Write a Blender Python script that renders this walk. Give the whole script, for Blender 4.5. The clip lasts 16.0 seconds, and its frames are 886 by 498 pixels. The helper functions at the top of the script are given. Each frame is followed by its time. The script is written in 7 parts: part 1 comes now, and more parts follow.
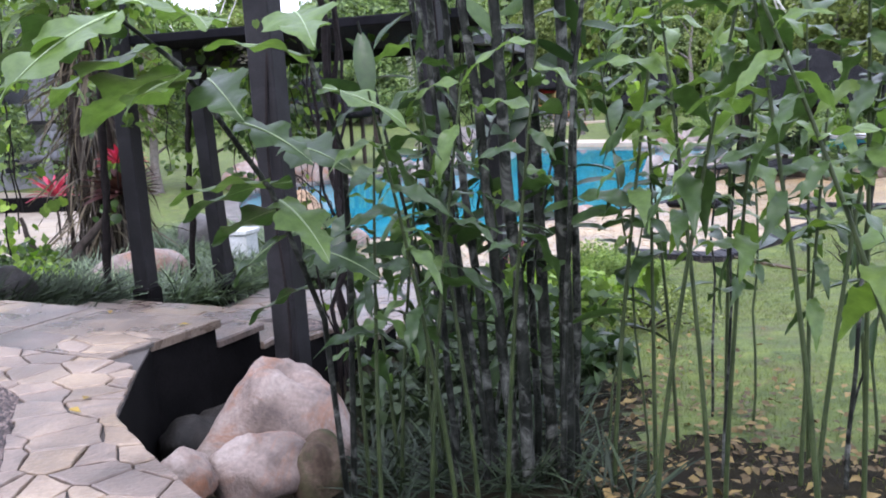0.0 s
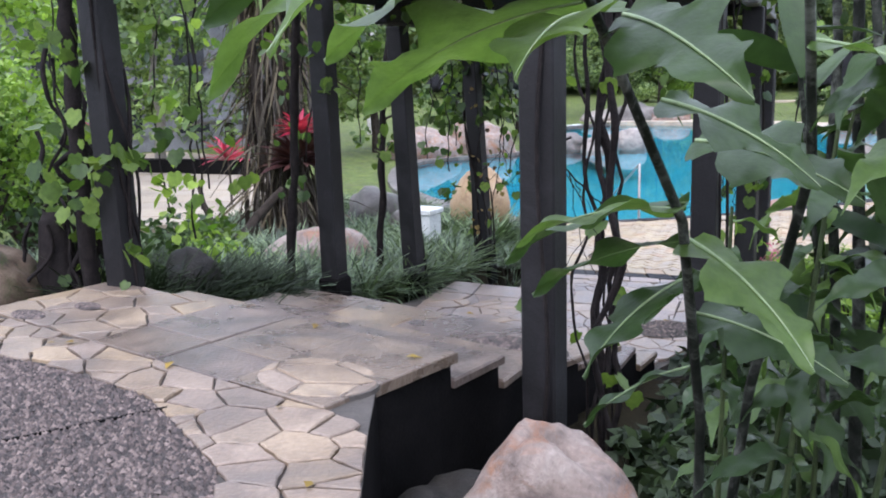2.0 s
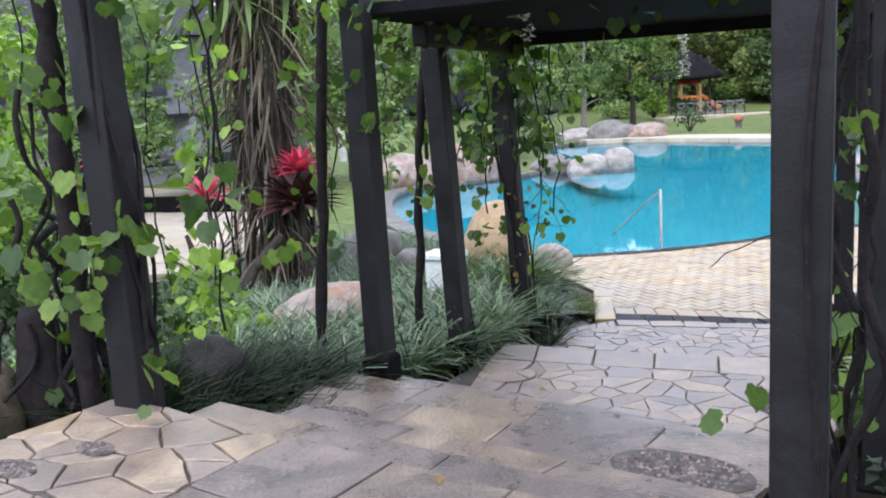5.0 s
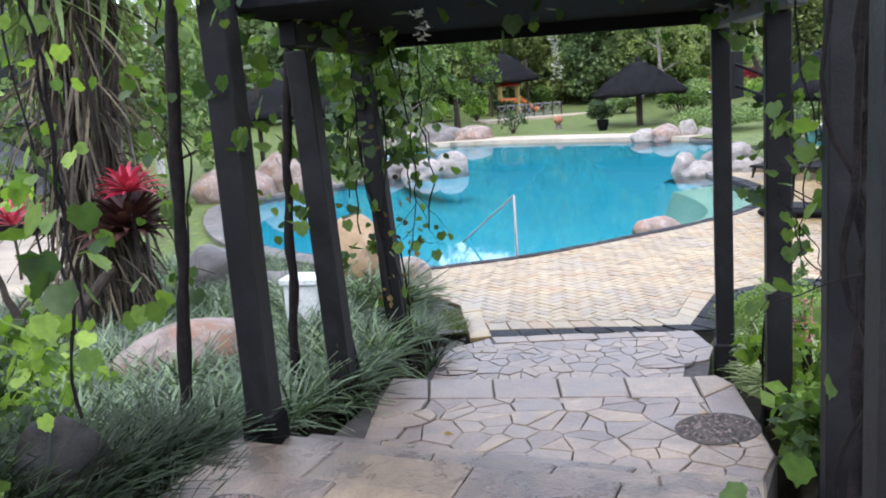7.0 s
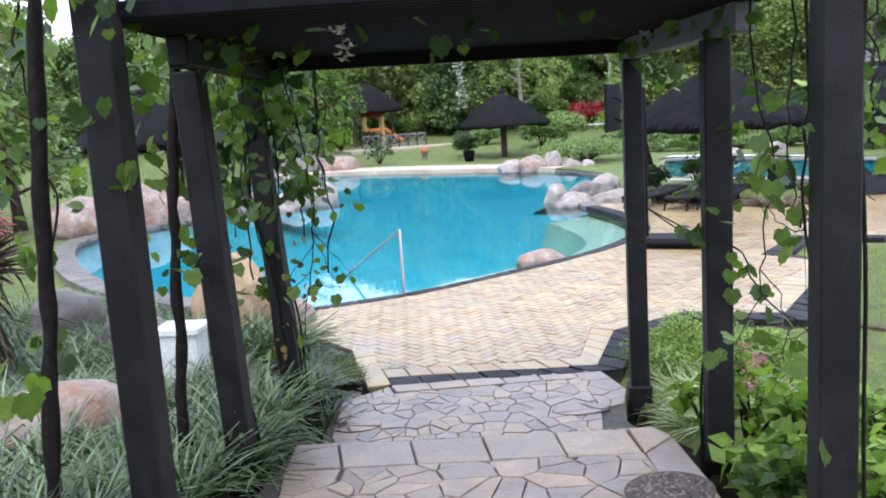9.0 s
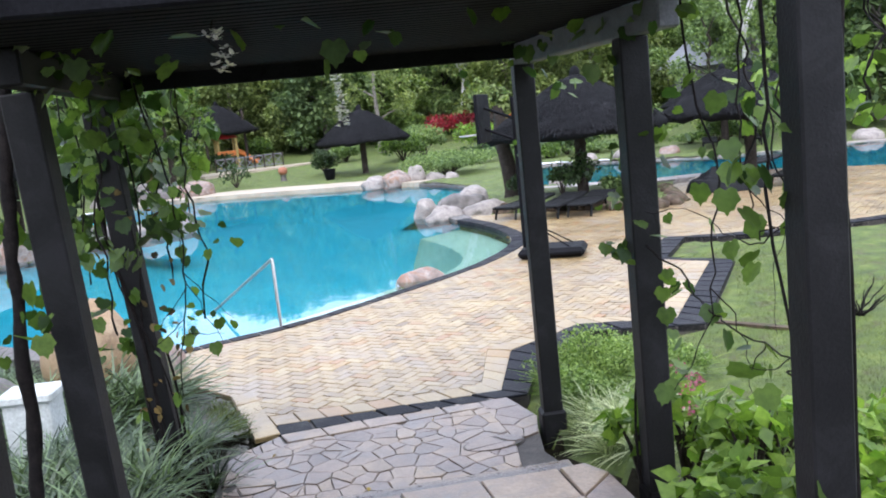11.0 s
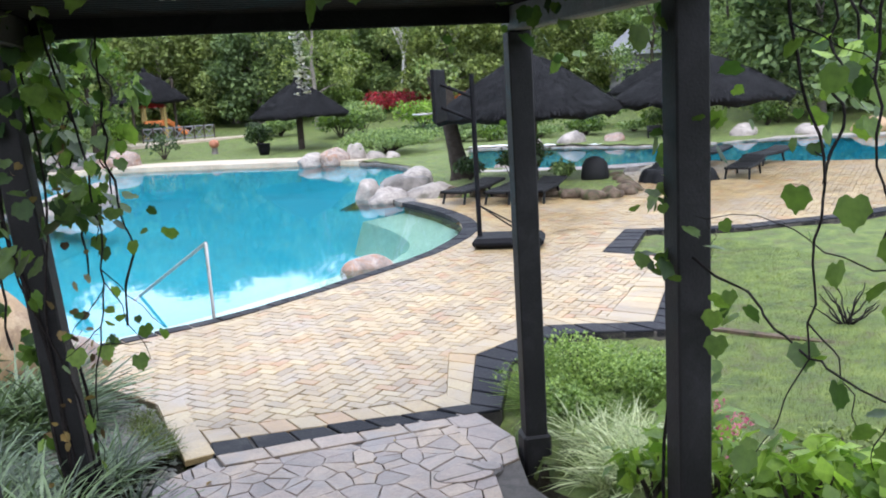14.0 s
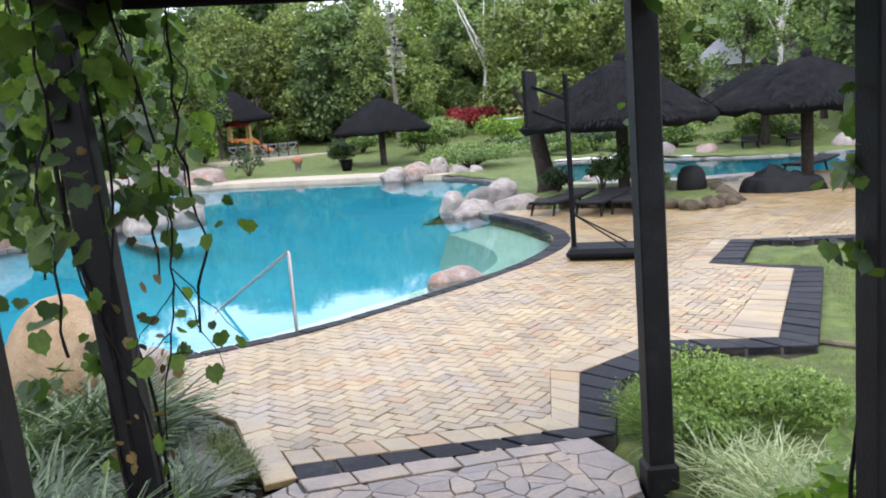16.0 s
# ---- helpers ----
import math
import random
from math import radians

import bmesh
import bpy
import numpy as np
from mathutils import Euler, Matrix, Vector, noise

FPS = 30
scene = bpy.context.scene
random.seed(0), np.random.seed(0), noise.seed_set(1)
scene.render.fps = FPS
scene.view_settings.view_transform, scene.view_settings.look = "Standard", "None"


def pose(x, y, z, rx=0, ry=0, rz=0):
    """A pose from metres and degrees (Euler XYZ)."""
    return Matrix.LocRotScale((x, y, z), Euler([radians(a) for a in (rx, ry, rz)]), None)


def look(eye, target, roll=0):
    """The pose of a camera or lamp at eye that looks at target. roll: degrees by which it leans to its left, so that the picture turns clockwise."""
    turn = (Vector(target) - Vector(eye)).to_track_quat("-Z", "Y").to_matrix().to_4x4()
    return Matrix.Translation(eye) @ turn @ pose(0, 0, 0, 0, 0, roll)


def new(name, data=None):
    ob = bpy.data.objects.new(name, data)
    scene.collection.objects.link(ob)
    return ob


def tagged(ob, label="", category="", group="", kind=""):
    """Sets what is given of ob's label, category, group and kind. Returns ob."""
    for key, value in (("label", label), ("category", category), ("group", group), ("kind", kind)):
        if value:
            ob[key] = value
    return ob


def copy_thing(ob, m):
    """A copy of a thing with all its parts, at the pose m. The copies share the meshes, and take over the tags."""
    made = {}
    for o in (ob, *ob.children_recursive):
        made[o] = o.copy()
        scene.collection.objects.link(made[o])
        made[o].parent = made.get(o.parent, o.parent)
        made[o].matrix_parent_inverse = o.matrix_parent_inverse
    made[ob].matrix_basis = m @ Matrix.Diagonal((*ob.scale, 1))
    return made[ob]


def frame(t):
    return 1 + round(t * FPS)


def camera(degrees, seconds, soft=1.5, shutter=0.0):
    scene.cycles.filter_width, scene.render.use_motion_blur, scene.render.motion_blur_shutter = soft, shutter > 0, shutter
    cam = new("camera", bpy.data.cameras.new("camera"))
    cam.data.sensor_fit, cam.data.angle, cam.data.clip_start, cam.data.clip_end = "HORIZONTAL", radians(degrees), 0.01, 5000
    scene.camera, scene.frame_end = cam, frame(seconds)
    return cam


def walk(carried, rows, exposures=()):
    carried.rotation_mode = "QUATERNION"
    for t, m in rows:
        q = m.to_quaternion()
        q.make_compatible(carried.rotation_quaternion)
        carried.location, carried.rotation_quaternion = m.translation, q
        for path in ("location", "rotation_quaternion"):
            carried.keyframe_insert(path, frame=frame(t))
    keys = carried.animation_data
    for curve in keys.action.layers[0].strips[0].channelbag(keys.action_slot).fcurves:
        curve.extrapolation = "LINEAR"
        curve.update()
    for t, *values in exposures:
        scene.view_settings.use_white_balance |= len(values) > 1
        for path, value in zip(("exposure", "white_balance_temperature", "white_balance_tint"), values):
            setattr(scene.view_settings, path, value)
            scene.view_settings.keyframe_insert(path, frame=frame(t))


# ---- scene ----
cam = camera(53.9, 16.0, 1.9)
METRES, EYE, TILT, LEAN, TURN = 8.0, 1.3, 0.0, 0.0, 0.0
ROWS = [
    (0.0, 0.0, 0.0, 0.0, -0.58, -9.93, 3.32),
    (0.5, -0.021, 0.0444, -0.001, 3.75, -9.47, 2.22),
    (1.0, -0.0471, 0.0895, 0.0023, 6.43, -9.78, 1.22),
    (1.5, -0.0699, 0.1333, -0.0039, 7.36, -10.71, 1.14),
    (2.0, -0.1015, 0.1728, 0.0014, 9.26, -11.33, 1.72),
    (2.5, -0.1348, 0.2076, 0.0049, 11.11, -11.01, 2.51),
    (3.0, -0.1549, 0.2345, 0.0113, 10.57, -10.52, 3.05),
    (3.5, -0.168, 0.258, 0.0078, 9.37, -9.98, 3.44),
    (6.0, -0.2645, 0.3908, 0.0184, 1.81, -10.4, 3.5),
    (6.5, -0.2772, 0.4162, 0.0177, -2.07, -10.67, 3.76),
    (7.0, -0.2904, 0.445, 0.0209, -5.58, -10.63, 4.26),
    (7.5, -0.3031, 0.4655, 0.0209, -7.36, -10.41, 4.24),
    (8.0, -0.3168, 0.4936, 0.021, -9.12, -10.12, 3.52),
    (8.5, -0.3246, 0.512, 0.025, -11.49, -9.77, 3.17),
    (9.0, -0.326, 0.5437, 0.0223, -14.79, -9.3, 3.57),
    (11.5, -0.3306, 0.6684, 0.0237, -26.54, -9.33, 6.09),
    (12.0, -0.3254, 0.6974, 0.0212, -28.34, -9.64, 5.9),
    (12.5, -0.3217, 0.72, 0.0224, -28.59, -9.85, 5.71),
    (13.0, -0.3167, 0.7466, 0.0209, -28.36, -10.1, 5.06),
    (13.5, -0.3125, 0.7718, 0.02, -28.36, -10.45, 4.34),
    (14.0, -0.3074, 0.7916, 0.0197, -28.63, -10.75, 3.48),
    (14.5, -0.3017, 0.8087, 0.0127, -28.69, -10.83, 3.38),
    (15.0, -0.2924, 0.8372, -0.0001, -27.88, -10.54, 3.63),
    (15.5, -0.2903, 0.8579, 0.0005, -26.1, -9.85, 4.29),
    (16.0, -0.2869, 0.8873, -0.0122, -23.49, -9.16, 4.4),
]
walk(cam, [(t, pose(0, 0, EYE, TILT, LEAN, TURN) @ pose(METRES * x, METRES * y, METRES * z, 90 + pitch, roll, yaw)) for t, x, y, z, yaw, pitch, roll in ROWS],
     [(0.0, 1.6, 6000, 22), (1.5, 1.42, 6050, 20), (3.0, 1.66, 6050, 12), (6.0, 1.56, 6050, 14), (9.0, 1.62, 6100, 14), (12.0, 1.53, 6080, 13), (13.0, 1.67, 6120, 12), (13.6, 1.66, 6150, 12), (14.4, 1.53, 6200, 12), (16.0, 1.43, 6330, 14)])

# ---------------------------------------------------------------- world and light
world = bpy.data.worlds.new("sky")
scene.world = world
world.use_nodes = True
wn = world.node_tree.nodes
sky = wn.new("ShaderNodeTexSky")
sky.sky_type, sky.sun_disc = "NISHITA", False
sky.sun_elevation, sky.sun_rotation = radians(52), radians(200)
sky.air_density, sky.dust_density, sky.ozone_density = 1.0, 5.0, 1.5
# overcast: the clear sky seen through an even layer of white cloud
cloud = wn.new("ShaderNodeMix")
cloud.data_type = "RGBA"
cloud.inputs[0].default_value = 0.86
cloud.inputs[7].default_value = (6.4, 6.95, 8.0, 1)
world.node_tree.links.new(sky.outputs[0], cloud.inputs[6])
world.node_tree.links.new(cloud.outputs[2], wn["Background"].inputs[0])
wn["Background"].inputs[1].default_value = 0.15
sun = new("sun", bpy.data.lights.new("sun", "SUN"))
sun.data.energy, sun.data.angle, sun.data.color = 0.6, radians(25), (1.0, 0.99, 0.97)
sun.matrix_world = look((-6, -14, 24), (0, 0, 0))
scene.view_settings.exposure = 1.3

# ---------------------------------------------------------------- materials
MATS = {}


def ramp_colour(nt, fac, stops):
    r = nt.nodes.new("ShaderNodeValToRGB")
    while len(r.color_ramp.elements) < len(stops):
        r.color_ramp.elements.new(0.5)
    for e, (p, c) in zip(r.color_ramp.elements, stops):
        e.position, e.color = p, (*c, 1)
    nt.links.new(fac, r.inputs[0])
    return r.outputs[0]


def mix_colour(nt, fac, a, b, mode="MIX"):
    m = nt.nodes.new("ShaderNodeMix")
    m.data_type, m.blend_type = "RGBA", mode
    for socket, v in ((m.inputs[0], fac), (m.inputs[6], a), (m.inputs[7], b)):
        if hasattr(v, "is_linked"):
            nt.links.new(v, socket)
        elif isinstance(v, tuple):
            socket.default_value = (*v, 1)
        else:
            socket.default_value = v
    return m.outputs[2]


def noise_out(nt, scale, detail=4.0, coords=None, rough=0.6, distort=0.0):
    n = nt.nodes.new("ShaderNodeTexNoise")
    n.inputs["Scale"].default_value, n.inputs["Detail"].default_value = scale, detail
    n.inputs["Roughness"].default_value, n.inputs["Distortion"].default_value = rough, distort
    if coords is not None:
        nt.links.new(coords, n.inputs["Vector"])
    return n.outputs["Fac"]


def world_coords(nt):
    g = nt.nodes.new("ShaderNodeNewGeometry")
    return g.outputs["Position"]


def surface(name, colours, rough=0.7, scale=6.0, fine=60.0, bump=0.3, metal=0.0, random_by="", spread=0.25, hues=None, stain=None, stain_scale=1.5, rough_var=0.15, spec=0.5, dist=0.01):
    """A solid surface: a ramp over coarse noise, fine grain on top, a per-piece tone and a stain layer."""
    m = bpy.data.materials.new(name)
    m.use_nodes = True
    nt = m.node_tree
    b = nt.nodes["Principled BSDF"]
    pos = world_coords(nt)
    coarse = noise_out(nt, scale, 5, pos, 0.65, 0.4)
    n = len(colours)
    col = ramp_colour(nt, coarse, [(0.3 + 0.4 * i / max(1, n - 1), c) for i, c in enumerate(colours)])
    grain = noise_out(nt, fine, 3, pos)
    dark = ramp_colour(nt, grain, [(0.3, (0.72, 0.72, 0.72)), (0.7, (1.15, 1.15, 1.15))])
    col = mix_colour(nt, 0.8, col, dark, "MULTIPLY")
    if random_by:
        if random_by == "object":
            r = nt.nodes.new("ShaderNodeObjectInfo").outputs["Random"]
        else:
            r = nt.nodes.new("ShaderNodeNewGeometry").outputs["Random Per Island"]
        tone = ramp_colour(nt, r, hues) if hues else ramp_colour(nt, r, [(0.0, (1 - spread, 1 - spread, 1 - spread * 0.8)), (0.5, (1.0, 1.0, 1.0)), (1.0, (1 + spread, 1 + spread * 0.8, 1 + spread * 0.5))])
        col = mix_colour(nt, 1.0, col, tone, "MULTIPLY")
    if stain:
        s = noise_out(nt, stain_scale, 6, pos, 0.7, 0.8)
        f = ramp_colour(nt, s, [(0.5, (0, 0, 0)), (0.68, (1, 1, 1))])
        col = mix_colour(nt, f, col, stain)
    nt.links.new(col, b.inputs["Base Color"])
    rr = nt.nodes.new("ShaderNodeMapRange")
    rr.inputs[3].default_value, rr.inputs[4].default_value = max(0.02, rough - rough_var), min(1, rough + rough_var)
    nt.links.new(coarse, rr.inputs[0])
    nt.links.new(rr.outputs[0], b.inputs["Roughness"])
    b.inputs["Metallic"].default_value = metal
    b.inputs["Specular IOR Level"].default_value = spec
    if bump:
        bp = nt.nodes.new("ShaderNodeBump")
        bp.inputs["Strength"].default_value, bp.inputs["Distance"].default_value = bump, dist
        nt.links.new(grain, bp.inputs["Height"])
        nt.links.new(bp.outputs[0], b.inputs["Normal"])
    MATS[name] = m
    return m


def foliage(name, dark, light, rough=0.45, through_light=0.3, spec=0.35):
    """Leaves: each one its own shade between two greens, some light passing through."""
    m = bpy.data.materials.new(name)
    m.use_nodes = True
    nt = m.node_tree
    b = nt.nodes["Principled BSDF"]
    g = nt.nodes.new("ShaderNodeNewGeometry")
    mid = tuple((a + c) / 2 for a, c in zip(dark, light))
    col = ramp_colour(nt, g.outputs["Random Per Island"], [(0.0, dark), (0.55, mid), (0.95, light)])
    patch = noise_out(nt, 0.35, 3, g.outputs["Position"])
    tone = ramp_colour(nt, patch, [(0.3, (0.65, 0.7, 0.7)), (0.7, (1.3, 1.25, 1.0))])
    col = mix_colour(nt, 1.0, col, tone, "MULTIPLY")
    blot = ramp_colour(nt, noise_out(nt, 24, 5, g.outputs["Position"]), [(0.35, (0.72, 0.74, 0.7)), (0.65, (1.18, 1.15, 1.1))])
    col = mix_colour(nt, 0.8, col, blot, "MULTIPLY")
    nt.links.new(col, b.inputs["Base Color"])
    b.inputs["Roughness"].default_value = rough
    b.inputs["Specular IOR Level"].default_value = spec
    t = nt.nodes.new("ShaderNodeBsdfTranslucent")
    relief = nt.nodes.new("ShaderNodeBump")
    relief.inputs["Strength"].default_value, relief.inputs["Distance"].default_value = 0.35, 0.006
    nt.links.new(noise_out(nt, 38, 4, g.outputs["Position"]), relief.inputs["Height"])
    nt.links.new(relief.outputs[0], b.inputs["Normal"])
    lit = mix_colour(nt, 1.0, col, (1.35, 1.5, 0.75), "MULTIPLY")
    nt.links.new(lit, t.inputs[0])
    mx = nt.nodes.new("ShaderNodeMixShader")
    mx.inputs[0].default_value = through_light
    nt.links.new(b.outputs[0], mx.inputs[1])
    nt.links.new(t.outputs[0], mx.inputs[2])
    nt.links.new(mx.outputs[0], nt.nodes["Material Output"].inputs[0])
    MATS[name] = m
    return m


BRICK_HUES = [(0.0, (0.5, 0.43, 0.38)), (0.12, (1.05, 0.93, 0.78)), (0.3, (0.78, 0.73, 0.7)), (0.45, (1.12, 1.05, 0.95)), (0.6, (1.02, 0.93, 0.84)), (0.74, (1.16, 1.13, 1.06)), (0.88, (1.1, 0.97, 0.74)), (1.0, (0.95, 0.62, 0.42))]
STONE_HUES = [(0.0, (0.62, 0.6, 0.64)), (0.25, (1.0, 0.95, 0.97)), (0.5, (1.14, 1.05, 0.88)), (0.75, (0.8, 0.76, 0.8)), (1.0, (1.22, 1.16, 1.06))]
FLAG = surface("flagstone", [(0.134, 0.105, 0.081), (0.232, 0.184, 0.14), (0.318, 0.257, 0.193)], 0.38, 3.0, 45, 0.4, random_by="object", hues=STONE_HUES, stain=(0.13, 0.105, 0.09), stain_scale=1.6, rough_var=0.2)
# flagstone copy for landing and terrace; its tone holds their sky sheen
SHEENFLAG = surface("sky_sheen_flagstone", [(0.138, 0.106, 0.084), (0.228, 0.178, 0.14), (0.305, 0.246, 0.19)], 0.36, 2.5, 45, 0.3, spec=0.4, random_by="object", hues=STONE_HUES, stain=(0.17, 0.145, 0.13), stain_scale=2.0, rough_var=0.14)
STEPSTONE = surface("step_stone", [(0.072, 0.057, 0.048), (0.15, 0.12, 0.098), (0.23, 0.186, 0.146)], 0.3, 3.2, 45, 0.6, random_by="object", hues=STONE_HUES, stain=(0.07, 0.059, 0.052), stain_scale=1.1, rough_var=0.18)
CHIP = surface("gravel_chip", [(0.075, 0.06, 0.055), (0.13, 0.105, 0.096)], 0.7, 40, 130, 0.5, random_by="island", hues=[(0.0, (0.25, 0.25, 0.26)), (0.4, (0.7, 0.66, 0.66)), (0.75, (1.3, 1.2, 1.15)), (1.0, (2.2, 2.1, 2.0))])
MORTAR = surface("joint_soil", [(0.04, 0.035, 0.031), (0.095, 0.083, 0.073)], 0.9, 8, 90, 0.5)
# dark faces taken to near black: the shadow of the pit is painted in
SIDEWALL = surface("dark_render_with_shade", [(0.004, 0.004, 0.004), (0.01, 0.009, 0.009)], 0.95, 4, 60, 0.5, spec=0.05)
GRAVEL = surface("washed_gravel", [(0.03, 0.025, 0.023), (0.065, 0.054, 0.05), (0.11, 0.09, 0.083)], 0.85, 55, 130, 1.0, dist=0.02)
DECK = surface("sandstone_brick", [(0.19, 0.138, 0.07), (0.268, 0.206, 0.11), (0.33, 0.267, 0.158)], 0.36, 1.6, 40, 0.25, random_by="island", hues=BRICK_HUES, stain=(0.24, 0.19, 0.135), stain_scale=0.9, rough_var=0.15)
DECK_ONE = surface("sandstone_brick_single", [(0.19, 0.138, 0.07), (0.268, 0.206, 0.11), (0.33, 0.267, 0.158)], 0.36, 1.6, 40, 0.25, random_by="object", hues=BRICK_HUES, stain=(0.24, 0.19, 0.135), stain_scale=0.9, rough_var=0.15)
DECKBED = surface("sand_joint", [(0.12, 0.092, 0.058), (0.2, 0.157, 0.1)], 0.85, 8, 90, 0.4)
SLATE = surface("dark_slate", [(0.007, 0.0075, 0.01), (0.02, 0.0205, 0.026)], 0.62, 3, 50, 0.45, random_by="object", spread=0.5, spec=0.12, stain=(0.03, 0.029, 0.03), stain_scale=2.0)
POST = surface("grey_painted_timber", [(0.0078, 0.0072, 0.0078), (0.0145, 0.0134, 0.014)], 0.6, 3, 70, 0.3, spec=0.22, stain=(0.02, 0.019, 0.0205), stain_scale=3.0)
SLAT = surface("black_timber", [(0.012, 0.012, 0.0145), (0.022, 0.022, 0.026)], 0.85, 4, 60, 0.3, spec=0.05)
PALEWOOD = surface("weathered_grey_timber", [(0.09, 0.09, 0.1), (0.18, 0.18, 0.19)], 0.6, 5, 70, 0.3)
THATCH = surface("dark_thatch", [(0.005, 0.005, 0.006), (0.01, 0.0098, 0.011), (0.016, 0.0155, 0.017)], 0.95, 5, 45, 0.9, dist=0.05, spec=0.15)
GRANITE = surface("pink_granite", [(0.1, 0.075, 0.064), (0.23, 0.175, 0.147), (0.35, 0.295, 0.26)], 0.6, 4.2, 40, 0.9, stain=(0.24, 0.105, 0.05), stain_scale=3.2)
OCHRE = surface("ochre_sandstone", [(0.23, 0.145, 0.075), (0.34, 0.23, 0.125), (0.42, 0.31, 0.2)], 0.7, 2.2, 60, 0.6, stain=(0.19, 0.12, 0.075), stain_scale=2.4)
PALEROCK = surface("pale_boulder", [(0.13, 0.112, 0.1), (0.27, 0.235, 0.208), (0.39, 0.345, 0.31)], 0.65, 1.6, 30, 0.7, stain=(0.14, 0.115, 0.1), stain_scale=1.6)
GREYROCK = surface("grey_boulder", [(0.05, 0.045, 0.042), (0.12, 0.105, 0.095), (0.2, 0.175, 0.16)], 0.65, 2.0, 50, 0.5, stain=(0.06, 0.065, 0.05), stain_scale=1.5)
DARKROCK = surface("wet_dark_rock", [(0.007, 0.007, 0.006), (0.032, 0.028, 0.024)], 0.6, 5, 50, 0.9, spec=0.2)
LAWN = surface("lawn", [(0.036, 0.06, 0.01), (0.088, 0.126, 0.019), (0.16, 0.198, 0.038)], 0.9, 3.2, 70, 0.8, stain=(0.075, 0.072, 0.026), stain_scale=2.2, dist=0.03)
SOIL = surface("bed_soil", [(0.012, 0.01, 0.007), (0.03, 0.026, 0.015)], 0.95, 5, 60, 0.8, dist=0.03, spec=0.05)
MOSSROCK = surface("mossy_brown_stone", [(0.03, 0.022, 0.016), (0.085, 0.06, 0.042), (0.15, 0.115, 0.085)], 0.8, 5, 50, 0.7, stain=(0.035, 0.05, 0.015), stain_scale=3.0, spec=0.15)
PALEPATH = surface("pale_paving", [(0.27, 0.22, 0.165), (0.4, 0.34, 0.26)], 0.55, 1.2, 30, 0.3, random_by="object", spread=0.15, stain=(0.35, 0.3, 0.24))
PEBBLE = surface("bed_pebbles", [(0.065, 0.063, 0.048), (0.18, 0.174, 0.14)], 0.7, 20, 60, 0.4, random_by="island", spread=0.35)
POOLFLOOR = surface("pool_floor", [(0.026, 0.36, 0.46), (0.036, 0.43, 0.53)], 0.8, 0.5, 8, 0.0)
SHELF = surface("pool_shelf_stone", [(0.44, 0.53, 0.42), (0.6, 0.66, 0.54)], 0.8, 0.9, 12, 0.1)
STEEL = surface("stainless_steel", [(0.36, 0.34, 0.32), (0.46, 0.44, 0.42)], 0.42, 10, 80, 0.0, metal=0.75, rough_var=0.08)
BLACKPL = surface("black_plastic", [(0.003, 0.003, 0.004), (0.007, 0.007, 0.009)], 0.6, 5, 60, 0.15, spec=0.1)
WICKER = surface("black_wicker", [(0.005, 0.005, 0.006), (0.012, 0.012, 0.012)], 0.65, 30, 120, 0.6, spec=0.15)
WHITEBOX = surface("pale_grey_paint", [(0.5, 0.53, 0.52), (0.62, 0.64, 0.62)], 0.6, 3, 40, 0.1, stain=(0.4, 0.43, 0.4))
TERRA = surface("terracotta", [(0.25, 0.09, 0.05), (0.38, 0.16, 0.09)], 0.75, 6, 50, 0.3)
BARK = surface("dark_bark", [(0.025, 0.02, 0.016), (0.07, 0.055, 0.045)], 0.85, 9, 60, 1.0, dist=0.03, spec=0.15)
GREYBARK = surface("grey_bark", [(0.12, 0.105, 0.09), (0.26, 0.23, 0.2)], 0.85, 7, 50, 0.9, dist=0.03)
WHITEBARK = surface("white_bark", [(0.4, 0.38, 0.35), (0.62, 0.6, 0.56)], 0.8, 4, 40, 0.6, stain=(0.25, 0.22, 0.2))
CANE = surface("dark_cane", [(0.005, 0.006, 0.005), (0.014, 0.016, 0.012), (0.045, 0.048, 0.04)], 0.6, 12, 50, 0.4, spec=0.12, stain=(0.15, 0.155, 0.135), stain_scale=7.0)
GREENCANE = surface("green_cane", [(0.022, 0.034, 0.014), (0.055, 0.075, 0.028)], 0.5, 7, 50, 0.2, spec=0.25)
VINEWOOD = surface("vine_wood", [(0.008, 0.007, 0.007), (0.026, 0.021, 0.02)], 0.9, 14, 80, 0.8, spec=0.1)
ROOFTILE = surface("pale_roof_sheet", [(0.13, 0.135, 0.145), (0.24, 0.245, 0.26)], 0.6, 1, 20, 0.2)
WALLGREY = surface("grey_wall", [(0.14, 0.14, 0.15), (0.25, 0.25, 0.26)], 0.8, 1, 20, 0.2)
SCREEN = surface("dark_window", [(0.01, 0.012, 0.015), (0.03, 0.033, 0.036)], 0.2, 1, 20, 0.0)
ORANGE = surface("orange_paint", [(0.6, 0.16, 0.03), (0.75, 0.24, 0.05)], 0.5, 4, 40, 0.1)
YELLOW = surface("yellow_paint", [(0.4, 0.28, 0.08), (0.5, 0.36, 0.12)], 0.5, 4, 40, 0.1)
REDPAINT = surface("red_paint", [(0.5, 0.03, 0.03), (0.62, 0.06, 0.05)], 0.5, 4, 40, 0.1)

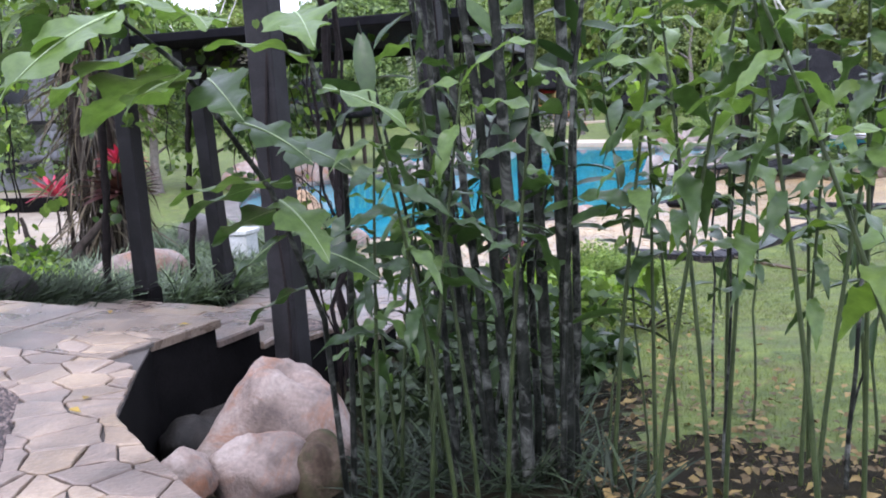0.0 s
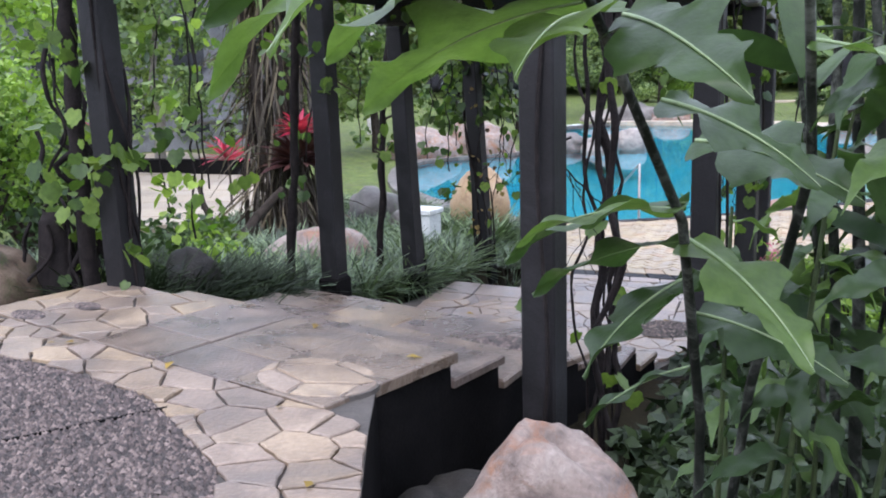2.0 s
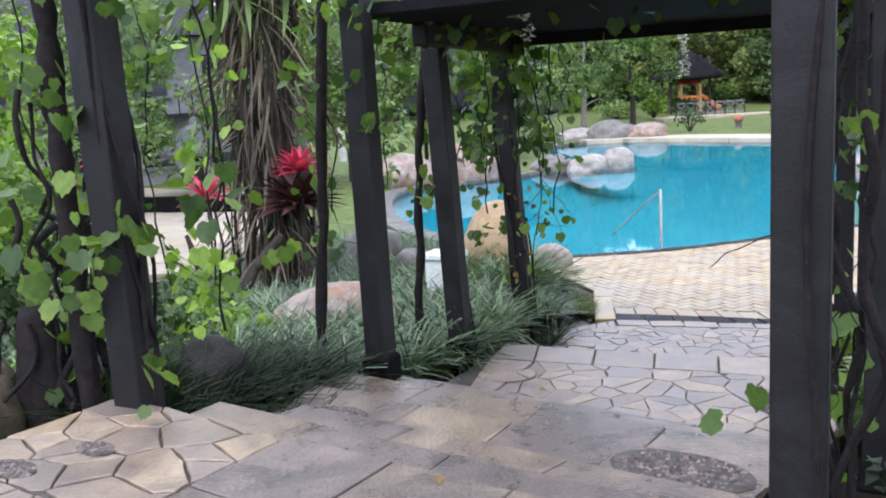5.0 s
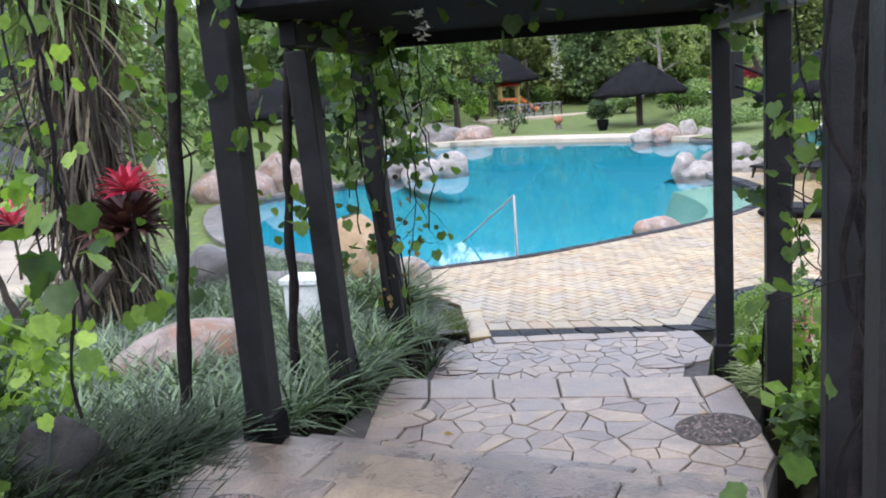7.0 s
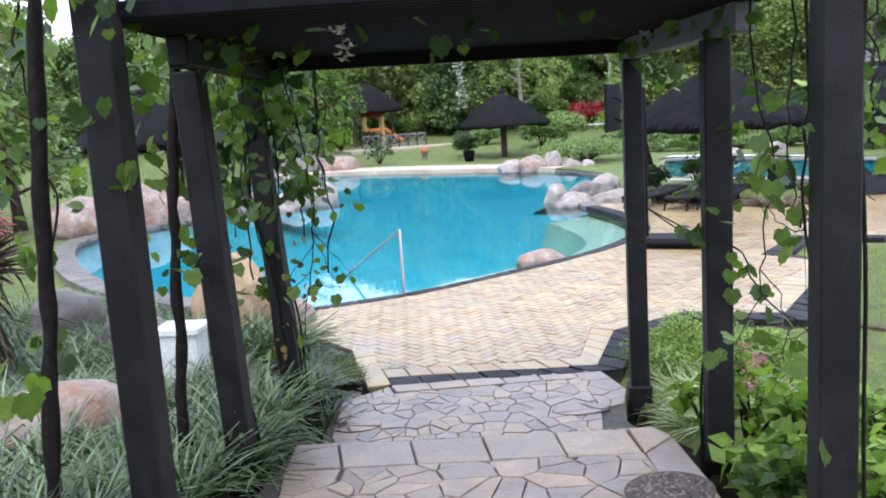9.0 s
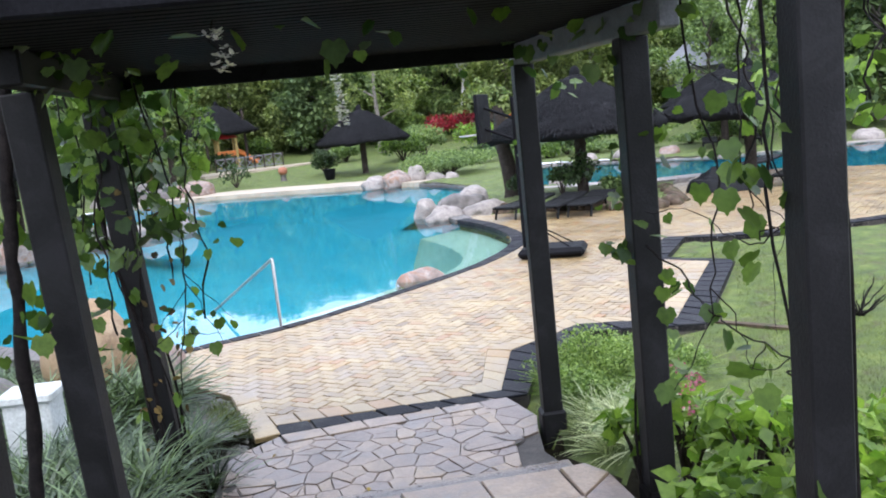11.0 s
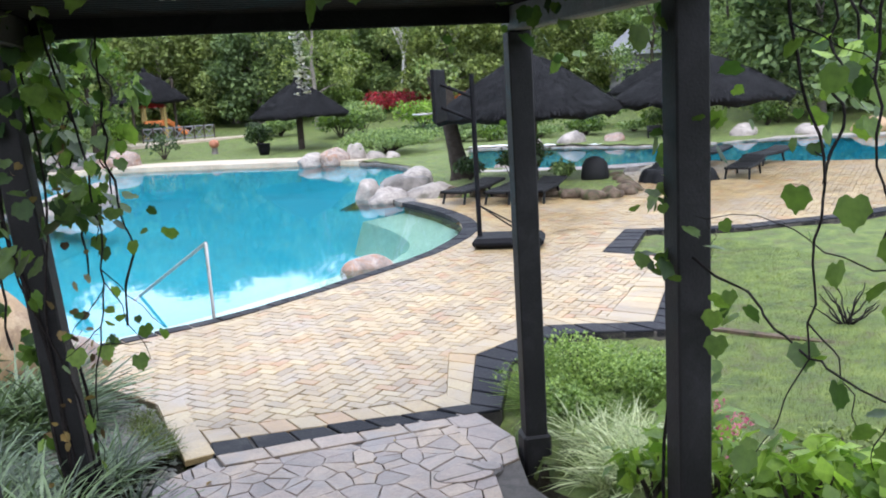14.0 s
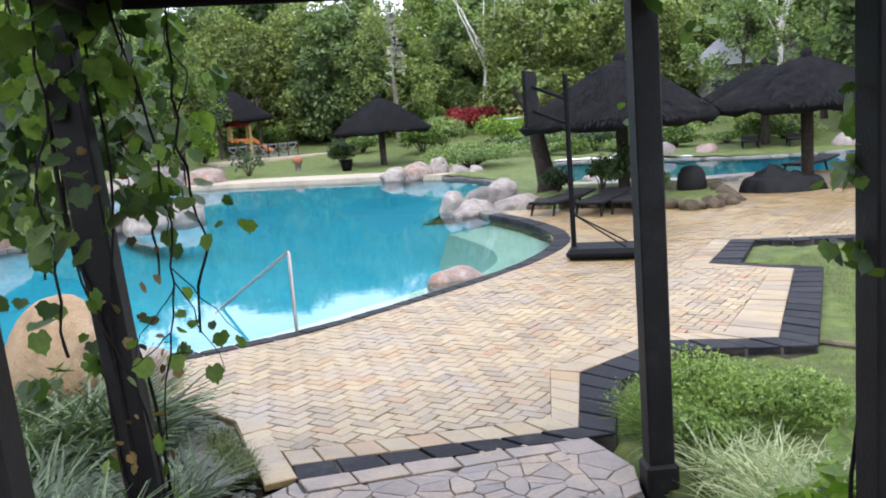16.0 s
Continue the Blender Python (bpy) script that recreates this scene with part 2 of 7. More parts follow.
LEAF_TREE = foliage("tree_leaf", (0.06, 0.1, 0.042), (0.23, 0.31, 0.13), 0.65)
LEAF_OLIVE = foliage("olive_leaf", (0.075, 0.105, 0.036), (0.24, 0.29, 0.105), 0.6)
LEAF_BRIGHT = foliage("bright_leaf", (0.07, 0.14, 0.022), (0.26, 0.38, 0.08), through_light=0.4)
LEAF_VINE = foliage("vine_leaf", (0.022, 0.05, 0.015), (0.13, 0.2, 0.045), through_light=0.4)
# glossy dark green, lowered further to hold the shade low beside the path
LEAF_GINGER = foliage("ginger_leaf", (0.012, 0.028, 0.012), (0.052, 0.094, 0.034), 0.36, 0.25, 0.4)
# green with deep shade painted in, for plants that stand in open light here
LEAF_SHADED = foliage("shade_tinted_leaf", (0.008, 0.016, 0.008), (0.03, 0.05, 0.022), 0.6, 0.1)
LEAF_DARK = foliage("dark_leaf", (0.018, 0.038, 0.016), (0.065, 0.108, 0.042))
GRASS_BED = foliage("bed_grass", (0.012, 0.03, 0.016), (0.2, 0.28, 0.17), 0.4, 0.15, 0.6)
LEAF_FINE = foliage("fine_leaf", (0.08, 0.14, 0.035), (0.3, 0.4, 0.14), 0.6, 0.35)
GRASS_PALE = foliage("pale_grass", (0.24, 0.3, 0.15), (0.72, 0.74, 0.56), 0.5, 0.3)
GRASS_LAWN = foliage("lawn_blade", (0.025, 0.042, 0.007), (0.16, 0.198, 0.03), 0.65, 0.25)
LEAF_RED = foliage("red_leaf", (0.3, 0.014, 0.055), (0.62, 0.06, 0.16), through_light=0.3)
LEAF_ORANGE = foliage("orange_leaf", (0.4, 0.08, 0.02), (0.65, 0.2, 0.06), through_light=0.3)
PETAL = foliage("pale_lilac_petal", (0.48, 0.44, 0.66), (0.8, 0.78, 0.9), 0.6, 0.3)
PETAL_PINK = foliage("pink_petal", (0.4, 0.08, 0.2), (0.6, 0.2, 0.35), 0.6, 0.3)
LITTER = foliage("leaf_litter", (0.05, 0.03, 0.014), (0.24, 0.17, 0.07), 0.75, 0.1)
DEADLEAF = foliage("dry_leaf", (0.1, 0.05, 0.02), (0.35, 0.24, 0.06), 0.7, 0.2)


def water_material():
    m = bpy.data.materials.new("pool_water")
    m.use_nodes = True
    nt = m.node_tree
    nt.nodes.remove(nt.nodes["Principled BSDF"])
    tr, gl = nt.nodes.new("ShaderNodeBsdfTransparent"), nt.nodes.new("ShaderNodeBsdfGlossy")
    tr.inputs[0].default_value = (0.78, 0.95, 0.97, 1)
    gl.inputs["Roughness"].default_value = 0.03
    bp = nt.nodes.new("ShaderNodeBump")
    bp.inputs["Strength"].default_value, bp.inputs["Distance"].default_value = 0.1, 0.02
    nt.links.new(noise_out(nt, 1.3, 3, world_coords(nt)), bp.inputs["Height"])
    nt.links.new(bp.outputs[0], gl.inputs["Normal"])
    fr = nt.nodes.new("ShaderNodeFresnel")
    fr.inputs["IOR"].default_value = 1.46
    mx = nt.nodes.new("ShaderNodeMixShader")
    nt.links.new(fr.outputs[0], mx.inputs[0])
    nt.links.new(tr.outputs[0], mx.inputs[1])
    nt.links.new(gl.outputs[0], mx.inputs[2])
    nt.links.new(mx.outputs[0], nt.nodes["Material Output"].inputs[0])
    return m


WATER = water_material()

# ---------------------------------------------------------------- building helpers
rng = np.random.default_rng(7)


def mesh_from(name, verts, faces, material, smooth=False):
    me = bpy.data.meshes.new(name)
    me.from_pydata([tuple(map(float, v)) for v in verts], [], [tuple(map(int, f)) for f in faces])
    me.materials.append(material)
    if smooth:
        me.polygons.foreach_set("use_smooth", [True] * len(me.polygons))
    me.update()
    return me


def quick_mesh(name, verts, faces, material, smooth=False):
    """A mesh from arrays: verts (n, 3), faces (m, k)."""
    verts, faces = np.asarray(verts, dtype=np.float32), np.asarray(faces, dtype=np.int32)
    me = bpy.data.meshes.new(name)
    me.vertices.add(len(verts))
    me.vertices.foreach_set("co", verts.ravel())
    k = faces.shape[1]
    me.loops.add(faces.size)
    me.loops.foreach_set("vertex_index", faces.ravel())
    me.polygons.add(len(faces))
    me.polygons.foreach_set("loop_start", np.arange(0, faces.size, k, dtype=np.int32))
    if smooth:
        me.polygons.foreach_set("use_smooth", np.ones(len(faces), dtype=bool))
    me.materials.append(material)
    me.update(calc_edges=True)
    return me


def thing(name, label, category, m=None, group="", kind=""):
    """An Empty at a thing's base, to carry its parts."""
    ob = new(name)
    ob.empty_display_size = 0.1
    if m is not None:
        ob.matrix_basis = m
    return tagged(ob, label, category, group, kind)


def part(name, data, material=None, parent=None, label=""):
    """Links a bmesh or a mesh as one mesh object under a thing or a part."""
    if isinstance(data, bmesh.types.BMesh):
        me = bpy.data.meshes.new(name)
        data.to_mesh(me)
        data.free()
        me.materials.append(material)
    else:
        me = data
    ob = new(name, me)
    ob.parent = parent
    if label:
        ob["label"] = label
    return ob


def solo(name, me, label, category, m=None, group="", kind=""):
    ob = new(name, me)
    if m is not None:
        ob.matrix_basis = m
    return tagged(ob, label, category, group, kind)


def box(bm, x0, y0, z0, x1, y1, z1, bevel=0.0, m=None):
    r = bmesh.ops.create_cube(bm, size=1)
    vs = r["verts"]
    for v in vs:
        v.co = Vector((x0 + (v.co.x + 0.5) * (x1 - x0), y0 + (v.co.y + 0.5) * (y1 - y0), z0 + (v.co.z + 0.5) * (z1 - z0)))
    if bevel:
        es = list({e for v in vs for e in v.link_edges})
        r = bmesh.ops.bevel(bm, geom=es, offset=bevel, segments=1, affect="EDGES")
        vs = list({v for f in r["faces"] for v in f.verts} | {v for v in vs if v.is_valid})
    if m is not None:
        bmesh.ops.transform(bm, matrix=m, verts=[v for v in vs if v.is_valid])
    return bm


def box_mesh(name, material, *args, **kw):
    bm = box(bmesh.new(), *args, **kw)
    me = bpy.data.meshes.new(name)
    bm.to_mesh(me)
    bm.free()
    me.materials.append(material)
    return me


def tube_arrays(points, radii, sides=7, cap=True):
    """A tapered tube along points, as vertex and quad arrays."""
    pts = [Vector(p) for p in points]
    n = len(pts)
    if not hasattr(radii, "__len__"):
        radii = [radii] * n
    vs, fs = [], []
    up = Vector((0.123, 0.971, 0.204)).normalized()
    for i, p in enumerate(pts):
        d = (pts[min(i + 1, n - 1)] - pts[max(i - 1, 0)]).normalized()
        a = d.cross(up)
        if a.length < 1e-3:
            a = d.cross(Vector((1, 0, 0)))
        a.normalize()
        b = d.cross(a)
        for k in range(sides):
            w = 2 * math.pi * k / sides
            vs.append(p + (a * math.cos(w) + b * math.sin(w)) * radii[i])
    for i in range(n - 1):
        for k in range(sides):
            j = (k + 1) % sides
            fs.append((i * sides + k, i * sides + j, (i + 1) * sides + j, (i + 1) * sides + k))
    return vs, fs


def tubes_mesh(name, material, tubes, sides=7):
    """Several tubes (points, radii) in one mesh."""
    vs, fs = [], []
    for points, radii in tubes:
        if hasattr(radii, "__len__") and len(radii) != len(points):
            radii = list(np.interp(np.linspace(0, 1, len(points)), np.linspace(0, 1, len(radii)), radii))
        v, f = tube_arrays(points, radii, sides)
        k = len(vs)
        vs += v
        fs += [tuple(i + k for i in q) for q in f]
    return quick_mesh(name, [tuple(v) for v in vs], fs, material, smooth=True)


def lathe_mesh(name, material, profile, sides=20, smooth=True):
    """A turned body from (radius, z) pairs."""
    vs, fs = [], []
    for r, z in profile:
        for k in range(sides):
            w = 2 * math.pi * k / sides
            vs.append((r * math.cos(w), r * math.sin(w), z))
    for i in range(len(profile) - 1):
        for k in range(sides):
            j = (k + 1) % sides
            fs.append((i * sides + k, i * sides + j, (i + 1) * sides + j, (i + 1) * sides + k))
    return quick_mesh(name, vs, fs, material, smooth)


def rock_mesh(name, material, size, seed, rough=0.22, detail=4, flat=0.35, peak=0.0):
    """A weathered boulder: an icosphere worn by noise, with its underside cut."""
    bm = bmesh.new()
    bmesh.ops.create_icosphere(bm, subdivisions=detail, radius=1)
    off = Vector((seed * 3.17, seed * 1.71, seed * 0.93))
    for v in bm.verts:
        d = v.co.normalized()
        k = 1 + rough * 1.5 * noise.noise(d * 0.9 + off) + rough * 0.6 * noise.noise(d * 2.1 + off) + rough * 0.18 * noise.noise(d * 6 + off)
        v.co = Vector((d.x * k * size[0], d.y * k * size[1], max(-flat, d.z * k) * size[2]))
        k = 1 - peak * max(0.0, v.co.z / size[2])
        v.co.x, v.co.y = v.co.x * k, v.co.y * k
    for v in bm.verts:
        v.co.z += flat * size[2] * 0.6
    for f in bm.faces:
        f.smooth = True
    me = bpy.data.meshes.new(name)
    bm.to_mesh(me)
    bm.free()
    me.materials.append(material)
    return me


def rotations(n, up_bias=0.0, heading=None, pitch=None, roll=0.6):
    """n rotation matrices: leaf axis y, normal z."""
    yaw = rng.uniform(0, 2 * np.pi, n) if heading is None else np.asarray(heading)
    pit = rng.normal(up_bias, 0.6, n) if pitch is None else np.asarray(pitch)
    rol = rng.normal(0, roll, n)
    cy, sy, cp, sp, cr, sr = np.cos(yaw), np.sin(yaw), np.cos(pit), np.sin(pit), np.cos(rol), np.sin(rol)
    z = np.zeros(n)
    o = np.ones(n)
    rz = np.stack([cy, -sy, z, sy, cy, z, z, z, o], 1).reshape(n, 3, 3)
    rx = np.stack([o, z, z, z, cp, -sp, z, sp, cp], 1).reshape(n, 3, 3)
    ry = np.stack([cr, z, sr, z, o, z, -sr, z, cr], 1).reshape(n, 3, 3)
    return rz @ rx @ ry


def scatter_arrays(tv, tf, places, rots, sizes):
    """Copies of a small template at places, as arrays."""
    tv, tf = np.asarray(tv, float), np.asarray(tf, int)
    n = len(places)
    v = np.einsum("nij,kj->nki", rots, tv) * np.asarray(sizes).reshape(n, 1, -1) + np.asarray(places)[:, None, :]
    f = tf[None] + (np.arange(n) * len(tv))[:, None, None]
    return v.reshape(-1, 3), f.reshape(-1, tf.shape[1])


# small leaf: a folded rhombus
LEAF_V = [(0, 0, 0), (0.3, 0.4, 0.07), (0, 0.5, 0), (-0.3, 0.4, 0.07), (0, 1, -0.12)]
LEAF_F = [(0, 1, 2), (0, 2, 3), (1, 4, 2), (2, 4, 3)]


def lobed_leaf():
    """A five-lobed vine leaf, slightly cupped."""
    outline = [(0, 0.04), (0.18, -0.08), (0.38, 0.02), (0.43, 0.2), (0.52, 0.42), (0.37, 0.54), (0.27, 0.76), (0.11, 0.8), (0, 0.97)]
    outline += [(-x, y) for x, y in outline[-2:0:-1]]
    vs = [(0, 0.36, -0.04)] + [(x, y, 0.12 * x * x - 0.1 * y * y + 0.03) for x, y in outline]
    n = len(outline)
    return vs, [(0, 1 + i, 1 + (i + 1) % n) for i in range(n)]


VINE_V, VINE_F = lobed_leaf()


def long_leaf(segments=6, width=0.16, droop=0.35, fold=0.05):
    """A long arching blade with a fold along its midrib, as quads."""
    vs, fs = [], []
    for i in range(segments + 1):
        s = i / segments
        w = width * max(0.03, math.sin(math.pi * min(1, s * 0.93 + 0.05)) ** 0.75)
        z = -droop * s * s
        vs += [(-w, s, z + fold * w / width + 0.012 * math.sin(9 * s)), (0, s, z), (w, s, z + fold * w / width + 0.012 * math.sin(9 * s + 1.3))]
    for i in range(segments):
        a = 3 * i
        fs += [(a, a + 1, a + 4, a + 3), (a + 1, a + 2, a + 5, a + 4)]
    return vs, fs


GINGER_V, GINGER_F = long_leaf(6, 0.15, 0.3)
BLADE_V, BLADE_F = long_leaf(4, 0.018, 0.55, 0.004)


def pip(poly, x, y):
    """Whether a place lies inside a polygon."""
    inside, n = False, len(poly)
    for i in range(n):
        (x0, y0), (x1, y1) = poly[i], poly[(i + 1) % n]
        if (y0 > y) != (y1 > y) and x < (x1 - x0) * (y - y0) / (y1 - y0) + x0:
            inside = not inside
    return inside


def pips(poly, xs, ys):
    """pip for arrays."""
    inside, n = np.zeros(xs.shape, bool), len(poly)
    for i in range(n):
        (x0, y0), (x1, y1) = poly[i], poly[(i + 1) % n]
        if y0 == y1:
            continue
        hit = ((y0 > ys) != (y1 > ys)) & (xs < (x1 - x0) * (ys - y0) / (y1 - y0) + x0)
        inside ^= hit
    return inside


def cut(poly, px, py, nx, ny):
    """What of a polygon lies on the side of a line away from its normal."""
    out, n = [], len(poly)
    for i in range(n):
        a, b = poly[i], poly[(i + 1) % n]
        da, db = (a[0] - px) * nx + (a[1] - py) * ny, (b[0] - px) * nx + (b[1] - py) * ny
        if da <= 0:
            out.append(a)
        if (da < 0 < db) or (db < 0 < da):
            k = da / (da - db)
            out.append((a[0] + k * (b[0] - a[0]), a[1] + k * (b[1] - a[1])))
    return out


def area(poly):
    return 0.5 * sum(poly[i - 1][0] * poly[i][1] - poly[i][0] * poly[i - 1][1] for i in range(len(poly)))


def rounded(poly, keep=0.82):
    """Corners of a stone taken off."""
    out, n = [], len(poly)
    for i in range(n):
        a, b, c = Vector(poly[i - 1]), Vector(poly[i]), Vector(poly[(i + 1) % n])
        out += [tuple(b + (a - b) * (1 - keep)), tuple(b + (c - b) * (1 - keep))]
    return out


def slab_mesh(name, poly, z0, z1, material, bevel=0.005, tilt=0.004):
    """A stone from its outline: worn top edge, top a little uneven."""
    if area(poly) < 0:
        poly = poly[::-1]
    n = len(poly)
    cx, cy = sum(p[0] for p in poly) / n, sum(p[1] for p in poly) / n
    gx, gy = random.uniform(-tilt, tilt), random.uniform(-tilt, tilt)
    dz = random.uniform(-tilt, tilt) * 0.8
    size = max(0.05, math.sqrt(abs(area(poly))))
    vs = [(x, y, z0) for x, y in poly] + [(x, y, z1 - bevel + dz) for x, y in poly]
    k = 1 - 2 * bevel / size
    vs += [(cx + (x - cx) * k, cy + (y - cy) * k, z1 + dz + ((x - cx) * gx + (y - cy) * gy) / size) for x, y in poly]
    fs = [tuple(range(2 * n, 3 * n))]
    for i in range(n):
        j = (i + 1) % n
        fs += [(i, j, n + j, n + i), (n + i, n + j, 2 * n + j, 2 * n + i)]
    return mesh_from(name, vs, fs, material)


def crazy_cells(region, size, gap, seed, jitter=0.75, drop=0.26):
    """Irregular stones that fill a region: each seed's share, shrunk by the joint."""
    r = random.Random(seed)
    xs, ys = [p[0] for p in region], [p[1] for p in region]
    seeds, y, row = [], min(ys) - 2 * size, 0
    while y < max(ys) + 2 * size:
        x = min(xs) - 2 * size + (row % 2) * size * 0.5
        while x < max(xs) + 2 * size:
            if r.random() > drop:
                seeds.append((x + r.uniform(-jitter, jitter) * size, y + r.uniform(-jitter, jitter) * size))
            x += size
        y += size * 0.85
        row += 1
    cells = []
    for sx, sy in seeds:
        if not (min(xs) - size < sx < max(xs) + size and min(ys) - size < sy < max(ys) + size):
            continue
        poly = list(region)
        for qx, qy in seeds:
            d = math.hypot(qx - sx, qy - sy)
            if 0 < d < 3.4 * size:
                nx, ny = (qx - sx) / d, (qy - sy) / d
                poly = cut(poly, sx + nx * (d / 2 - gap / 2), sy + ny * (d / 2 - gap / 2), nx, ny)
                if len(poly) < 3:
                    break
        if len(poly) >= 3 and abs(area(poly)) > 0.004:
            cells.append(poly)
    return cells


def chipped(poly, depth, r):
    """The straight edges of a stone broken a little."""
    out, n = [], len(poly)
    cx, cy = sum(p[0] for p in poly) / n, sum(p[1] for p in poly) / n
    for i in range(n):
        a, b = poly[i], poly[(i + 1) % n]
        out.append(a)
        d = math.hypot(b[0] - a[0], b[1] - a[1])
        k = min(3, int(d / 0.075))
        for j in range(k):
            s = (j + 1 + r.uniform(-0.3, 0.3)) / (k + 1)
            x, y = a[0] + (b[0] - a[0]) * s, a[1] + (b[1] - a[1]) * s
            w, inward = r.uniform(0, depth), max(0.05, math.hypot(cx - x, cy - y))
            out.append((x + (cx - x) * w / inward, y + (cy - y) * w / inward))
    return out


def lay_crazy(parent, region, size, gap, z, seed, material, thick=0.05, soft=0.96, stretch=1.0, run=(1.0, 0.0), chip=0.007):
    """Irregular stones over a region, drawn out along run by stretch."""
    r = random.Random(seed + 900)
    a, b = Vector(run).normalized(), Vector((-run[1], run[0])).normalized()
    local = [(Vector(p).dot(a) / stretch, Vector(p).dot(b)) for p in region]
    for cell in crazy_cells(local, size, gap, seed):
        poly = [tuple(a * (q[0] * stretch) + b * q[1]) for q in cell]
        part("stone", slab_mesh("stone", chipped(rounded(poly, soft), chip, r), z - thick, z, material), None, parent)


def prism_mesh(name, poly, z0, z1, material):
    """A block from a polygon, flat on top."""
    if area(poly) < 0:
        poly = poly[::-1]
    n = len(poly)
    vs = [(x, y, z0) for x, y in poly] + [(x, y, z1) for x, y in poly]
    fs = [tuple(range(n, 2 * n)), tuple(range(n - 1, -1, -1))] + [(i, (i + 1) % n, n + (i + 1) % n, n + i) for i in range(n)]
    return mesh_from(name, vs, fs, material)


def offset_line(pts, d):
    """A polyline moved sideways to its left by d."""
    out = []
    for i, p in enumerate(pts):
        a, b = pts[max(i - 1, 0)], pts[min(i + 1, len(pts) - 1)]
        t = Vector((b[0] - a[0], b[1] - a[1])).normalized()
        k = 1.0
        if 0 < i < len(pts) - 1:
            s = Vector((p[0] - a[0], p[1] - a[1])).normalized()
            k = 1 / max(0.45, abs(s.dot(t)))
        out.append((p[0] - t.y * d * k, p[1] + t.x * d * k))
    return out


def smooth_line(pts, n=6, closed=False):
    """Points along a smooth curve through the given ones."""
    out, m = [], len(pts)
    for i in range(m if closed else m - 1):
        p0, p1 = pts[(i - 1) % m if closed else max(i - 1, 0)], pts[i]
        p2, p3 = pts[(i + 1) % m], pts[(i + 2) % m if closed else min(i + 2, m - 1)]
        for k in range(n):
            t = k / n
            out.append(tuple(0.5 * (2 * b + (c - a) * t + (2 * a - 5 * b + 4 * c - d) * t * t + (3 * b - a - 3 * c + d) * t ** 3) for a, b, c, d in zip(p0, p1, p2, p3)))
    if not closed:
        out.append(tuple(pts[-1]))
    return out


def along(pts, step):
    """Places every step metres along a polyline, with its direction."""
    out, carry = [], 0.0
    for a, b in zip(pts, pts[1:]):
        d = math.hypot(b[0] - a[0], b[1] - a[1])
        s = carry
        while s < d:
            out.append((a[0] + (b[0] - a[0]) * s / d, a[1] + (b[1] - a[1]) * s / d, math.atan2(b[1] - a[1], b[0] - a[0])))
            s += step
        carry = s - d
    return out


def lay_strip(parent, inner, outer, z, step, material, gap=0.012, thick=0.06):
    """Slabs laid side by side between two lines of the same course."""
    n = len(inner) - 1
    for i in range(n):
        a, b, c, d = inner[i], inner[i + 1], outer[i + 1], outer[i]
        length = (math.hypot(b[0] - a[0], b[1] - a[1]) + math.hypot(c[0] - d[0], c[1] - d[1])) / 2
        k = max(1, round(length / step))
        for j in range(k):
            s0, s1 = j / k + gap / 2 / length, (j + 1) / k - gap / 2 / length
            q = [(a[0] + (b[0] - a[0]) * s, a[1] + (b[1] - a[1]) * s) for s in (s0, s1)] + [(d[0] + (c[0] - d[0]) * s, d[1] + (c[1] - d[1]) * s) for s in (s1, s0)]
            part("slab", slab_mesh("slab", q, z - thick, z + random.uniform(-0.004, 0.004), material, 0.008), None, parent)

# ---------------------------------------------------------------- the plan
DECK_Z, WATER_Z = -1.45, -1.53
POOL_NEAR = [(-1.75, 17.45), (-1.45, 17.5), (0.13, 17.76), (1.16, 18.14), (2.17, 18.6), (3.4, 19.2), (4.66, 19.98), (5.95, 21.25), (6.64, 22.7), (6.97, 24.5), (7.05, 26.2)]
POOL_REST = [(7.6, 28.6), (9.2, 31.8), (11.0, 33.6), (11.6, 36.6), (10.7, 39.4), (8.6, 41.8), (5.6, 44.9), (3.0, 46.9), (0.3, 47.4), (-2.0, 45.5), (-1.8, 41.0), (-1.0, 37.0), (-2.2, 33.2), (-4.0, 31.4), (-6.2, 29.4), (-6.0, 25.5), (-4.9, 21.8), (-3.2, 19.2)]
POOL = smooth_line(POOL_NEAR, 4) + smooth_line([POOL_NEAR[-1]] + POOL_REST + [POOL_NEAR[0]], 4)[1:-1]
EDGE = [(-1.0, 13.58), (1.25, 12.97), (2.05, 14.22), (3.3, 14.66), (4.34, 13.96), (7.09, 16.48), (6.53, 17.65), (8.2, 19.04), (8.95, 18.45), (10.0, 17.8), (12.2, 17.25), (16.0, 17.0), (24.0, 17.5)]
DECK_POLY = EDGE + [(24.0, 19.6), (21.6, 21.4), (19.6, 23.6), (18.4, 26.2), (17.0, 27.8), (14.4, 26.4), (13.4, 25.4), (12.7, 24.2), (11.9, 22.95), (10.5, 22.5), (10.0, 23.7), (9.2, 25.0), (7.6, 26.6)] + [(x + 0.0, y) for x, y in POOL_NEAR[::-1]] + [(-1.8, 16.4), (-1.21, 14.9), (-1.27, 13.6)]
POOL_TWO = smooth_line([(13.0, 32.6), (13.6, 30.8), (15.2, 29.0), (17.0, 28.1), (18.6, 26.3), (19.8, 23.7), (21.8, 21.5), (26, 20.5), (30, 25), (27, 30), (22, 32.5), (20, 36), (17.5, 40), (15.2, 37)], 4, True)
SN, ST = Vector((0.476, 0.8795)), Vector((0.8795, -0.476))
NOSES = [3.99, 4.41, 4.85, 5.42, 6.01, 6.40, 6.74]
RIGHTS = [-3.82, -3.83, -3.86, -3.92, -3.98, -3.99, -4.0]
LEFTS = [-6.74, -6.5, -6.35, -6.7, -7.0, -7.15, -6.9]
RISE = 0.131


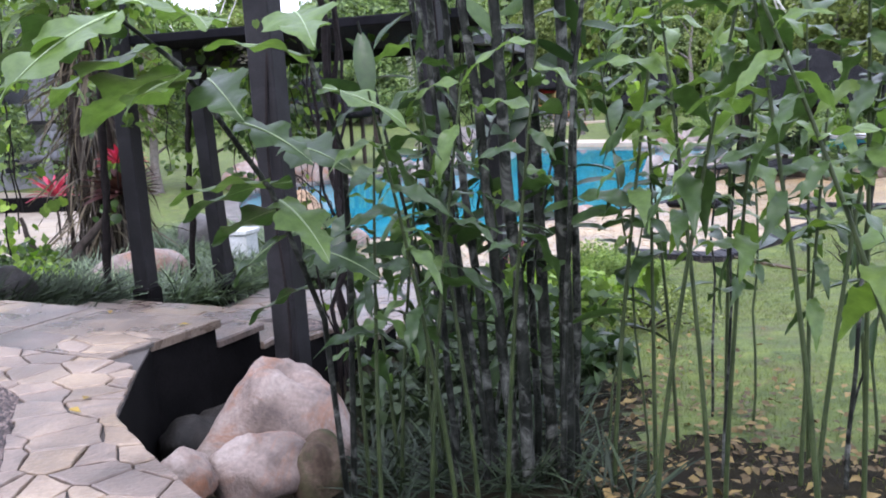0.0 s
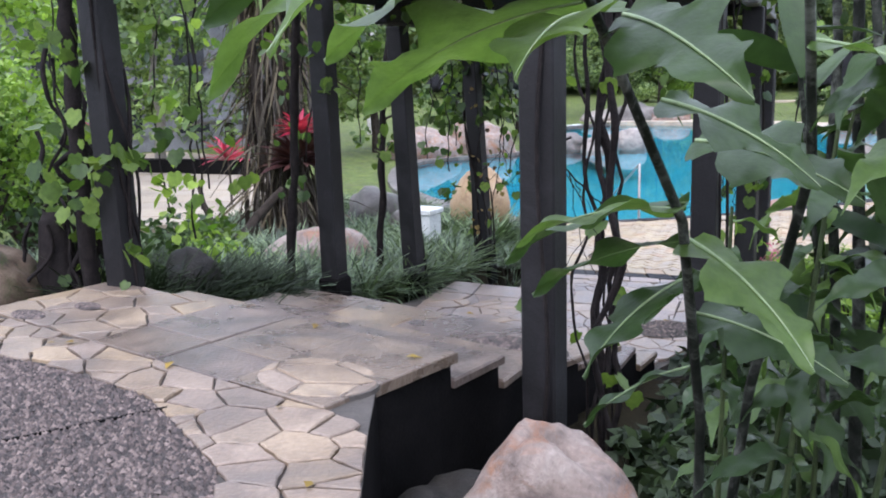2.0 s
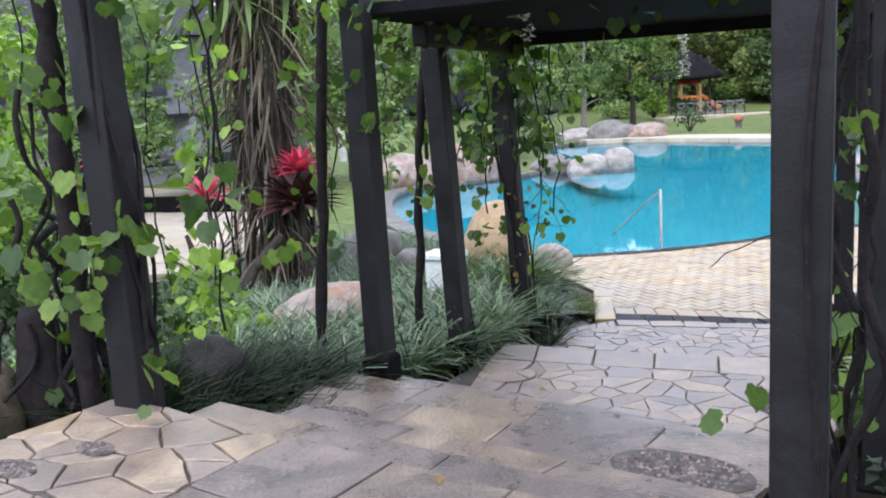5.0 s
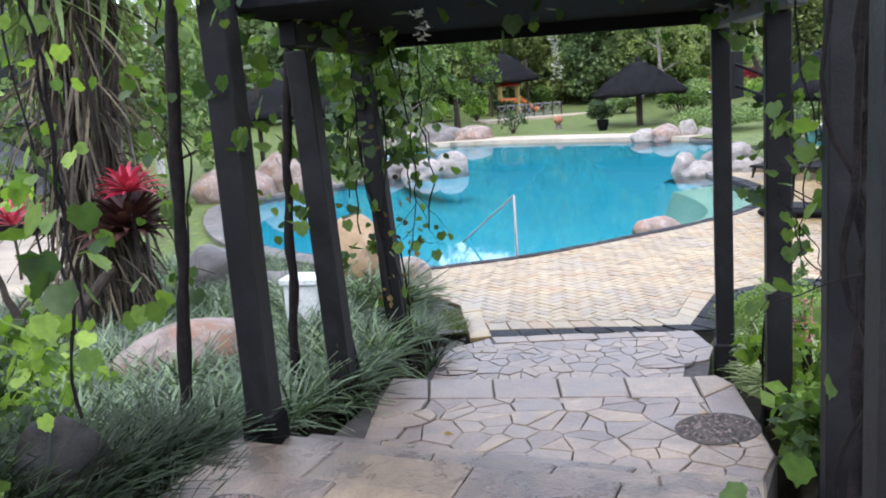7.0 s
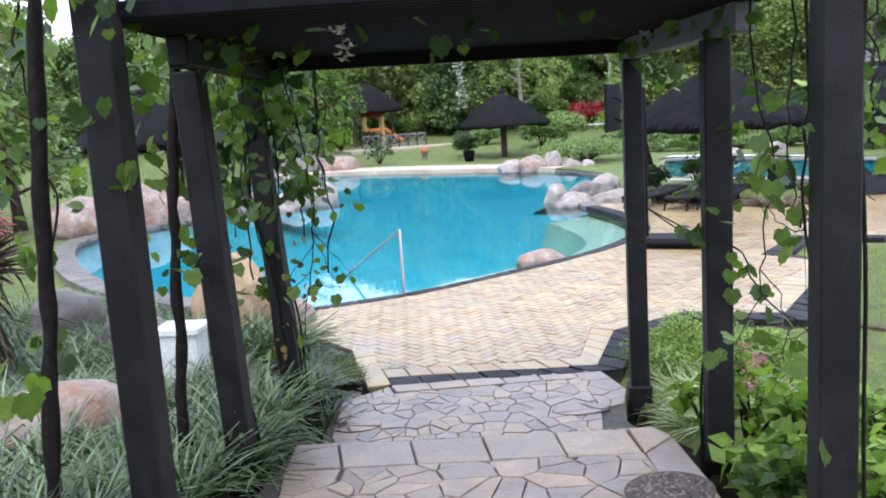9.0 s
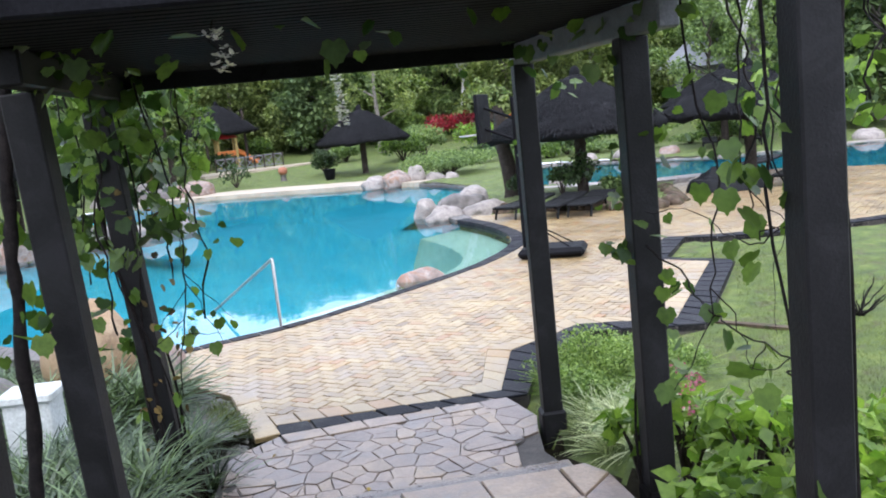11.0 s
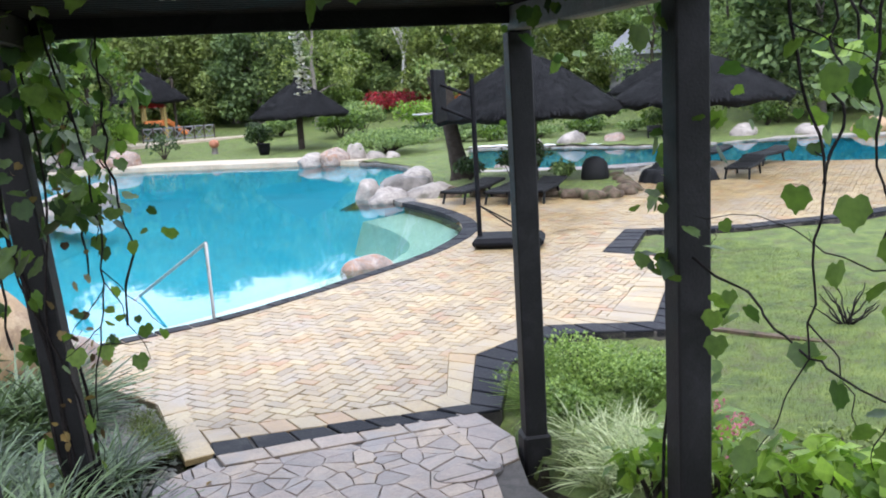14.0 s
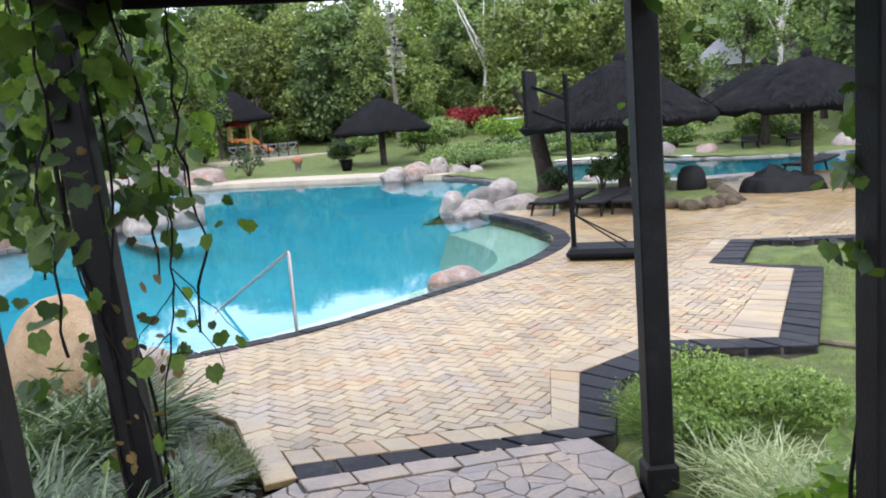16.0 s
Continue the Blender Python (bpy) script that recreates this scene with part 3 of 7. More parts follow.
def stair_at(s, u):
    return (s * SN.x + u * ST.x, s * SN.y + u * ST.y)


DECK_HULL = [(-1.15, 13.3), (1.3, 12.8), (2.2, 14.0), (3.3, 14.5), (4.4, 13.6), (7.2, 16.3), (6.8, 17.5), (8.3, 18.9), (9.0, 18.2), (12.2, 17.0), (24, 17.2), (24, 19.8), (21.6, 21.6), (19.7, 23.7), (18.5, 26.3), (17.0, 27.9), (14.2, 26.4), (13.2, 25.4), (12.5, 24.2), (11.8, 23.1), (10.6, 22.7), (10.2, 23.8), (9.4, 25.1), (7.4, 26.8), (6.9, 22), (4, 19.2), (-1.6, 17.4), (-1.75, 16.4), (-1.1, 14.9)]
BED = [(8.4, 26.4), (9.4, 25.1), (10.2, 23.8), (10.6, 22.7), (11.8, 23.1), (12.5, 24.2), (13.2, 25.4), (14.0, 26.6), (13.2, 28.2), (10.6, 29.0), (8.8, 28.0)]
LOW_HULL = [(-2.3, 10.3), (0.45, 9.6), (0.9, 11.2), (1.2, 11.9), (1.5, 13.0), (-1.2, 13.6), (-1.5, 13.3), (-1.75, 13.0), (-2.1, 11.9)]
LAND_HULL = [(-2.9, 9.3), (-0.2, 7.7), (0.2, 8.4), (0.45, 9.8), (-2.35, 10.7)]


def ground_z(x, y):
    """Height of the bare ground."""
    left = np.interp(y, [4.5, 6.8, 9.0, 10.2, 12.2, 13.6, 15.0], [-0.07, -0.3, -0.78, -0.98, -1.12, -1.45, -1.54])
    right = np.interp(y, [0.0, 3.2, 4.4, 7.6, 9.6, 11.8, 13.0], [-0.3, -0.45, -0.72, -0.95, -1.2, -1.47, -1.54])
    mid = -3.0 + 0.36 * (np.asarray(y) - 5.0)
    if_right = np.clip((np.asarray(x) - mid) / 1.4, 0, 1)
    z = left * (1 - if_right) + right * if_right
    # the path's own bed and the stairs' bed lie lower than the paving
    z = np.where((y < 5.0) & (x < -1.2 + 0.3 * np.clip(3.0 - y, 0, 9)), np.minimum(z, -0.07), z)
    s = np.asarray(x) * SN.x + np.asarray(y) * SN.y
    u = np.asarray(x) * ST.x + np.asarray(y) * ST.y
    on = (s > 3.9) & (y < 11.5) & (u > -6.9) & (u < -4.1)
    z = np.where(on, np.minimum(z, np.interp(s, [3.9, 6.8, 9.0, 10.5], [-0.5, -1.1, -1.4, -1.56])), z)
    for poly in (LOW_HULL, LAND_HULL, DECK_HULL):
        z = np.where(pips(poly, np.asarray(x, float) + 0.0 * np.asarray(y), np.asarray(y, float) + 0.0 * np.asarray(x)), np.minimum(z, -1.62), z)
    # grass mound under the large hut
    z = np.where(pips(BED, np.asarray(x, float) + 0.0 * np.asarray(y), np.asarray(y, float) + 0.0 * np.asarray(x)), -1.33, z)
    # slow rise of the far lawn
    far = np.clip((np.hypot(x, np.asarray(y) - 10) - 42) / 30, 0, 1)
    return z + 0.16 * (y > 28) * np.clip((np.asarray(y) - 28) / 8, 0, 1) + 1.4 * far


def gz(x, y):
    return float(ground_z(np.float64(x), np.float64(y)))


# ---------------------------------------------------------------- ground, one sheet to the horizon
def build_ground():
    xs = np.unique(np.concatenate([np.arange(-12, 14, 0.25), np.arange(-2.5, 3.5, 0.0833), np.arange(-60, -12, 3), np.arange(14, 31, 0.5), np.arange(31, 70, 3), [-1500, -600, -250, -120, 120, 250, 600, 1500]]).round(3))
    ys = np.unique(np.concatenate([np.arange(-4, 30, 0.25), np.arange(-2.5, 13.0, 0.0833), np.arange(30, 50, 0.5), np.arange(50, 100, 2.5), np.arange(-40, -4, 4), [-1500, -500, -150, 120, 200, 500, 1500]]).round(3))
    gx, gy = np.meshgrid(xs, ys)
    z = ground_z(gx, gy)
    near = (np.abs(gx) < 14) & (gy < 40)
    z = z + np.where(near, 0.025 * np.sin(gx * 1.7) * np.cos(gy * 1.3), 0)
    nx, ny = len(xs), len(ys)
    idx = np.arange(nx * ny).reshape(ny, nx)
    f = np.stack([idx[:-1, :-1], idx[:-1, 1:], idx[1:, 1:], idx[1:, :-1]], -1).reshape(-1, 4)
    cx = (gx[:-1, :-1] + gx[1:, 1:]).ravel() / 2
    cy = (gy[:-1, :-1] + gy[1:, 1:]).ravel() / 2
    keep = ~pips(POOL, cx, cy) & ~pips(POOL_TWO, cx, cy)
    f, cx, cy = f[keep], cx[keep], cy[keep]
    me = quick_mesh("ground", np.stack([gx, gy, z], -1).reshape(-1, 3), f, LAWN, True)
    me.materials.append(SOIL)
    bed = ((cx < -1.0) & (cy < 18) & (cx > -9)) | ((cx < 1.6) & (cy > 2.5) & (cy < 11.8) & (cx < 0.2 + 0.09 * (cy - 2))) | ((cx < 1.25 + 0.18 * np.sin(cy * 2.3) + 0.07 * np.sin(cy * 9.1)) & (cy < 6.5 + 0.3 * np.sin(cx * 4)) & (cy > -2) & (cx > -2)) | ((cx < 2.7 + 0.2 * np.sin(cy * 5.1)) & (cy < 4.6 + 0.25 * np.sin(cx * 5.3)) & (cy > -2) & (cx > 0)) | ((cx < -3) & (cy < 20) & (cx > -7.5))
    me.polygons.foreach_set("material_index", bed.astype(np.int32))
    solo("ground", me, "mown green lawn with dark planted soil beds", "ground", kind="structure")


build_ground()


def build_pool():
    pool = thing("pool", "free-form swimming pool with turquoise floor and dark edging", "pool", kind="structure")
    n = len(POOL)
    vs = [(x, y, DECK_Z - 0.02) for x, y in POOL] + [(x, y, -2.6) for x, y in POOL]
    part("basin_wall", mesh_from("basin_wall", vs, [(i, (i + 1) % n, n + (i + 1) % n, n + i) for i in range(n)], POOLFLOOR), None, pool)
    part("basin_floor", mesh_from("basin_floor", [(x, y, -2.6) for x, y in POOL], [tuple(range(n))], POOLFLOOR), None, pool)
    # shallow entry shelf along the near edge and the rounded end
    near = smooth_line(POOL_NEAR, 4)
    shelf_in = [p if x > 4.5 else q for p, q, (x, y) in zip(offset_line(near, 1.15), offset_line(near, 1.5), near)]
    foot = [p if x > 4.5 else q for p, q, (x, y) in zip(offset_line(near, 1.45), offset_line(near, 2.0), near)]
    m = len(near)
    vs = [(x, y, -1.72) for x, y in near] + [(x, y, -1.8) for x, y in shelf_in] + [(x, y, -2.59) for x, y in foot]
    fs = [(i, i + 1, m + i + 1, m + i) for i in range(m - 1)] + [(m + i, m + i + 1, 2 * m + i + 1, 2 * m + i) for i in range(m - 1)]
    part("entry_shelf", mesh_from("entry_shelf", vs, fs, SHELF), None, pool, "pale greenish stone shelf under shallow water")
    # the floor rises gently to the far shores
    rest = smooth_line([POOL_NEAR[-1]] + POOL_REST + [POOL_NEAR[0]], 4)[9:-5]
    low = offset_line(rest, 2.2)
    m = len(rest)
    vs = [(x, y, -1.62) for x, y in rest] + [(x, y, -2.59) for x, y in low]
    part("floor_slope", mesh_from("floor_slope", vs, [(i, i + 1, m + i + 1, m + i) for i in range(m - 1)], POOLFLOOR), None, pool)
    me = mesh_from("water", [(x, y, WATER_Z) for x, y in POOL], [tuple(range(n))], WATER)
    k = len(POOL_TWO)
    vs = [(x, y, WATER_Z + 0.02) for x, y in POOL_TWO] + [(x, y, -2.7) for x, y in POOL_TWO]
    other = thing("second_pool", "further turquoise pool beyond the huts", "pool", kind="structure")
    part("basin_wall", mesh_from("basin_wall", vs, [(i, (i + 1) % k, k + (i + 1) % k, k + i) for i in range(k)], POOLFLOOR), None, other)
    part("basin_floor", mesh_from("basin_floor", [(x, y, -2.7) for x, y in POOL_TWO], [tuple(range(k))], POOLFLOOR), None, other)
    solo("second_water", mesh_from("second_water", [(x, y, WATER_Z) for x, y in POOL_TWO], [tuple(range(k))], WATER), "still turquoise water of the further pool", "water", kind="structure")
    solo("water", me, "still turquoise pool water reflecting trees and sky", "water", kind="structure")


build_pool()

# ---------------------------------------------------------------- upper path, stairs and landings
UPPER = [stair_at(NOSES[0], LEFTS[0]), stair_at(NOSES[0], RIGHTS[0]), (-1.73, 4.95), (-1.64, 4.43), (-1.49, 3.69), (-1.1, 3.1), (-0.5, 2.3), (0.3, 1.2), (0.9, -1.0),
         (0.0, -1.2), (-0.6, 0.6), (-1.35, 2.2), (-1.88, 3.49), (-2.08, 4.03), (-2.65, 4.65), (-3.2, 4.95), (-3.85, 5.2), (-4.5, 5.3), (-4.6, 6.1), (-4.2, 6.15)]


def build_upper_path():
    path = thing("pavement", "buff crazy-paved stone path beside dark gravel", "pavement", kind="structure")
    part("bedding", prism_mesh("bedding", UPPER, -1.0, -0.034, SIDEWALL), None, path, "dark rendered side of the path, the pit's shade in its colour")
    part("joint_bed", prism_mesh("joint_bed", UPPER, -0.034, -0.018, MORTAR), None, path, "dark joint bedding")
    crazy = cut(UPPER, *stair_at(3.14, -5), SN.x, SN.y)
    lay_crazy(path, crazy, 0.155, 0.007, 0.0, 3, FLAG, soft=0.985, stretch=1.35, run=tuple(ST), chip=0.009)
    lay_crazy(path, [stair_at(3.15, LEFTS[0]), stair_at(3.15, -5.55), stair_at(4.01, -5.55), stair_at(4.01, LEFTS[0])], 0.2, 0.008, 0.0, 6, FLAG, soft=0.985, stretch=1.3, run=tuple(ST), chip=0.009)
    # large squared slabs along the top step
    r = random.Random(4)
    u = -5.54
    while u < RIGHTS[0] - 0.1:
        w = min(r.uniform(0.5, 0.8), RIGHTS[0] - u)
        if RIGHTS[0] - u - w < 0.3:
            w = RIGHTS[0] - u
        mid = r.uniform(3.45, 3.7)
        for a, b in ((3.15, mid - 0.005), (mid + 0.005, 4.02)) if r.random() < 0.6 else ((3.15, 4.02),):
            q = [stair_at(a, u + 0.006), stair_at(a, u + w - 0.006), stair_at(b, u + w - 0.006 + (0.03 if u + w >= RIGHTS[0] - 0.01 else 0)), stair_at(b, u + 0.006)]
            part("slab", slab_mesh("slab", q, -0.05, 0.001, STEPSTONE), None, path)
        u += w
    gravel = [(0.0, -1.2), (-0.6, 0.6), (-1.35, 2.2), (-1.88, 3.49), (-2.08, 4.03), (-2.65, 4.65), (-3.2, 4.95), (-3.85, 5.2), (-4.5, 5.3), (-6.5, 5.0), (-9, 3), (-9, -6), (1.0, -6)]
    solo("gravel_path", prism_mesh("gravel_path", gravel, -0.6, -0.012, GRAVEL), "grey-brown washed pebble path surface", "path", kind="structure")
    solo("expansion_joint", prism_mesh("expansion_joint", [(-2.5, 4.57), (-2.51, 4.585), (-4.6, 2.93), (-4.59, 2.915)], -0.02, -0.004, SIDEWALL), "thin dark joint across the pebble path", "joint", kind="structure")
    # loose chips proud of the gravel
    n = 42000
    x, y = np.concatenate([rng.uniform(-4.8, -1.0, n), rng.normal(-2.4, 1.9, 34000)]), np.concatenate([rng.uniform(2.4, 5.3, n), rng.normal(2.4, 1.9, 34000)])
    ok = pips(gravel, x, y)
    x, y = x[ok], y[ok]
    tv = [(0.5, 0, 0), (-0.3, 0.45, 0), (-0.3, -0.45, 0), (0, 0, 0.5)]
    tf = [(0, 1, 3), (1, 2, 3), (2, 0, 3)]
    v, f = scatter_arrays(tv, tf, np.stack([x, y, np.full(len(x), -0.012)], 1), rotations(len(x), 0, None, np.zeros(len(x)), 0.3), rng.uniform(0.014, 0.036, len(x)))
    solo("gravel", quick_mesh("gravel", v, f, CHIP), "loose grey-brown pebbles on the path", "gravel", kind="stuff")


build_upper_path()


def build_stairs():
    stairs = thing("stairs", "broad stone steps descending under the pergola", "stairs", kind="structure")
    r = random.Random(11)
    for i in range(7):
        z = -RISE * (i + 1)
        s0, s1 = NOSES[i], NOSES[i + 1] if i < 6 else None
        if s1 is None:
            break
        quad = [stair_at(s0 - 0.02, LEFTS[i + 1]), stair_at(s0 - 0.02, RIGHTS[i + 1]), stair_at(s1, RIGHTS[i + 1]), stair_at(s1, LEFTS[i + 1])]
        part("step", prism_mesh("step", quad, -1.65, z - 0.045, SIDEWALL), None, stairs, "dark rendered step body, the pit's shade in its colour")
        width = RIGHTS[i + 1] - LEFTS[i + 1]
        cuts = [0.0]
        while cuts[-1] < width - 0.95:
            cuts.append(cuts[-1] + r.uniform(0.6, 0.92))
        cuts.append(width + 0.03)
        lean = [r.uniform(-0.06, 0.06) for _ in cuts]
        for a, b, la, lb in zip(cuts, cuts[1:], lean, lean[1:]):
            q = [stair_at(s0 + 0.004, LEFTS[i + 1] + a + 0.004 + la), stair_at(s0 + 0.004, LEFTS[i + 1] + b - 0.004 + lb), stair_at(s1 + 0.025, LEFTS[i + 1] + b - 0.004 - lb), stair_at(s1 + 0.025, LEFTS[i + 1] + a + 0.004 - la)]
            if (s1 - s0) > 0.5 and r.random() < 0.35:
                mid = r.uniform(0.4, 0.6)
                c, d = [tuple(Vector(q[k]).lerp(Vector(q[3 - k]), mid - 0.006)) for k in (0, 1)], [tuple(Vector(q[k]).lerp(Vector(q[3 - k]), mid + 0.006)) for k in (0, 1)]
                for qq in ([q[0], q[1], c[1], c[0]], [d[0], d[1], q[2], q[3]]):
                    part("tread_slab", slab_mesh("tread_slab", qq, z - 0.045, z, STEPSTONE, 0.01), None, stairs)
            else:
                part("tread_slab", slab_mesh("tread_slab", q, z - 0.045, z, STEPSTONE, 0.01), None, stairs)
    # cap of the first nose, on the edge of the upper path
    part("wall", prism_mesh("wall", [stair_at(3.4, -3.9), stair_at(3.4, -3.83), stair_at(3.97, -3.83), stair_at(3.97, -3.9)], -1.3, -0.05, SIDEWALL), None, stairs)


build_stairs()
LAND_Z = -0.918
LANDING = [stair_at(6.745, -6.9), stair_at(6.745, -4.0), (0.05, 8.4), (0.14, 8.8), (0.32, 9.65), (0.25, 9.87), (-2.24, 10.57)]
N2, T2 = Vector((0.2706, 0.9627)), Vector((0.9627, -0.2706))


def build_landing():
    land = thing("landing", "stone landing of crazy paving with slab border, sky sheen in its colour", "landing", kind="structure")
    part("body", prism_mesh("body", LANDING, -1.65, LAND_Z - 0.022, MORTAR), None, land, "dark bedding")
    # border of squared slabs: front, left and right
    lay_strip(land, [(-1.98, 10.03), (0.0, 9.47)], [(-1.94, 10.48), (0.09, 9.91)], LAND_Z, 0.52, SHEENFLAG)
    lay_strip(land, [(-2.5, 9.3), (-2.36, 10.12)], [(-2.27, 9.3), (-1.99, 10.02)], LAND_Z, 0.55, SHEENFLAG)
    part("slab", slab_mesh("slab", [(-2.35, 10.14), (-1.99, 10.04), (-1.95, 10.49), (-2.24, 10.57)], LAND_Z - 0.05, LAND_Z, SHEENFLAG), None, land)
    lay_strip(land, [(-0.16, 8.75), (0.01, 9.46), (0.1, 9.9)], [(0.14, 8.8), (0.32, 9.65), (0.27, 9.87)], LAND_Z, 0.6, SHEENFLAG)
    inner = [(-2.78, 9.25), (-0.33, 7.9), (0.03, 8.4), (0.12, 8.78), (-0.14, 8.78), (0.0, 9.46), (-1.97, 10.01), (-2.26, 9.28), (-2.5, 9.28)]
    lay_crazy(land, inner, 0.19, 0.004, LAND_Z, 5, SHEENFLAG, soft=0.975, chip=0.006)
    # hidden flight down to the pool terrace
    for i in range(3):
        z = LAND_Z - 0.133 * (i + 1)
        s0 = 9.57 + 0.33 * i
        w0, w1 = -4.98 + 0.05 * i, -2.45 + 0.1 * i
        q = [tuple(N2 * a + T2 * b) for a, b in ((s0, w0), (s0, w1), (s0 + 0.33, w1), (s0 + 0.33, w0))]
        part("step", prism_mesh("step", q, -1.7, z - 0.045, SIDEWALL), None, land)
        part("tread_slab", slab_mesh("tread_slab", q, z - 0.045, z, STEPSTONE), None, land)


build_landing()
LOWER = [tuple(N2 * 10.56 + T2 * -4.85), tuple(N2 * 10.56 + T2 * -2.15), (0.8, 11.35), (1.15, 12.1), (1.22, 12.83), (-1.05, 13.27), (-1.36, 13.12), (-1.62, 12.95), (-1.95, 11.9)]


def build_terrace():
    t = thing("terrace", "wet mauve-grey crazy paving at the foot of the steps, sky sheen in its colour", "terrace", kind="structure")
    part("bedding", prism_mesh("bedding", LOWER, -1.75, DECK_Z - 0.022, MORTAR), None, t, "dark bedding")
    lay_crazy(t, [(0.72, 11.7), (0.98, 11.75), (1.17, 12.1), (1.2, 12.84), (0.92, 12.87)], 0.26, 0.004, DECK_Z, 12, SHEENFLAG, soft=0.975, chip=0.005)
    lay_strip(t, [(-1.02, 13.02), (0.9, 12.65)], [(-1.03, 13.26), (0.92, 12.88)], DECK_Z, 0.4, SHEENFLAG)
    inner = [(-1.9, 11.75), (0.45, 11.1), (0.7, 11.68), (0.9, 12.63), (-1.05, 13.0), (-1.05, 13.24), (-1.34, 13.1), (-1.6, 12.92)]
    lay_crazy(t, inner, 0.18, 0.004, DECK_Z, 9, SHEENFLAG, soft=0.975, chip=0.005)


build_terrace()


# ---------------------------------------------------------------- pool deck
def build_deck():
    deck = thing("deck", "honey-coloured sandstone deck laid in herringbone, damp", "paving", kind="structure")
    part("bedding", prism_mesh("bedding", DECK_POLY, -1.75, DECK_Z - 0.02, DECKBED), None, deck)
    w = 0.125
    rot = radians(33)
    c, s = math.cos(rot), math.sin(rot)
    course = offset_line(EDGE, 0.3)
    course[0] = (-1.0, 13.9)
    inner = course + DECK_POLY[len(EDGE):-1]
    lay_strip(deck, course, EDGE, DECK_Z, 0.27, DECK_ONE, 0.008, 0.05)
    lay_strip(deck, [(-1.27, 13.3), (-1.24, 14.1), (-1.2, 14.85)], [(-1.02, 13.3), (-1.0, 14.1), (-0.95, 14.9)], DECK_Z + 0.003, 0.36, DECK_ONE, 0.01, 0.05)
    g = 0.004
    vs, fs, singles = [], [], []
    ox, oy = 3.0, 15.0
    ii, jj = np.meshgrid(np.arange(-130, 200), np.arange(-190, 130))
    ii, jj = ii.ravel(), jj.ravel()
    kind = (ii - jj) % 4
    sel = (kind == 0) | (kind == 3)
    ii, jj, kind = ii[sel], jj[sel], kind[sel]
    x0, y0 = ii * w + g, jj * w + g
    x1, y1 = (ii + np.where(kind == 0, 2, 1)) * w - g, (jj + np.where(kind == 0, 1, 2)) * w - g
    corners = [(ox + x * c - y * s, oy + x * s + y * c) for x, y in ((x0, y0), (x1, y0), (x1, y1), (x0, y1))]
    flags = np.stack([pips(inner, px, py) for px, py in corners], 1)
    jit = random.Random(19)
    for i in np.nonzero(flags.any(1))[0]:
        q = [(float(px[i]), float(py[i])) for px, py in corners]
        if flags[i].all():
            q = [(x + jit.uniform(-0.004, 0.004), y + jit.uniform(-0.004, 0.004)) for x, y in q]
        if not flags[i].all():
            poly = list(inner)
            for a, b in zip(q, q[1:] + q[:1]):
                d = math.hypot(b[0] - a[0], b[1] - a[1])
                poly = cut(poly, a[0], a[1], (b[1] - a[1]) / d, -(b[0] - a[0]) / d)
                if len(poly) < 3:
                    break
            if len(poly) < 3 or abs(area(poly)) < 0.002:
                continue
            q = poly if area(poly) > 0 else poly[::-1]
        mx, my = sum(p[0] for p in q) / len(q), sum(p[1] for p in q) / len(q)
        singles.append((my + 0.25 * abs(mx - 0.5), q))
    singles.sort(key=lambda e: e[0])
    for _, q in singles[:300]:
        part("brick", slab_mesh("brick", q, DECK_Z - 0.05, DECK_Z, DECK_ONE, 0.006, 0.003), None, deck)
    for _, q in singles[300:]:
        n, k = len(q), len(vs)
        z, kk = DECK_Z + random.uniform(-0.003, 0.003), random.uniform(0.955, 1.0)
        mx, my = sum(p[0] for p in q) / n, sum(p[1] for p in q) / n
        vs += [(x, y, DECK_Z - 0.04) for x, y in q] + [(mx + (x - mx) * kk, my + (y - my) * kk, z) for x, y in q]
        fs.append(tuple(range(k + n, k + 2 * n)))
        fs += [(k + i, k + (i + 1) % n, k + n + (i + 1) % n, k + n + i) for i in range(n)]
    rest = part("bricks", mesh_from("bricks", vs, fs, DECK), None, deck)
    rest["kind"] = "stuff"
    edge = thing("edging", "dark slate slabs edging the deck", "edging", kind="structure")
    out = offset_line(EDGE, -0.34)
    out[0], out[1] = (-1.05, 13.28), (1.42, 12.7)
    out[2:8] = [(2.2, 13.75), (3.24, 14.25), (4.42, 13.5), (7.45, 16.28), (6.88, 17.34), (8.42, 18.7)]
    lay_strip(edge, EDGE, out, DECK_Z + 0.004, 0.33, SLATE, 0.028, 0.09)
    part("bed", prism_mesh("bed", EDGE + out[::-1], -1.7, DECK_Z - 0.02, MORTAR), None, edge)
    cop = thing("coping", "narrow dark slate coping along the pool edge", "coping", kind="structure")
    near = smooth_line(POOL_NEAR, 4)
    wide = [0.16 if x < 4 else 0.16 + 0.12 * min(1, (x - 4) / 2) for x, y in near]
    a, b = offset_line(near, 0.05), [(p[0], p[1]) for p in near]
    b = [offset_line(near, -wv)[i] for i, wv in enumerate(wide)]
    lay_strip(cop, b, a, DECK_Z + 0.012, 0.32, SLATE, 0.018, 0.12)


build_deck()


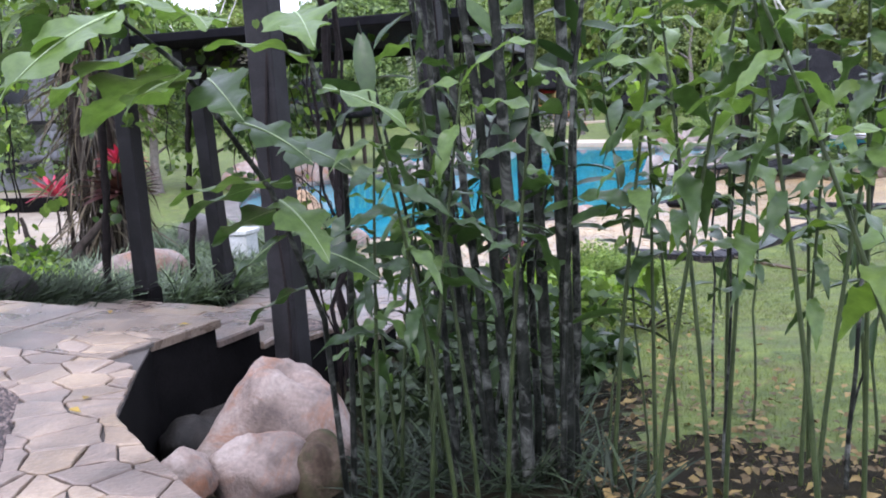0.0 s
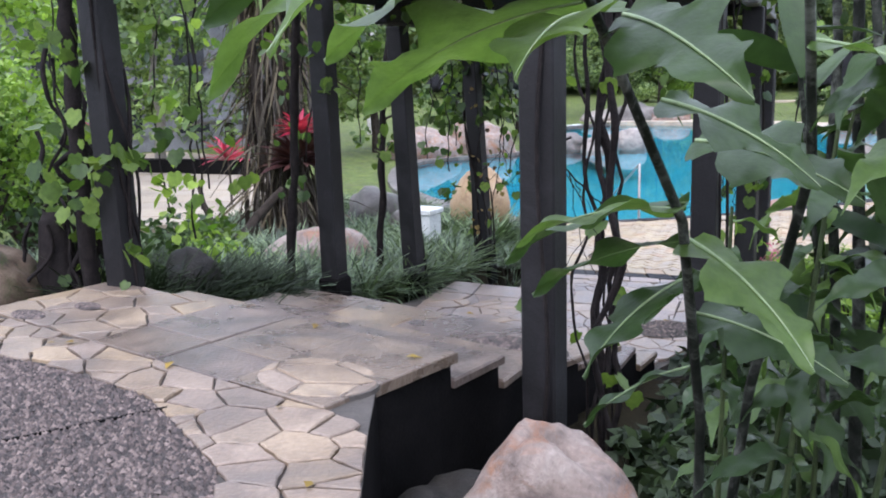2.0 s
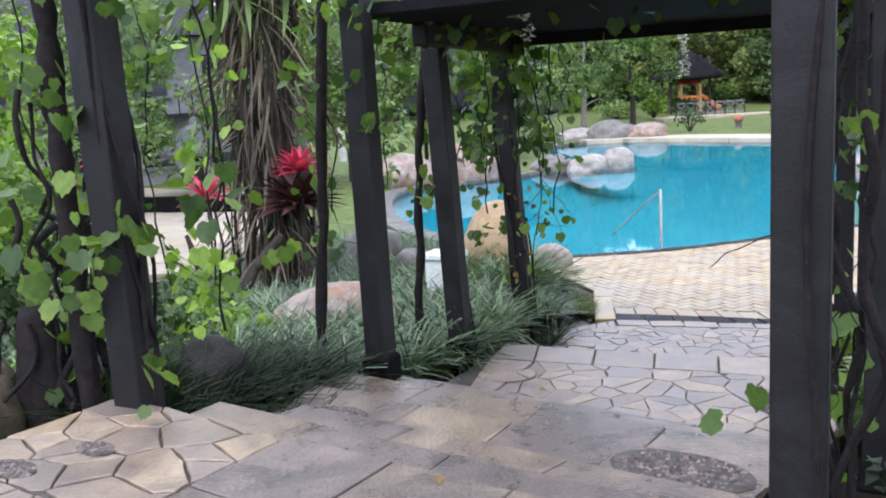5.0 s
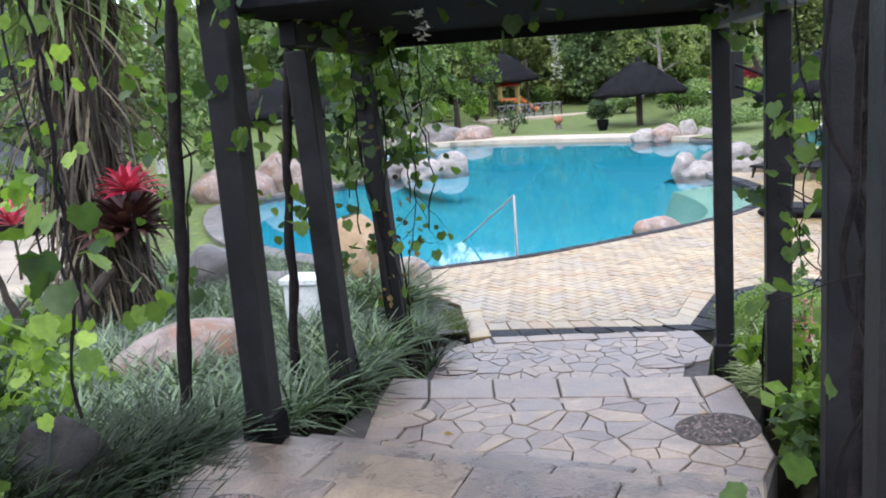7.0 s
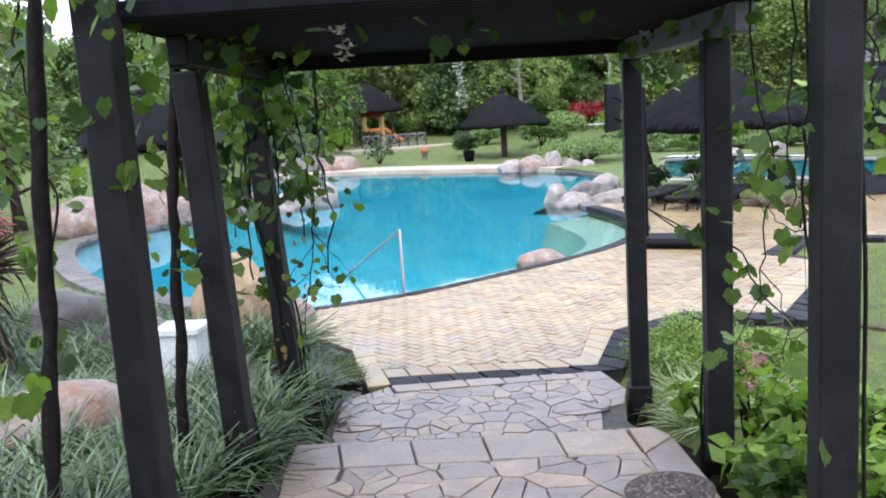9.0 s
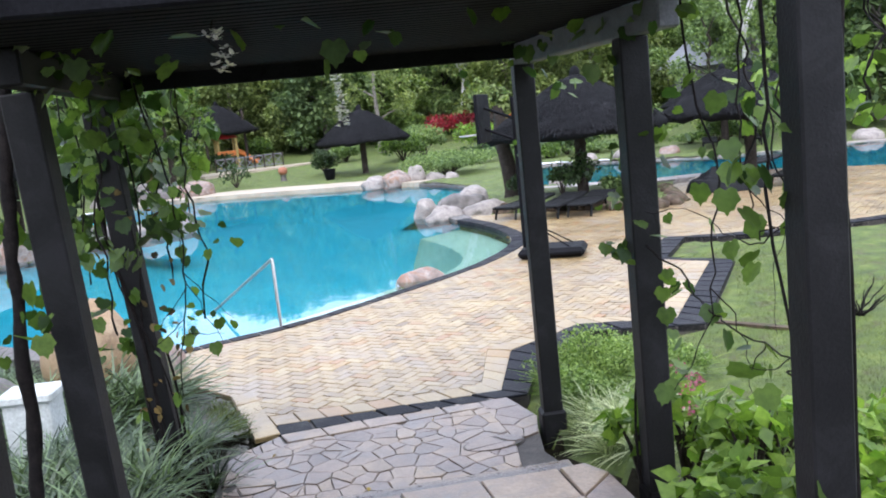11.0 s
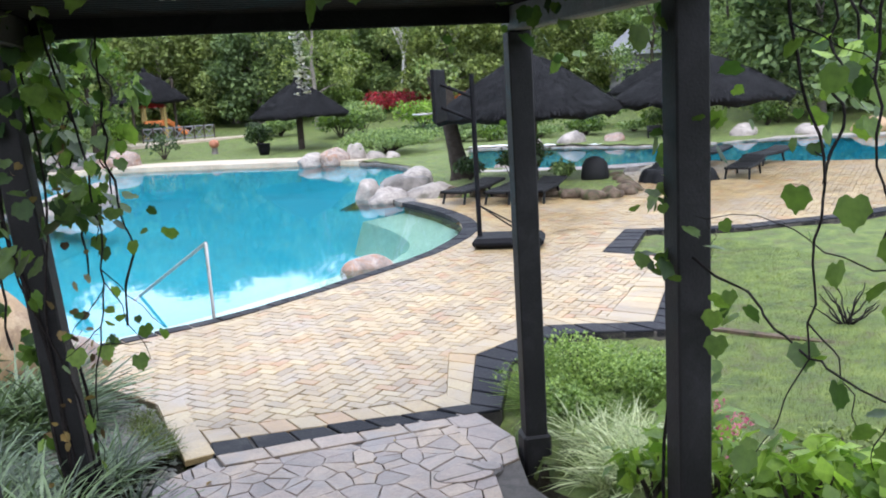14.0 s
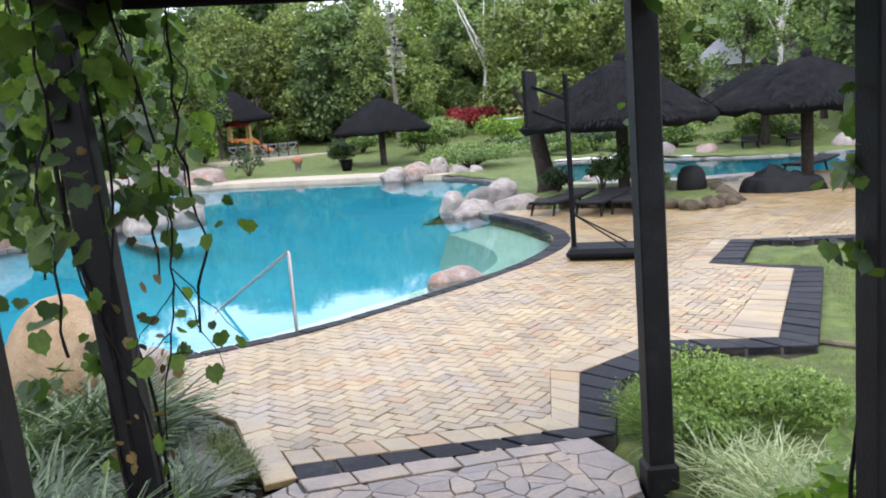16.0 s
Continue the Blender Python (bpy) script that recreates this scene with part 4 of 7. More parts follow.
def build_shores():
    shore = thing("shore_paving", "pale stone strip along the far pool edge", "paving", kind="structure")
    rest = smooth_line([POOL_NEAR[-1]] + POOL_REST + [POOL_NEAR[0]], 3)
    far_end = next(i for i, (x, y) in enumerate(rest) if y > 39 and x < 0.2)
    start = next(i for i, (x, y) in enumerate(rest) if y > 38)
    inner, outer = offset_line(rest, 0.1), offset_line(rest, -2.2)
    lay_strip(shore, outer[start:far_end], inner[start:far_end], DECK_Z + 0.1, 1.3, PALEPATH, 0.012, 0.22)
    rim = thing("stone_rim", "low rough dark stone rim of the pool", "coping", kind="structure")
    outer = offset_line(rest, -0.4)
    lay_strip(rim, outer[far_end - 1:], inner[far_end - 1:], DECK_Z + 0.015, 0.5, GREYROCK, 0.02, 0.14)
    lay_strip(rim, outer[:start + 1], inner[:start + 1], DECK_Z + 0.015, 0.5, GREYROCK, 0.02, 0.14)
    bank = thing("pool_bank", "rough pale stone bank round the further pool", "coping", kind="structure")
    loop = POOL_TWO + POOL_TWO[:1]
    lay_strip(bank, offset_line(loop, -0.9), offset_line(loop, 0.06), DECK_Z - 0.025, 0.8, PALEROCK, 0.02, 0.16)
    side = thing("side_path", "pale paved path beyond the planted bed", "path", kind="structure")
    lay_strip(side, [(-7.4, 17.2), (-7.9, 20), (-8.8, 25), (-11, 30), (-17, 34)], [(-11, 16.5), (-13, 20), (-15.5, 25), (-18, 28.5), (-22, 30)], DECK_Z + 0.07, 1.0, PALEPATH, 0.02, 0.2)


build_shores()


# ---------------------------------------------------------------- pebble insets and pond edge in the paving
def pebble_inset(x, y, a, b, rz, z, label):
    """An oval of small dark pebbles set flush into the paving, with a thin ring of mortar."""
    ob = thing("pebble_inset", label, "pebble inset", pose(x, y, z, 0, 0, rz), "pebble insets", "structure")
    ring = [((a + 0.0) * math.cos(w), b * math.sin(w)) for w in np.linspace(0, 2 * math.pi, 29)[:-1]]
    part("bed", prism_mesh("bed", [(px * 1.08, py * 1.08) for px, py in ring], -0.01, 0.004, MORTAR), None, ob)
    n = 420
    w, r = rng.uniform(0, 2 * np.pi, n), np.sqrt(rng.random(n))
    tv = [(0.5, 0, 0), (0, 0.4, 0), (-0.5, 0, 0), (0, -0.4, 0), (0, 0, 0.3)]
    v, f = scatter_arrays(tv, [(0, 1, 4), (1, 2, 4), (2, 3, 4), (3, 0, 4)], np.stack([a * r * np.cos(w), b * r * np.sin(w), np.full(n, 0.003)], 1), rotations(n, 0, None, np.zeros(n), 0.2), rng.uniform(0.025, 0.05, n))
    part("pebbles", quick_mesh("pebbles", v, f, CHIP, True), None, ob)["kind"] = "stuff"


pebble_inset(-0.13, 8.88, 0.27, 0.24, 20, LAND_Z, "oval of dark pebbles set into the landing")
pebble_inset(-1.24, 6.64, 0.32, 0.19, -28, -0.393, "oval of dark pebbles set into a step")
pebble_inset(-3.08, 7.4, 0.2, 0.15, -28, -0.393, "small oval of dark pebbles set into a step")


pebble_inset(-4.05, 5.86, 0.13, 0.06, -28, -0.002, "small gap of dark pebbles between the flagstones")
pebble_inset(-3.79, 6.06, 0.1, 0.05, -28, -0.002, "small gap of dark pebbles between the flagstones")


def oval_joint(x, y, a, b, rz, z, seed, material=None):
    """Stones cut to fit an oval, with a dark joint round them."""
    ob = thing("oval_stones", "cut stones fitted into an oval in the paving", "paving", pose(x, y, z, 0, 0, rz), "oval stone insets", "structure")
    ring = [(a * math.cos(w), b * math.sin(w)) for w in np.linspace(0, 2 * math.pi, 29)[:-1]]
    part("bed", prism_mesh("bed", [(px * 1.035, py * 1.035) for px, py in ring], -0.02, 0.003, MORTAR), None, ob)
    for poly in crazy_cells(ring, 0.26, 0.018, seed):
        part("stone", slab_mesh("stone", poly, 0.0, 0.009, material or FLAG), None, ob)


oval_joint(-2.0, 4.94, 0.31, 0.22, -28, 0.0, 3)
oval_joint(-2.2, 9.66, 0.24, 0.19, 0, LAND_Z, 5, SHEENFLAG)
oval_joint(0.52, 11.75, 0.27, 0.15, -10, DECK_Z, 7, SHEENFLAG)
oval_joint(-1.56, 12.2, 0.22, 0.15, -10, DECK_Z, 8, SHEENFLAG)

# ---------------------------------------------------------------- pergola
POSTS = [("L", -3.87, 6.65, -0.35, 2.45), ("L", -3.08, 8.84, -0.66, 2.45), ("L", -2.62, 10.23, -0.95, 1.8), ("L", -2.1, 12.25, -1.1, 1.8),
         ("R", -1.02, 5.52, -0.95, 2.45), ("R", 0.0, 7.6, -1.1, 2.45), ("R", 0.61, 9.52, -1.25, 1.8), ("R", 1.17, 11.81, -1.5, 1.8)]


# how far two old posts lean, per metre of height
LEANS = {("L", -2.62): (-0.036, 0.012), ("L", -2.1): (-0.055, 0.02)}


def leaning(x, y, z, dx, dy):
    """A pose whose upright leans by dx, dy per metre."""
    return Matrix.Translation((x, y, z)) @ Vector((0, 0, 1)).rotation_difference(Vector((dx, dy, 1))).to_matrix().to_4x4()


def build_pergola():
    p = thing("pergola", "dark grey timber pergola stepping down over the stairs", "pergola")
    yaw = math.atan2(-0.33, 0.944)
    for k, (side, x, y, z0, z1) in enumerate(POSTS):
        m = leaning(x, y, z0, *LEANS.get((side, x), (0, 0))) @ pose(0, 0, -z0, 0, 0, math.degrees(yaw))
        bm = bmesh.new()
        box(bm, -0.0875, -0.0875, z0, 0.0875, 0.0875, z1, 0.01)
        me = bpy.data.meshes.new("post")
        bm.to_mesh(me)
        bm.free()
        me.materials.append(POST)
        ob = part("post", me, None, p)
        ob.matrix_basis = m
        foot = part("footing", box_mesh("footing", SIDEWALL if k not in (7,) else POST, -0.112, -0.112, z0 - 0.25, 0.112, 0.112, z0 + 0.2, bevel=0.02), None, ob, "dark footing block")

    def beam(a, b, z0, z1, width, before, after, name="beam", material=POST):
        a, b = Vector(a), Vector(b)
        d = (b - a).normalized()
        a, b = a - d * before, b + d * after
        n = (b - a).length
        me = box_mesh(name, material, 0, -width / 2, z0, n, width / 2, z1, bevel=0.012)
        ob = part(name, me, None, p)
        ob.matrix_basis = Matrix.Translation((a.x, a.y, 0)) @ Matrix.Rotation(math.atan2(d.y, d.x), 4, "Z")
        return ob

    L = [(x, y) for s, x, y, _, _ in POSTS if s == "L"]
    R = [(x, y) for s, x, y, _, _ in POSTS if s == "R"]
    for row in (L, R):
        beam(row[2], row[3], 1.8, 1.98, 0.13, 0.55, 0.16, material=PALEWOOD if row is R else POST)
        beam(row[0], row[1], 2.45, 2.63, 0.13, 0.6, 0.5)
    # cross slats, close together, over each bay
    for row_a, row_b, z, n, over in (((L[2], L[3]), (R[2], R[3]), 1.98, 33, 0.14), ((L[0], L[1]), (R[0], R[1]), 2.63, 12, 0.5)):
        la, lb, ra, rb = Vector(row_a[0]), Vector(row_a[1]), Vector(row_b[0]), Vector(row_b[1])
        for i in range(n):
            s = (-0.65 if n > 20 else -0.28) + (1.73 if n > 20 else 1.36) * i / (n - 1)
            a, b = la.lerp(lb, s), ra.lerp(rb, s)
            beam(a, b, z, z + 0.09, 0.098 if n > 20 else 0.05, over, over, "slat", SLAT)
    # close front board of the lower bay
    beam(L[3], R[3], 1.86, 2.0, 0.05, 0.25, 0.25, "board", SLAT)


build_pergola()


# ---------------------------------------------------------------- huts
def thatched_hut(m, width, eave, apex, label, square=True, poles=1, group="thatched huts", thatch=THATCH, look_of_roof="dark weathered thatch roof"):
    h = thing("thatched_hut", label, "hut", m, group)
    # roof: layered thatch, four-sided with soft corners
    sides, rings = 32, 9
    vs, fs = [], []
    for i in range(rings + 1):
        t = i / rings
        r = width / 2 * (1 - t) ** 0.82 + 0.1
        z = eave + (apex - eave) * t
        for k in range(sides):
            w = 2 * math.pi * k / sides
            sq = 1.0 / max(abs(math.cos(w)), abs(math.sin(w))) ** (0.4 if square else 0)
            j = 1 + 0.025 * random.uniform(-1, 1)
            vs.append((r * sq * math.cos(w) * j, r * sq * math.sin(w) * j, z + (random.uniform(-0.08, 0.04) if i == 0 else random.uniform(-0.03, 0.03))))
    low = len(vs)
    for k in range(sides):
        x, y, z = vs[k]
        vs.append((x * 0.93, y * 0.93, z - 0.16 + random.uniform(-0.05, 0.05)))
    for k in range(sides):
        vs.append((vs[k][0] * 0.1, vs[k][1] * 0.1, apex - 0.6))
    for i in range(rings):
        for k in range(sides):
            j = (k + 1) % sides
            fs.append((i * sides + k, i * sides + j, (i + 1) * sides + j, (i + 1) * sides + k))
    for k in range(sides):
        j = (k + 1) % sides
        fs += [(low + k, low + j, j, k), (low + sides + k, low + sides + j, low + j, low + k)]
    part("roof", quick_mesh("roof", vs, fs, thatch, False), None, h, look_of_roof)
    # loose straw ends over the slopes
    n = 3400
    t, w = rng.uniform(0, 0.95, n) ** 1.3, rng.uniform(0, 2 * np.pi, n)
    sq = 1.0 / np.maximum(np.abs(np.cos(w)), np.abs(np.sin(w))) ** (0.4 if square else 0)
    r = (width / 2 * (1 - t) ** 0.82 + 0.12) * sq
    z = eave + (apex - eave) * t + 0.02
    pl = np.stack([r * np.cos(w), r * np.sin(w), z], 1)
    slope = -math.atan2(apex - eave, width / 2)
    v, f = scatter_arrays([(-0.09, 0, 0), (0.09, 0, 0), (0.06, 1, 0.01), (-0.06, 1, 0.01)], [(0, 1, 2, 3)], pl, rotations(n, 0, w - np.pi / 2, np.full(n, slope) + rng.normal(0, 0.08, n), 0.15), rng.uniform(0.1, 0.22, n))
    part("straw", quick_mesh("straw", v, f, thatch), None, h)["kind"] = "stuff"
    part("finial", lathe_mesh("finial", thatch, [(0.14, apex - 0.1), (0.16, apex + 0.1), (0.09, apex + 0.22), (0.0, apex + 0.26)], 10), None, h, "thatch cap")
    spots = [(0, 0)] if poles == 1 else [(a, b) for a in (-0.28, 0.28) for b in (-0.28, 0.28)]
    for a, b in spots:
        part("pole", tubes_mesh("pole", BARK, [([(a * width, b * width, -0.2), (a * width, b * width, apex - 0.5)], [0.17 if poles == 1 else 0.09] * 2)], 10), None, h, "dark round timber pole")
    return h


thatched_hut(pose(12.4, 48.9, gz(12.4, 48.9), 0, 0, 10), 4.3, 1.75, 3.35, "dark thatched shade hut on the lawn by the pool")
thatched_hut(pose(11.5, 26.9, -1.4, 0, 0, 25), 4.6, 1.95, 3.5, "large dark thatched shade hut above sun loungers")
thatched_hut(pose(16.5, 25.35, DECK_Z, 0, 0, 20), 4.7, 2.05, 3.3, "dark thatched shade hut beside the second pool")
thatched_hut(pose(7.8, 64, gz(7.8, 64), 0, 0, 5), 4.6, 2.3, 4.1, "thatched playground shelter at the edge of the lawn", poles=4)
thatched_hut(pose(-5.0, 39, gz(-5, 39), 0, 0, 15), 5.4, 2.2, 4.0, "dark thatched hut behind the vine-covered posts", poles=4)


thatched_hut(pose(25.3, 36.2, gz(25.3, 36.2), 0, 0, 12), 4.6, 2.0, 3.4, "dark thatched shade hut across the second pool")
thatched_hut(pose(-13.4, 31, gz(-13.4, 31), 0, 0, 0), 2.3, 1.55, 2.4, "small grey thatched sunshade beyond the low wall", False, thatch=WALLGREY, look_of_roof="faded grey thatch roof")
solo("garden_wall", box_mesh("garden_wall", SIDEWALL, -2.7, -0.15, -0.2, 2.7, 0.15, 0.42, bevel=0.03), "low dark wall beyond the pale path", "wall", pose(-12.4, 26.0, DECK_Z + 0.07, 0, 0, -14), kind="structure")


# ---------------------------------------------------------------- boulders
def boulder(x, y, z, size, material, seed, label, rz=0, group="boulders by the pool", rough=0.22, detail=4, flat=0.35, peak=0.0):
    me = rock_mesh("boulder", material, size, seed, rough, detail, flat, peak)
    return solo("boulder", me, label, "boulder", pose(x, y, z, 0, 0, rz), group)


boulder(-0.98, 4.72, -0.72, (0.44, 0.36, 0.53), GRANITE, 1, "pinkish granite boulder stained with rust beside the steps", 30, "boulders beside the path", 0.3, peak=0.42)
boulder(-0.95, 4.02, -0.5, (0.23, 0.18, 0.21), GRANITE, 2, "small rusty pink boulder at the path edge", 10, "boulders beside the path")
boulder(-0.68, 4.08, -0.55, (0.16, 0.14, 0.22), MOSSROCK, 3, "small dark brown stone at the path edge", 70, "boulders beside the path")
boulder(-1.24, 3.82, -0.42, (0.14, 0.12, 0.16), GRANITE, 4, "small pink stone at the path edge", 20, "boulders beside the path")
boulder(-1.42, 4.8, -0.75, (0.3, 0.26, 0.3), DARKROCK, 5, "dark rock below the path", 0, "boulders beside the path", 0.3)
boulder(-2.56, 15.7, -1.25, (0.5, 0.5, 0.68), OCHRE, 6, "large rounded ochre boulder at the pool edge", 0, rough=0.08, flat=0.9)
boulder(-1.75, 16.75, -1.5, (0.34, 0.3, 0.36), GRANITE, 7, "small brown boulder at the pool edge", 40, rough=0.1)
boulder(-3.9, 16.4, -1.55, (0.5, 0.45, 0.42), GREYROCK, 8, "grey boulder at the pool edge", 10)
boulder(-4.9, 17.6, -1.5, (0.55, 0.5, 0.62), GREYROCK, 9, "tall grey-brown boulder at the pool edge", 60)
boulder(-4.05, 11.5, -1.0, (0.68, 0.5, 0.46), GRANITE, 10, "broad pink boulder among grass tufts", 15, "boulders in the bed", 0.1)
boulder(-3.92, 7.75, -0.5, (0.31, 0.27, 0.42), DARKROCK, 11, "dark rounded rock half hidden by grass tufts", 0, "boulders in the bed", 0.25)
boulder(-5.3, 6.6, -0.25, (0.7, 0.5, 0.5), MOSSROCK, 12, "dark brown rock beside the gravel path", 20, "boulders in the bed")
boulder(0.7, 33.8, -1.6, (0.62, 0.5, 0.7), PALEROCK, 13, "pale boulder on the rocky spit in the pool", 20)
boulder(-0.3, 33.6, -1.6, (0.9, 0.7, 0.55), PALEROCK, 14, "pale boulder on the rocky spit in the pool", 80)
boulder(-1.6, 34.2, -1.6, (0.9, 0.7, 0.5), GREYROCK, 15, "grey rock on the spit in the pool", 50)
boulder(-4.6, 32.2, -1.6, (1.2, 0.8, 1.1), GRANITE, 16, "brown boulder at the pool edge", 0)
boulder(-6.4, 31.0, -1.6, (1.3, 1.0, 0.9), GRANITE, 17, "brown boulder at the pool edge", 40)
boulder(9.7, 40.3, -1.5, (0.6, 0.45, 0.42), PALEROCK, 18, "pale boulder at the far pool edge", 0)
boulder(10.7, 39.9, -1.5, (0.75, 0.55, 0.55), GRANITE, 19, "pinkish boulder at the far pool edge", 10)
boulder(11.5, 39.7, -1.5, (0.42, 0.35, 0.65), PALEROCK, 20, "upright pale boulder at the far pool edge", 10)
boulder(12.1, 39.2, -1.5, (0.5, 0.4, 0.36), PALEROCK, 21, "pale boulder at the far pool edge", 10)
boulder(12.7, 38.8, -1.5, (0.36, 0.3, 0.3), PALEROCK, 22, "pale boulder at the far pool edge", 50)
boulder(7.15, 27.3, -1.6, (0.62, 0.38, 0.35), PALEROCK, 23, "flat pale boulder at the pool edge", 15)
boulder(7.1, 28.4, -1.6, (0.45, 0.4, 0.5), PALEROCK, 24, "pale boulder at the pool edge", 15)
boulder(8.5, 28.9, -1.6, (0.75, 0.5, 0.5), GREYROCK, 25, "grey boulder at the pool edge", 15)
boulder(9.5, 30.2, -1.6, (0.8, 0.55, 0.5), PALEROCK, 26, "pale boulder at the pool edge", 70)
boulder(8.4, 27.2, -1.6, (0.7, 0.35, 0.35), PALEROCK, 27, "low pale stone edging a planted bed", 0)
boulder(3.25, 19.85, -1.75, (0.5, 0.3, 0.36), GRANITE, 28, "low pink rock standing in the shallow water", 0, rough=0.12)
boulder(1.8, 49.2, -1.5, (1.4, 1.0, 0.9), GREYROCK, 29, "grey boulder at the far pool edge", 0)
boulder(3.4, 48.4, -1.5, (0.9, 0.7, 0.7), GRANITE, 30, "brown boulder at the far pool edge", 0)
boulder(-0.2, 49.4, -1.5, (1.2, 0.8, 0.6), PALEROCK, 31, "pale boulder at the far pool edge", 30)


# ---------------------------------------------------------------- handrail, hoop stand, loungers, pots
def handrail():
    h = thing("handrail", "stainless steel handrail standing in the shallow end", "handrail", pose(0.14, 17.97, 0))
    part("upright", tubes_mesh("upright", STEEL, [([(0, 0, -1.75), (0, 0, -0.46), (-0.004, 0.018, -0.445)], 0.024)], 10), None, h)
    part("slope", tubes_mesh("slope", STEEL, [([(0.002, -0.01, -0.438), (-0.28, 1.23, -0.985), (-0.62, 2.72, -1.65)], 0.024)], 10), None, h)


handrail()


def hoop_stand():
    h = thing("basketball_hoop", "black portable basketball stand on a weighted base", "basketball hoop", pose(5.35, 19.6, DECK_Z, 0, 0, -38))
    bm = box(bmesh.new(), -0.1, -0.42, 0.02, 1.15, 0.42, 0.2, 0.07)
    part("base", bm, BLACKPL, h, "black moulded plastic base")
    part("pole", tubes_mesh("pole", BLACKPL, [([(0, 0, 0.1), (0, 0, 3.05)], 0.045)], 10), None, h)
    for dy in (-0.3, 0.3):
        part("brace", tubes_mesh("brace", BLACKPL, [([(0, 0, 0.75), (0.95, dy, 0.15)], 0.014)], 8), None, h)
    for z in (2.55, 2.95):
        part("arm", tubes_mesh("arm", BLACKPL, [([(0.0, 0, z - 0.3), (-0.57, 0, z - 0.05)], 0.03)], 8), None, h)
    board = part("backboard", box_mesh("backboard", BLACKPL, -0.62, -0.6, 2.25, -0.56, 0.6, 3.15, bevel=0.01), None, h, "black backboard")
    ring = [(-0.85 + 0.22 * math.cos(a), 0.22 * math.sin(a), 2.4) for a in np.linspace(0, 2 * math.pi, 20)]
    part("rim", tubes_mesh("rim", STEEL, [(ring, 0.012)], 6), None, board, "pale metal rim")


hoop_stand()


def lounger_parts(m, label):
    l = thing("sun_lounger", label, "sun lounger", m, "sun loungers")
    part("bed", box_mesh("bed", WICKER, -0.33, -0.7, 0.26, 0.33, 0.65, 0.33, bevel=0.02), None, l)
    b = part("backrest", box_mesh("backrest", WICKER, -0.33, 0, -0.03, 0.33, 0.75, 0.04, bevel=0.02), None, l)
    b.matrix_basis = pose(0, 0.62, 0.3, 7)
    for x in (-0.29, 0.29):
        part("side_rail", tubes_mesh("side_rail", WICKER, [([(x, -0.75, 0.3), (x, 0.2, 0.31), (x, 0.65, 0.33)], 0.035)], 8), None, l)
        for y in (-0.55, 0.55):
            part("leg", tubes_mesh("leg", WICKER, [([(x, y, 0.3), (x * 1.05, y + (0.12 if y > 0 else -0.12), 0.0)], [0.035, 0.028])], 8), None, l)
    return l


first = lounger_parts(pose(8.9, 24.2, DECK_Z, 0, 0, -55), "black woven sun lounger on the deck")
for x, y, a in ((9.5, 23.7, -52), (8.3, 25.1, -62), (15.5, 22.9, -60), (18.2, 24.6, -75), (17.4, 26.3, -75), (23.9, 35.6, -40), (25.4, 34.6, -40)):
    copy_thing(first, pose(x, y, DECK_Z if y < 30 else gz(x, y), 0, 0, a))


def pot(m, r, hgt, material, label, name="flower_pot", group=""):
    p = thing(name, label, "pot", m, group)
    part("body", lathe_mesh("body", material, [(0, 0), (r * 0.7, 0), (r * 0.95, hgt * 0.55), (r, hgt * 0.92), (r * 1.08, hgt * 0.94), (r * 1.08, hgt), (r * 0.92, hgt), (r * 0.9, hgt * 0.85), (0, hgt * 0.84)], 18), None, p)
    return p


pot(pose(9.95, 47.3, gz(9.95, 47.3)), 0.3, 0.55, BLACKPL, "black plant pot on the far pool edge")
solo("basket", lathe_mesh("basket", WICKER, [(0.0, -0.05), (0.36, -0.05), (0.38, 0.1), (0.34, 0.4), (0.24, 0.56), (0.1, 0.62), (0.0, 0.63)], 18), "black woven basket with a domed lid on grass", "basket", pose(12.3, 25.1, gz(12.3, 25.1)))
pot(pose(11.9, 27.8, DECK_Z + 0.35), 0.55, 0.5, DARKROCK, "wide dark green glazed bowl")
u = thing("urn", "round terracotta lamp on a short pedestal", "urn", pose(8.5, 51.0, gz(8.5, 51.0)) @ Matrix.Scale(0.66, 4))
part("pedestal", lathe_mesh("pedestal", GREYROCK, [(0.32, 0), (0.26, 0.1), (0.24, 0.45), (0.3, 0.5), (0, 0.5)], 12), None, u)
part("globe", lathe_mesh("globe", TERRA, [(0.0, 0.48), (0.3, 0.58), (0.4, 0.82), (0.32, 1.05), (0.12, 1.14), (0.0, 1.16)], 16), None, u, "terracotta globe")


def cable_box():
    b = thing("cable_box", "pale grey painted service box among the grass", "service box", pose(-3.1, 13.3, gz(-3.1, 13.3), 0, 0, -20))
    part("body", box_mesh("body", WHITEBOX, -0.2, -0.16, -0.1, 0.2, 0.16, 0.78, bevel=0.01), None, b)
    part("lid", box_mesh("lid", WHITEBOX, -0.235, -0.195, 0.78, 0.235, 0.195, 0.86, bevel=0.015), None, b)


cable_box()

# ---------------------------------------------------------------- planting
def tuft_arrays(places, blades, length, spread=0.9, thin=1.0):
    """Grass tufts: arching blades round each place."""
    n = len(places)
    pl = np.repeat(np.asarray(places), blades, 0) + np.concatenate([rng.normal(0, 0.035, (n * blades, 2)), np.zeros((n * blades, 1))], 1)
    k = len(pl)
    return scatter_arrays([(a * thin, b, c) for a, b, c in BLADE_V], BLADE_F, pl, rotations(k, 0, None, np.clip(rng.normal(spread, 0.3, k), 0.3, 1.5), 0.4), rng.uniform(0.6, 1.15, k) * length)


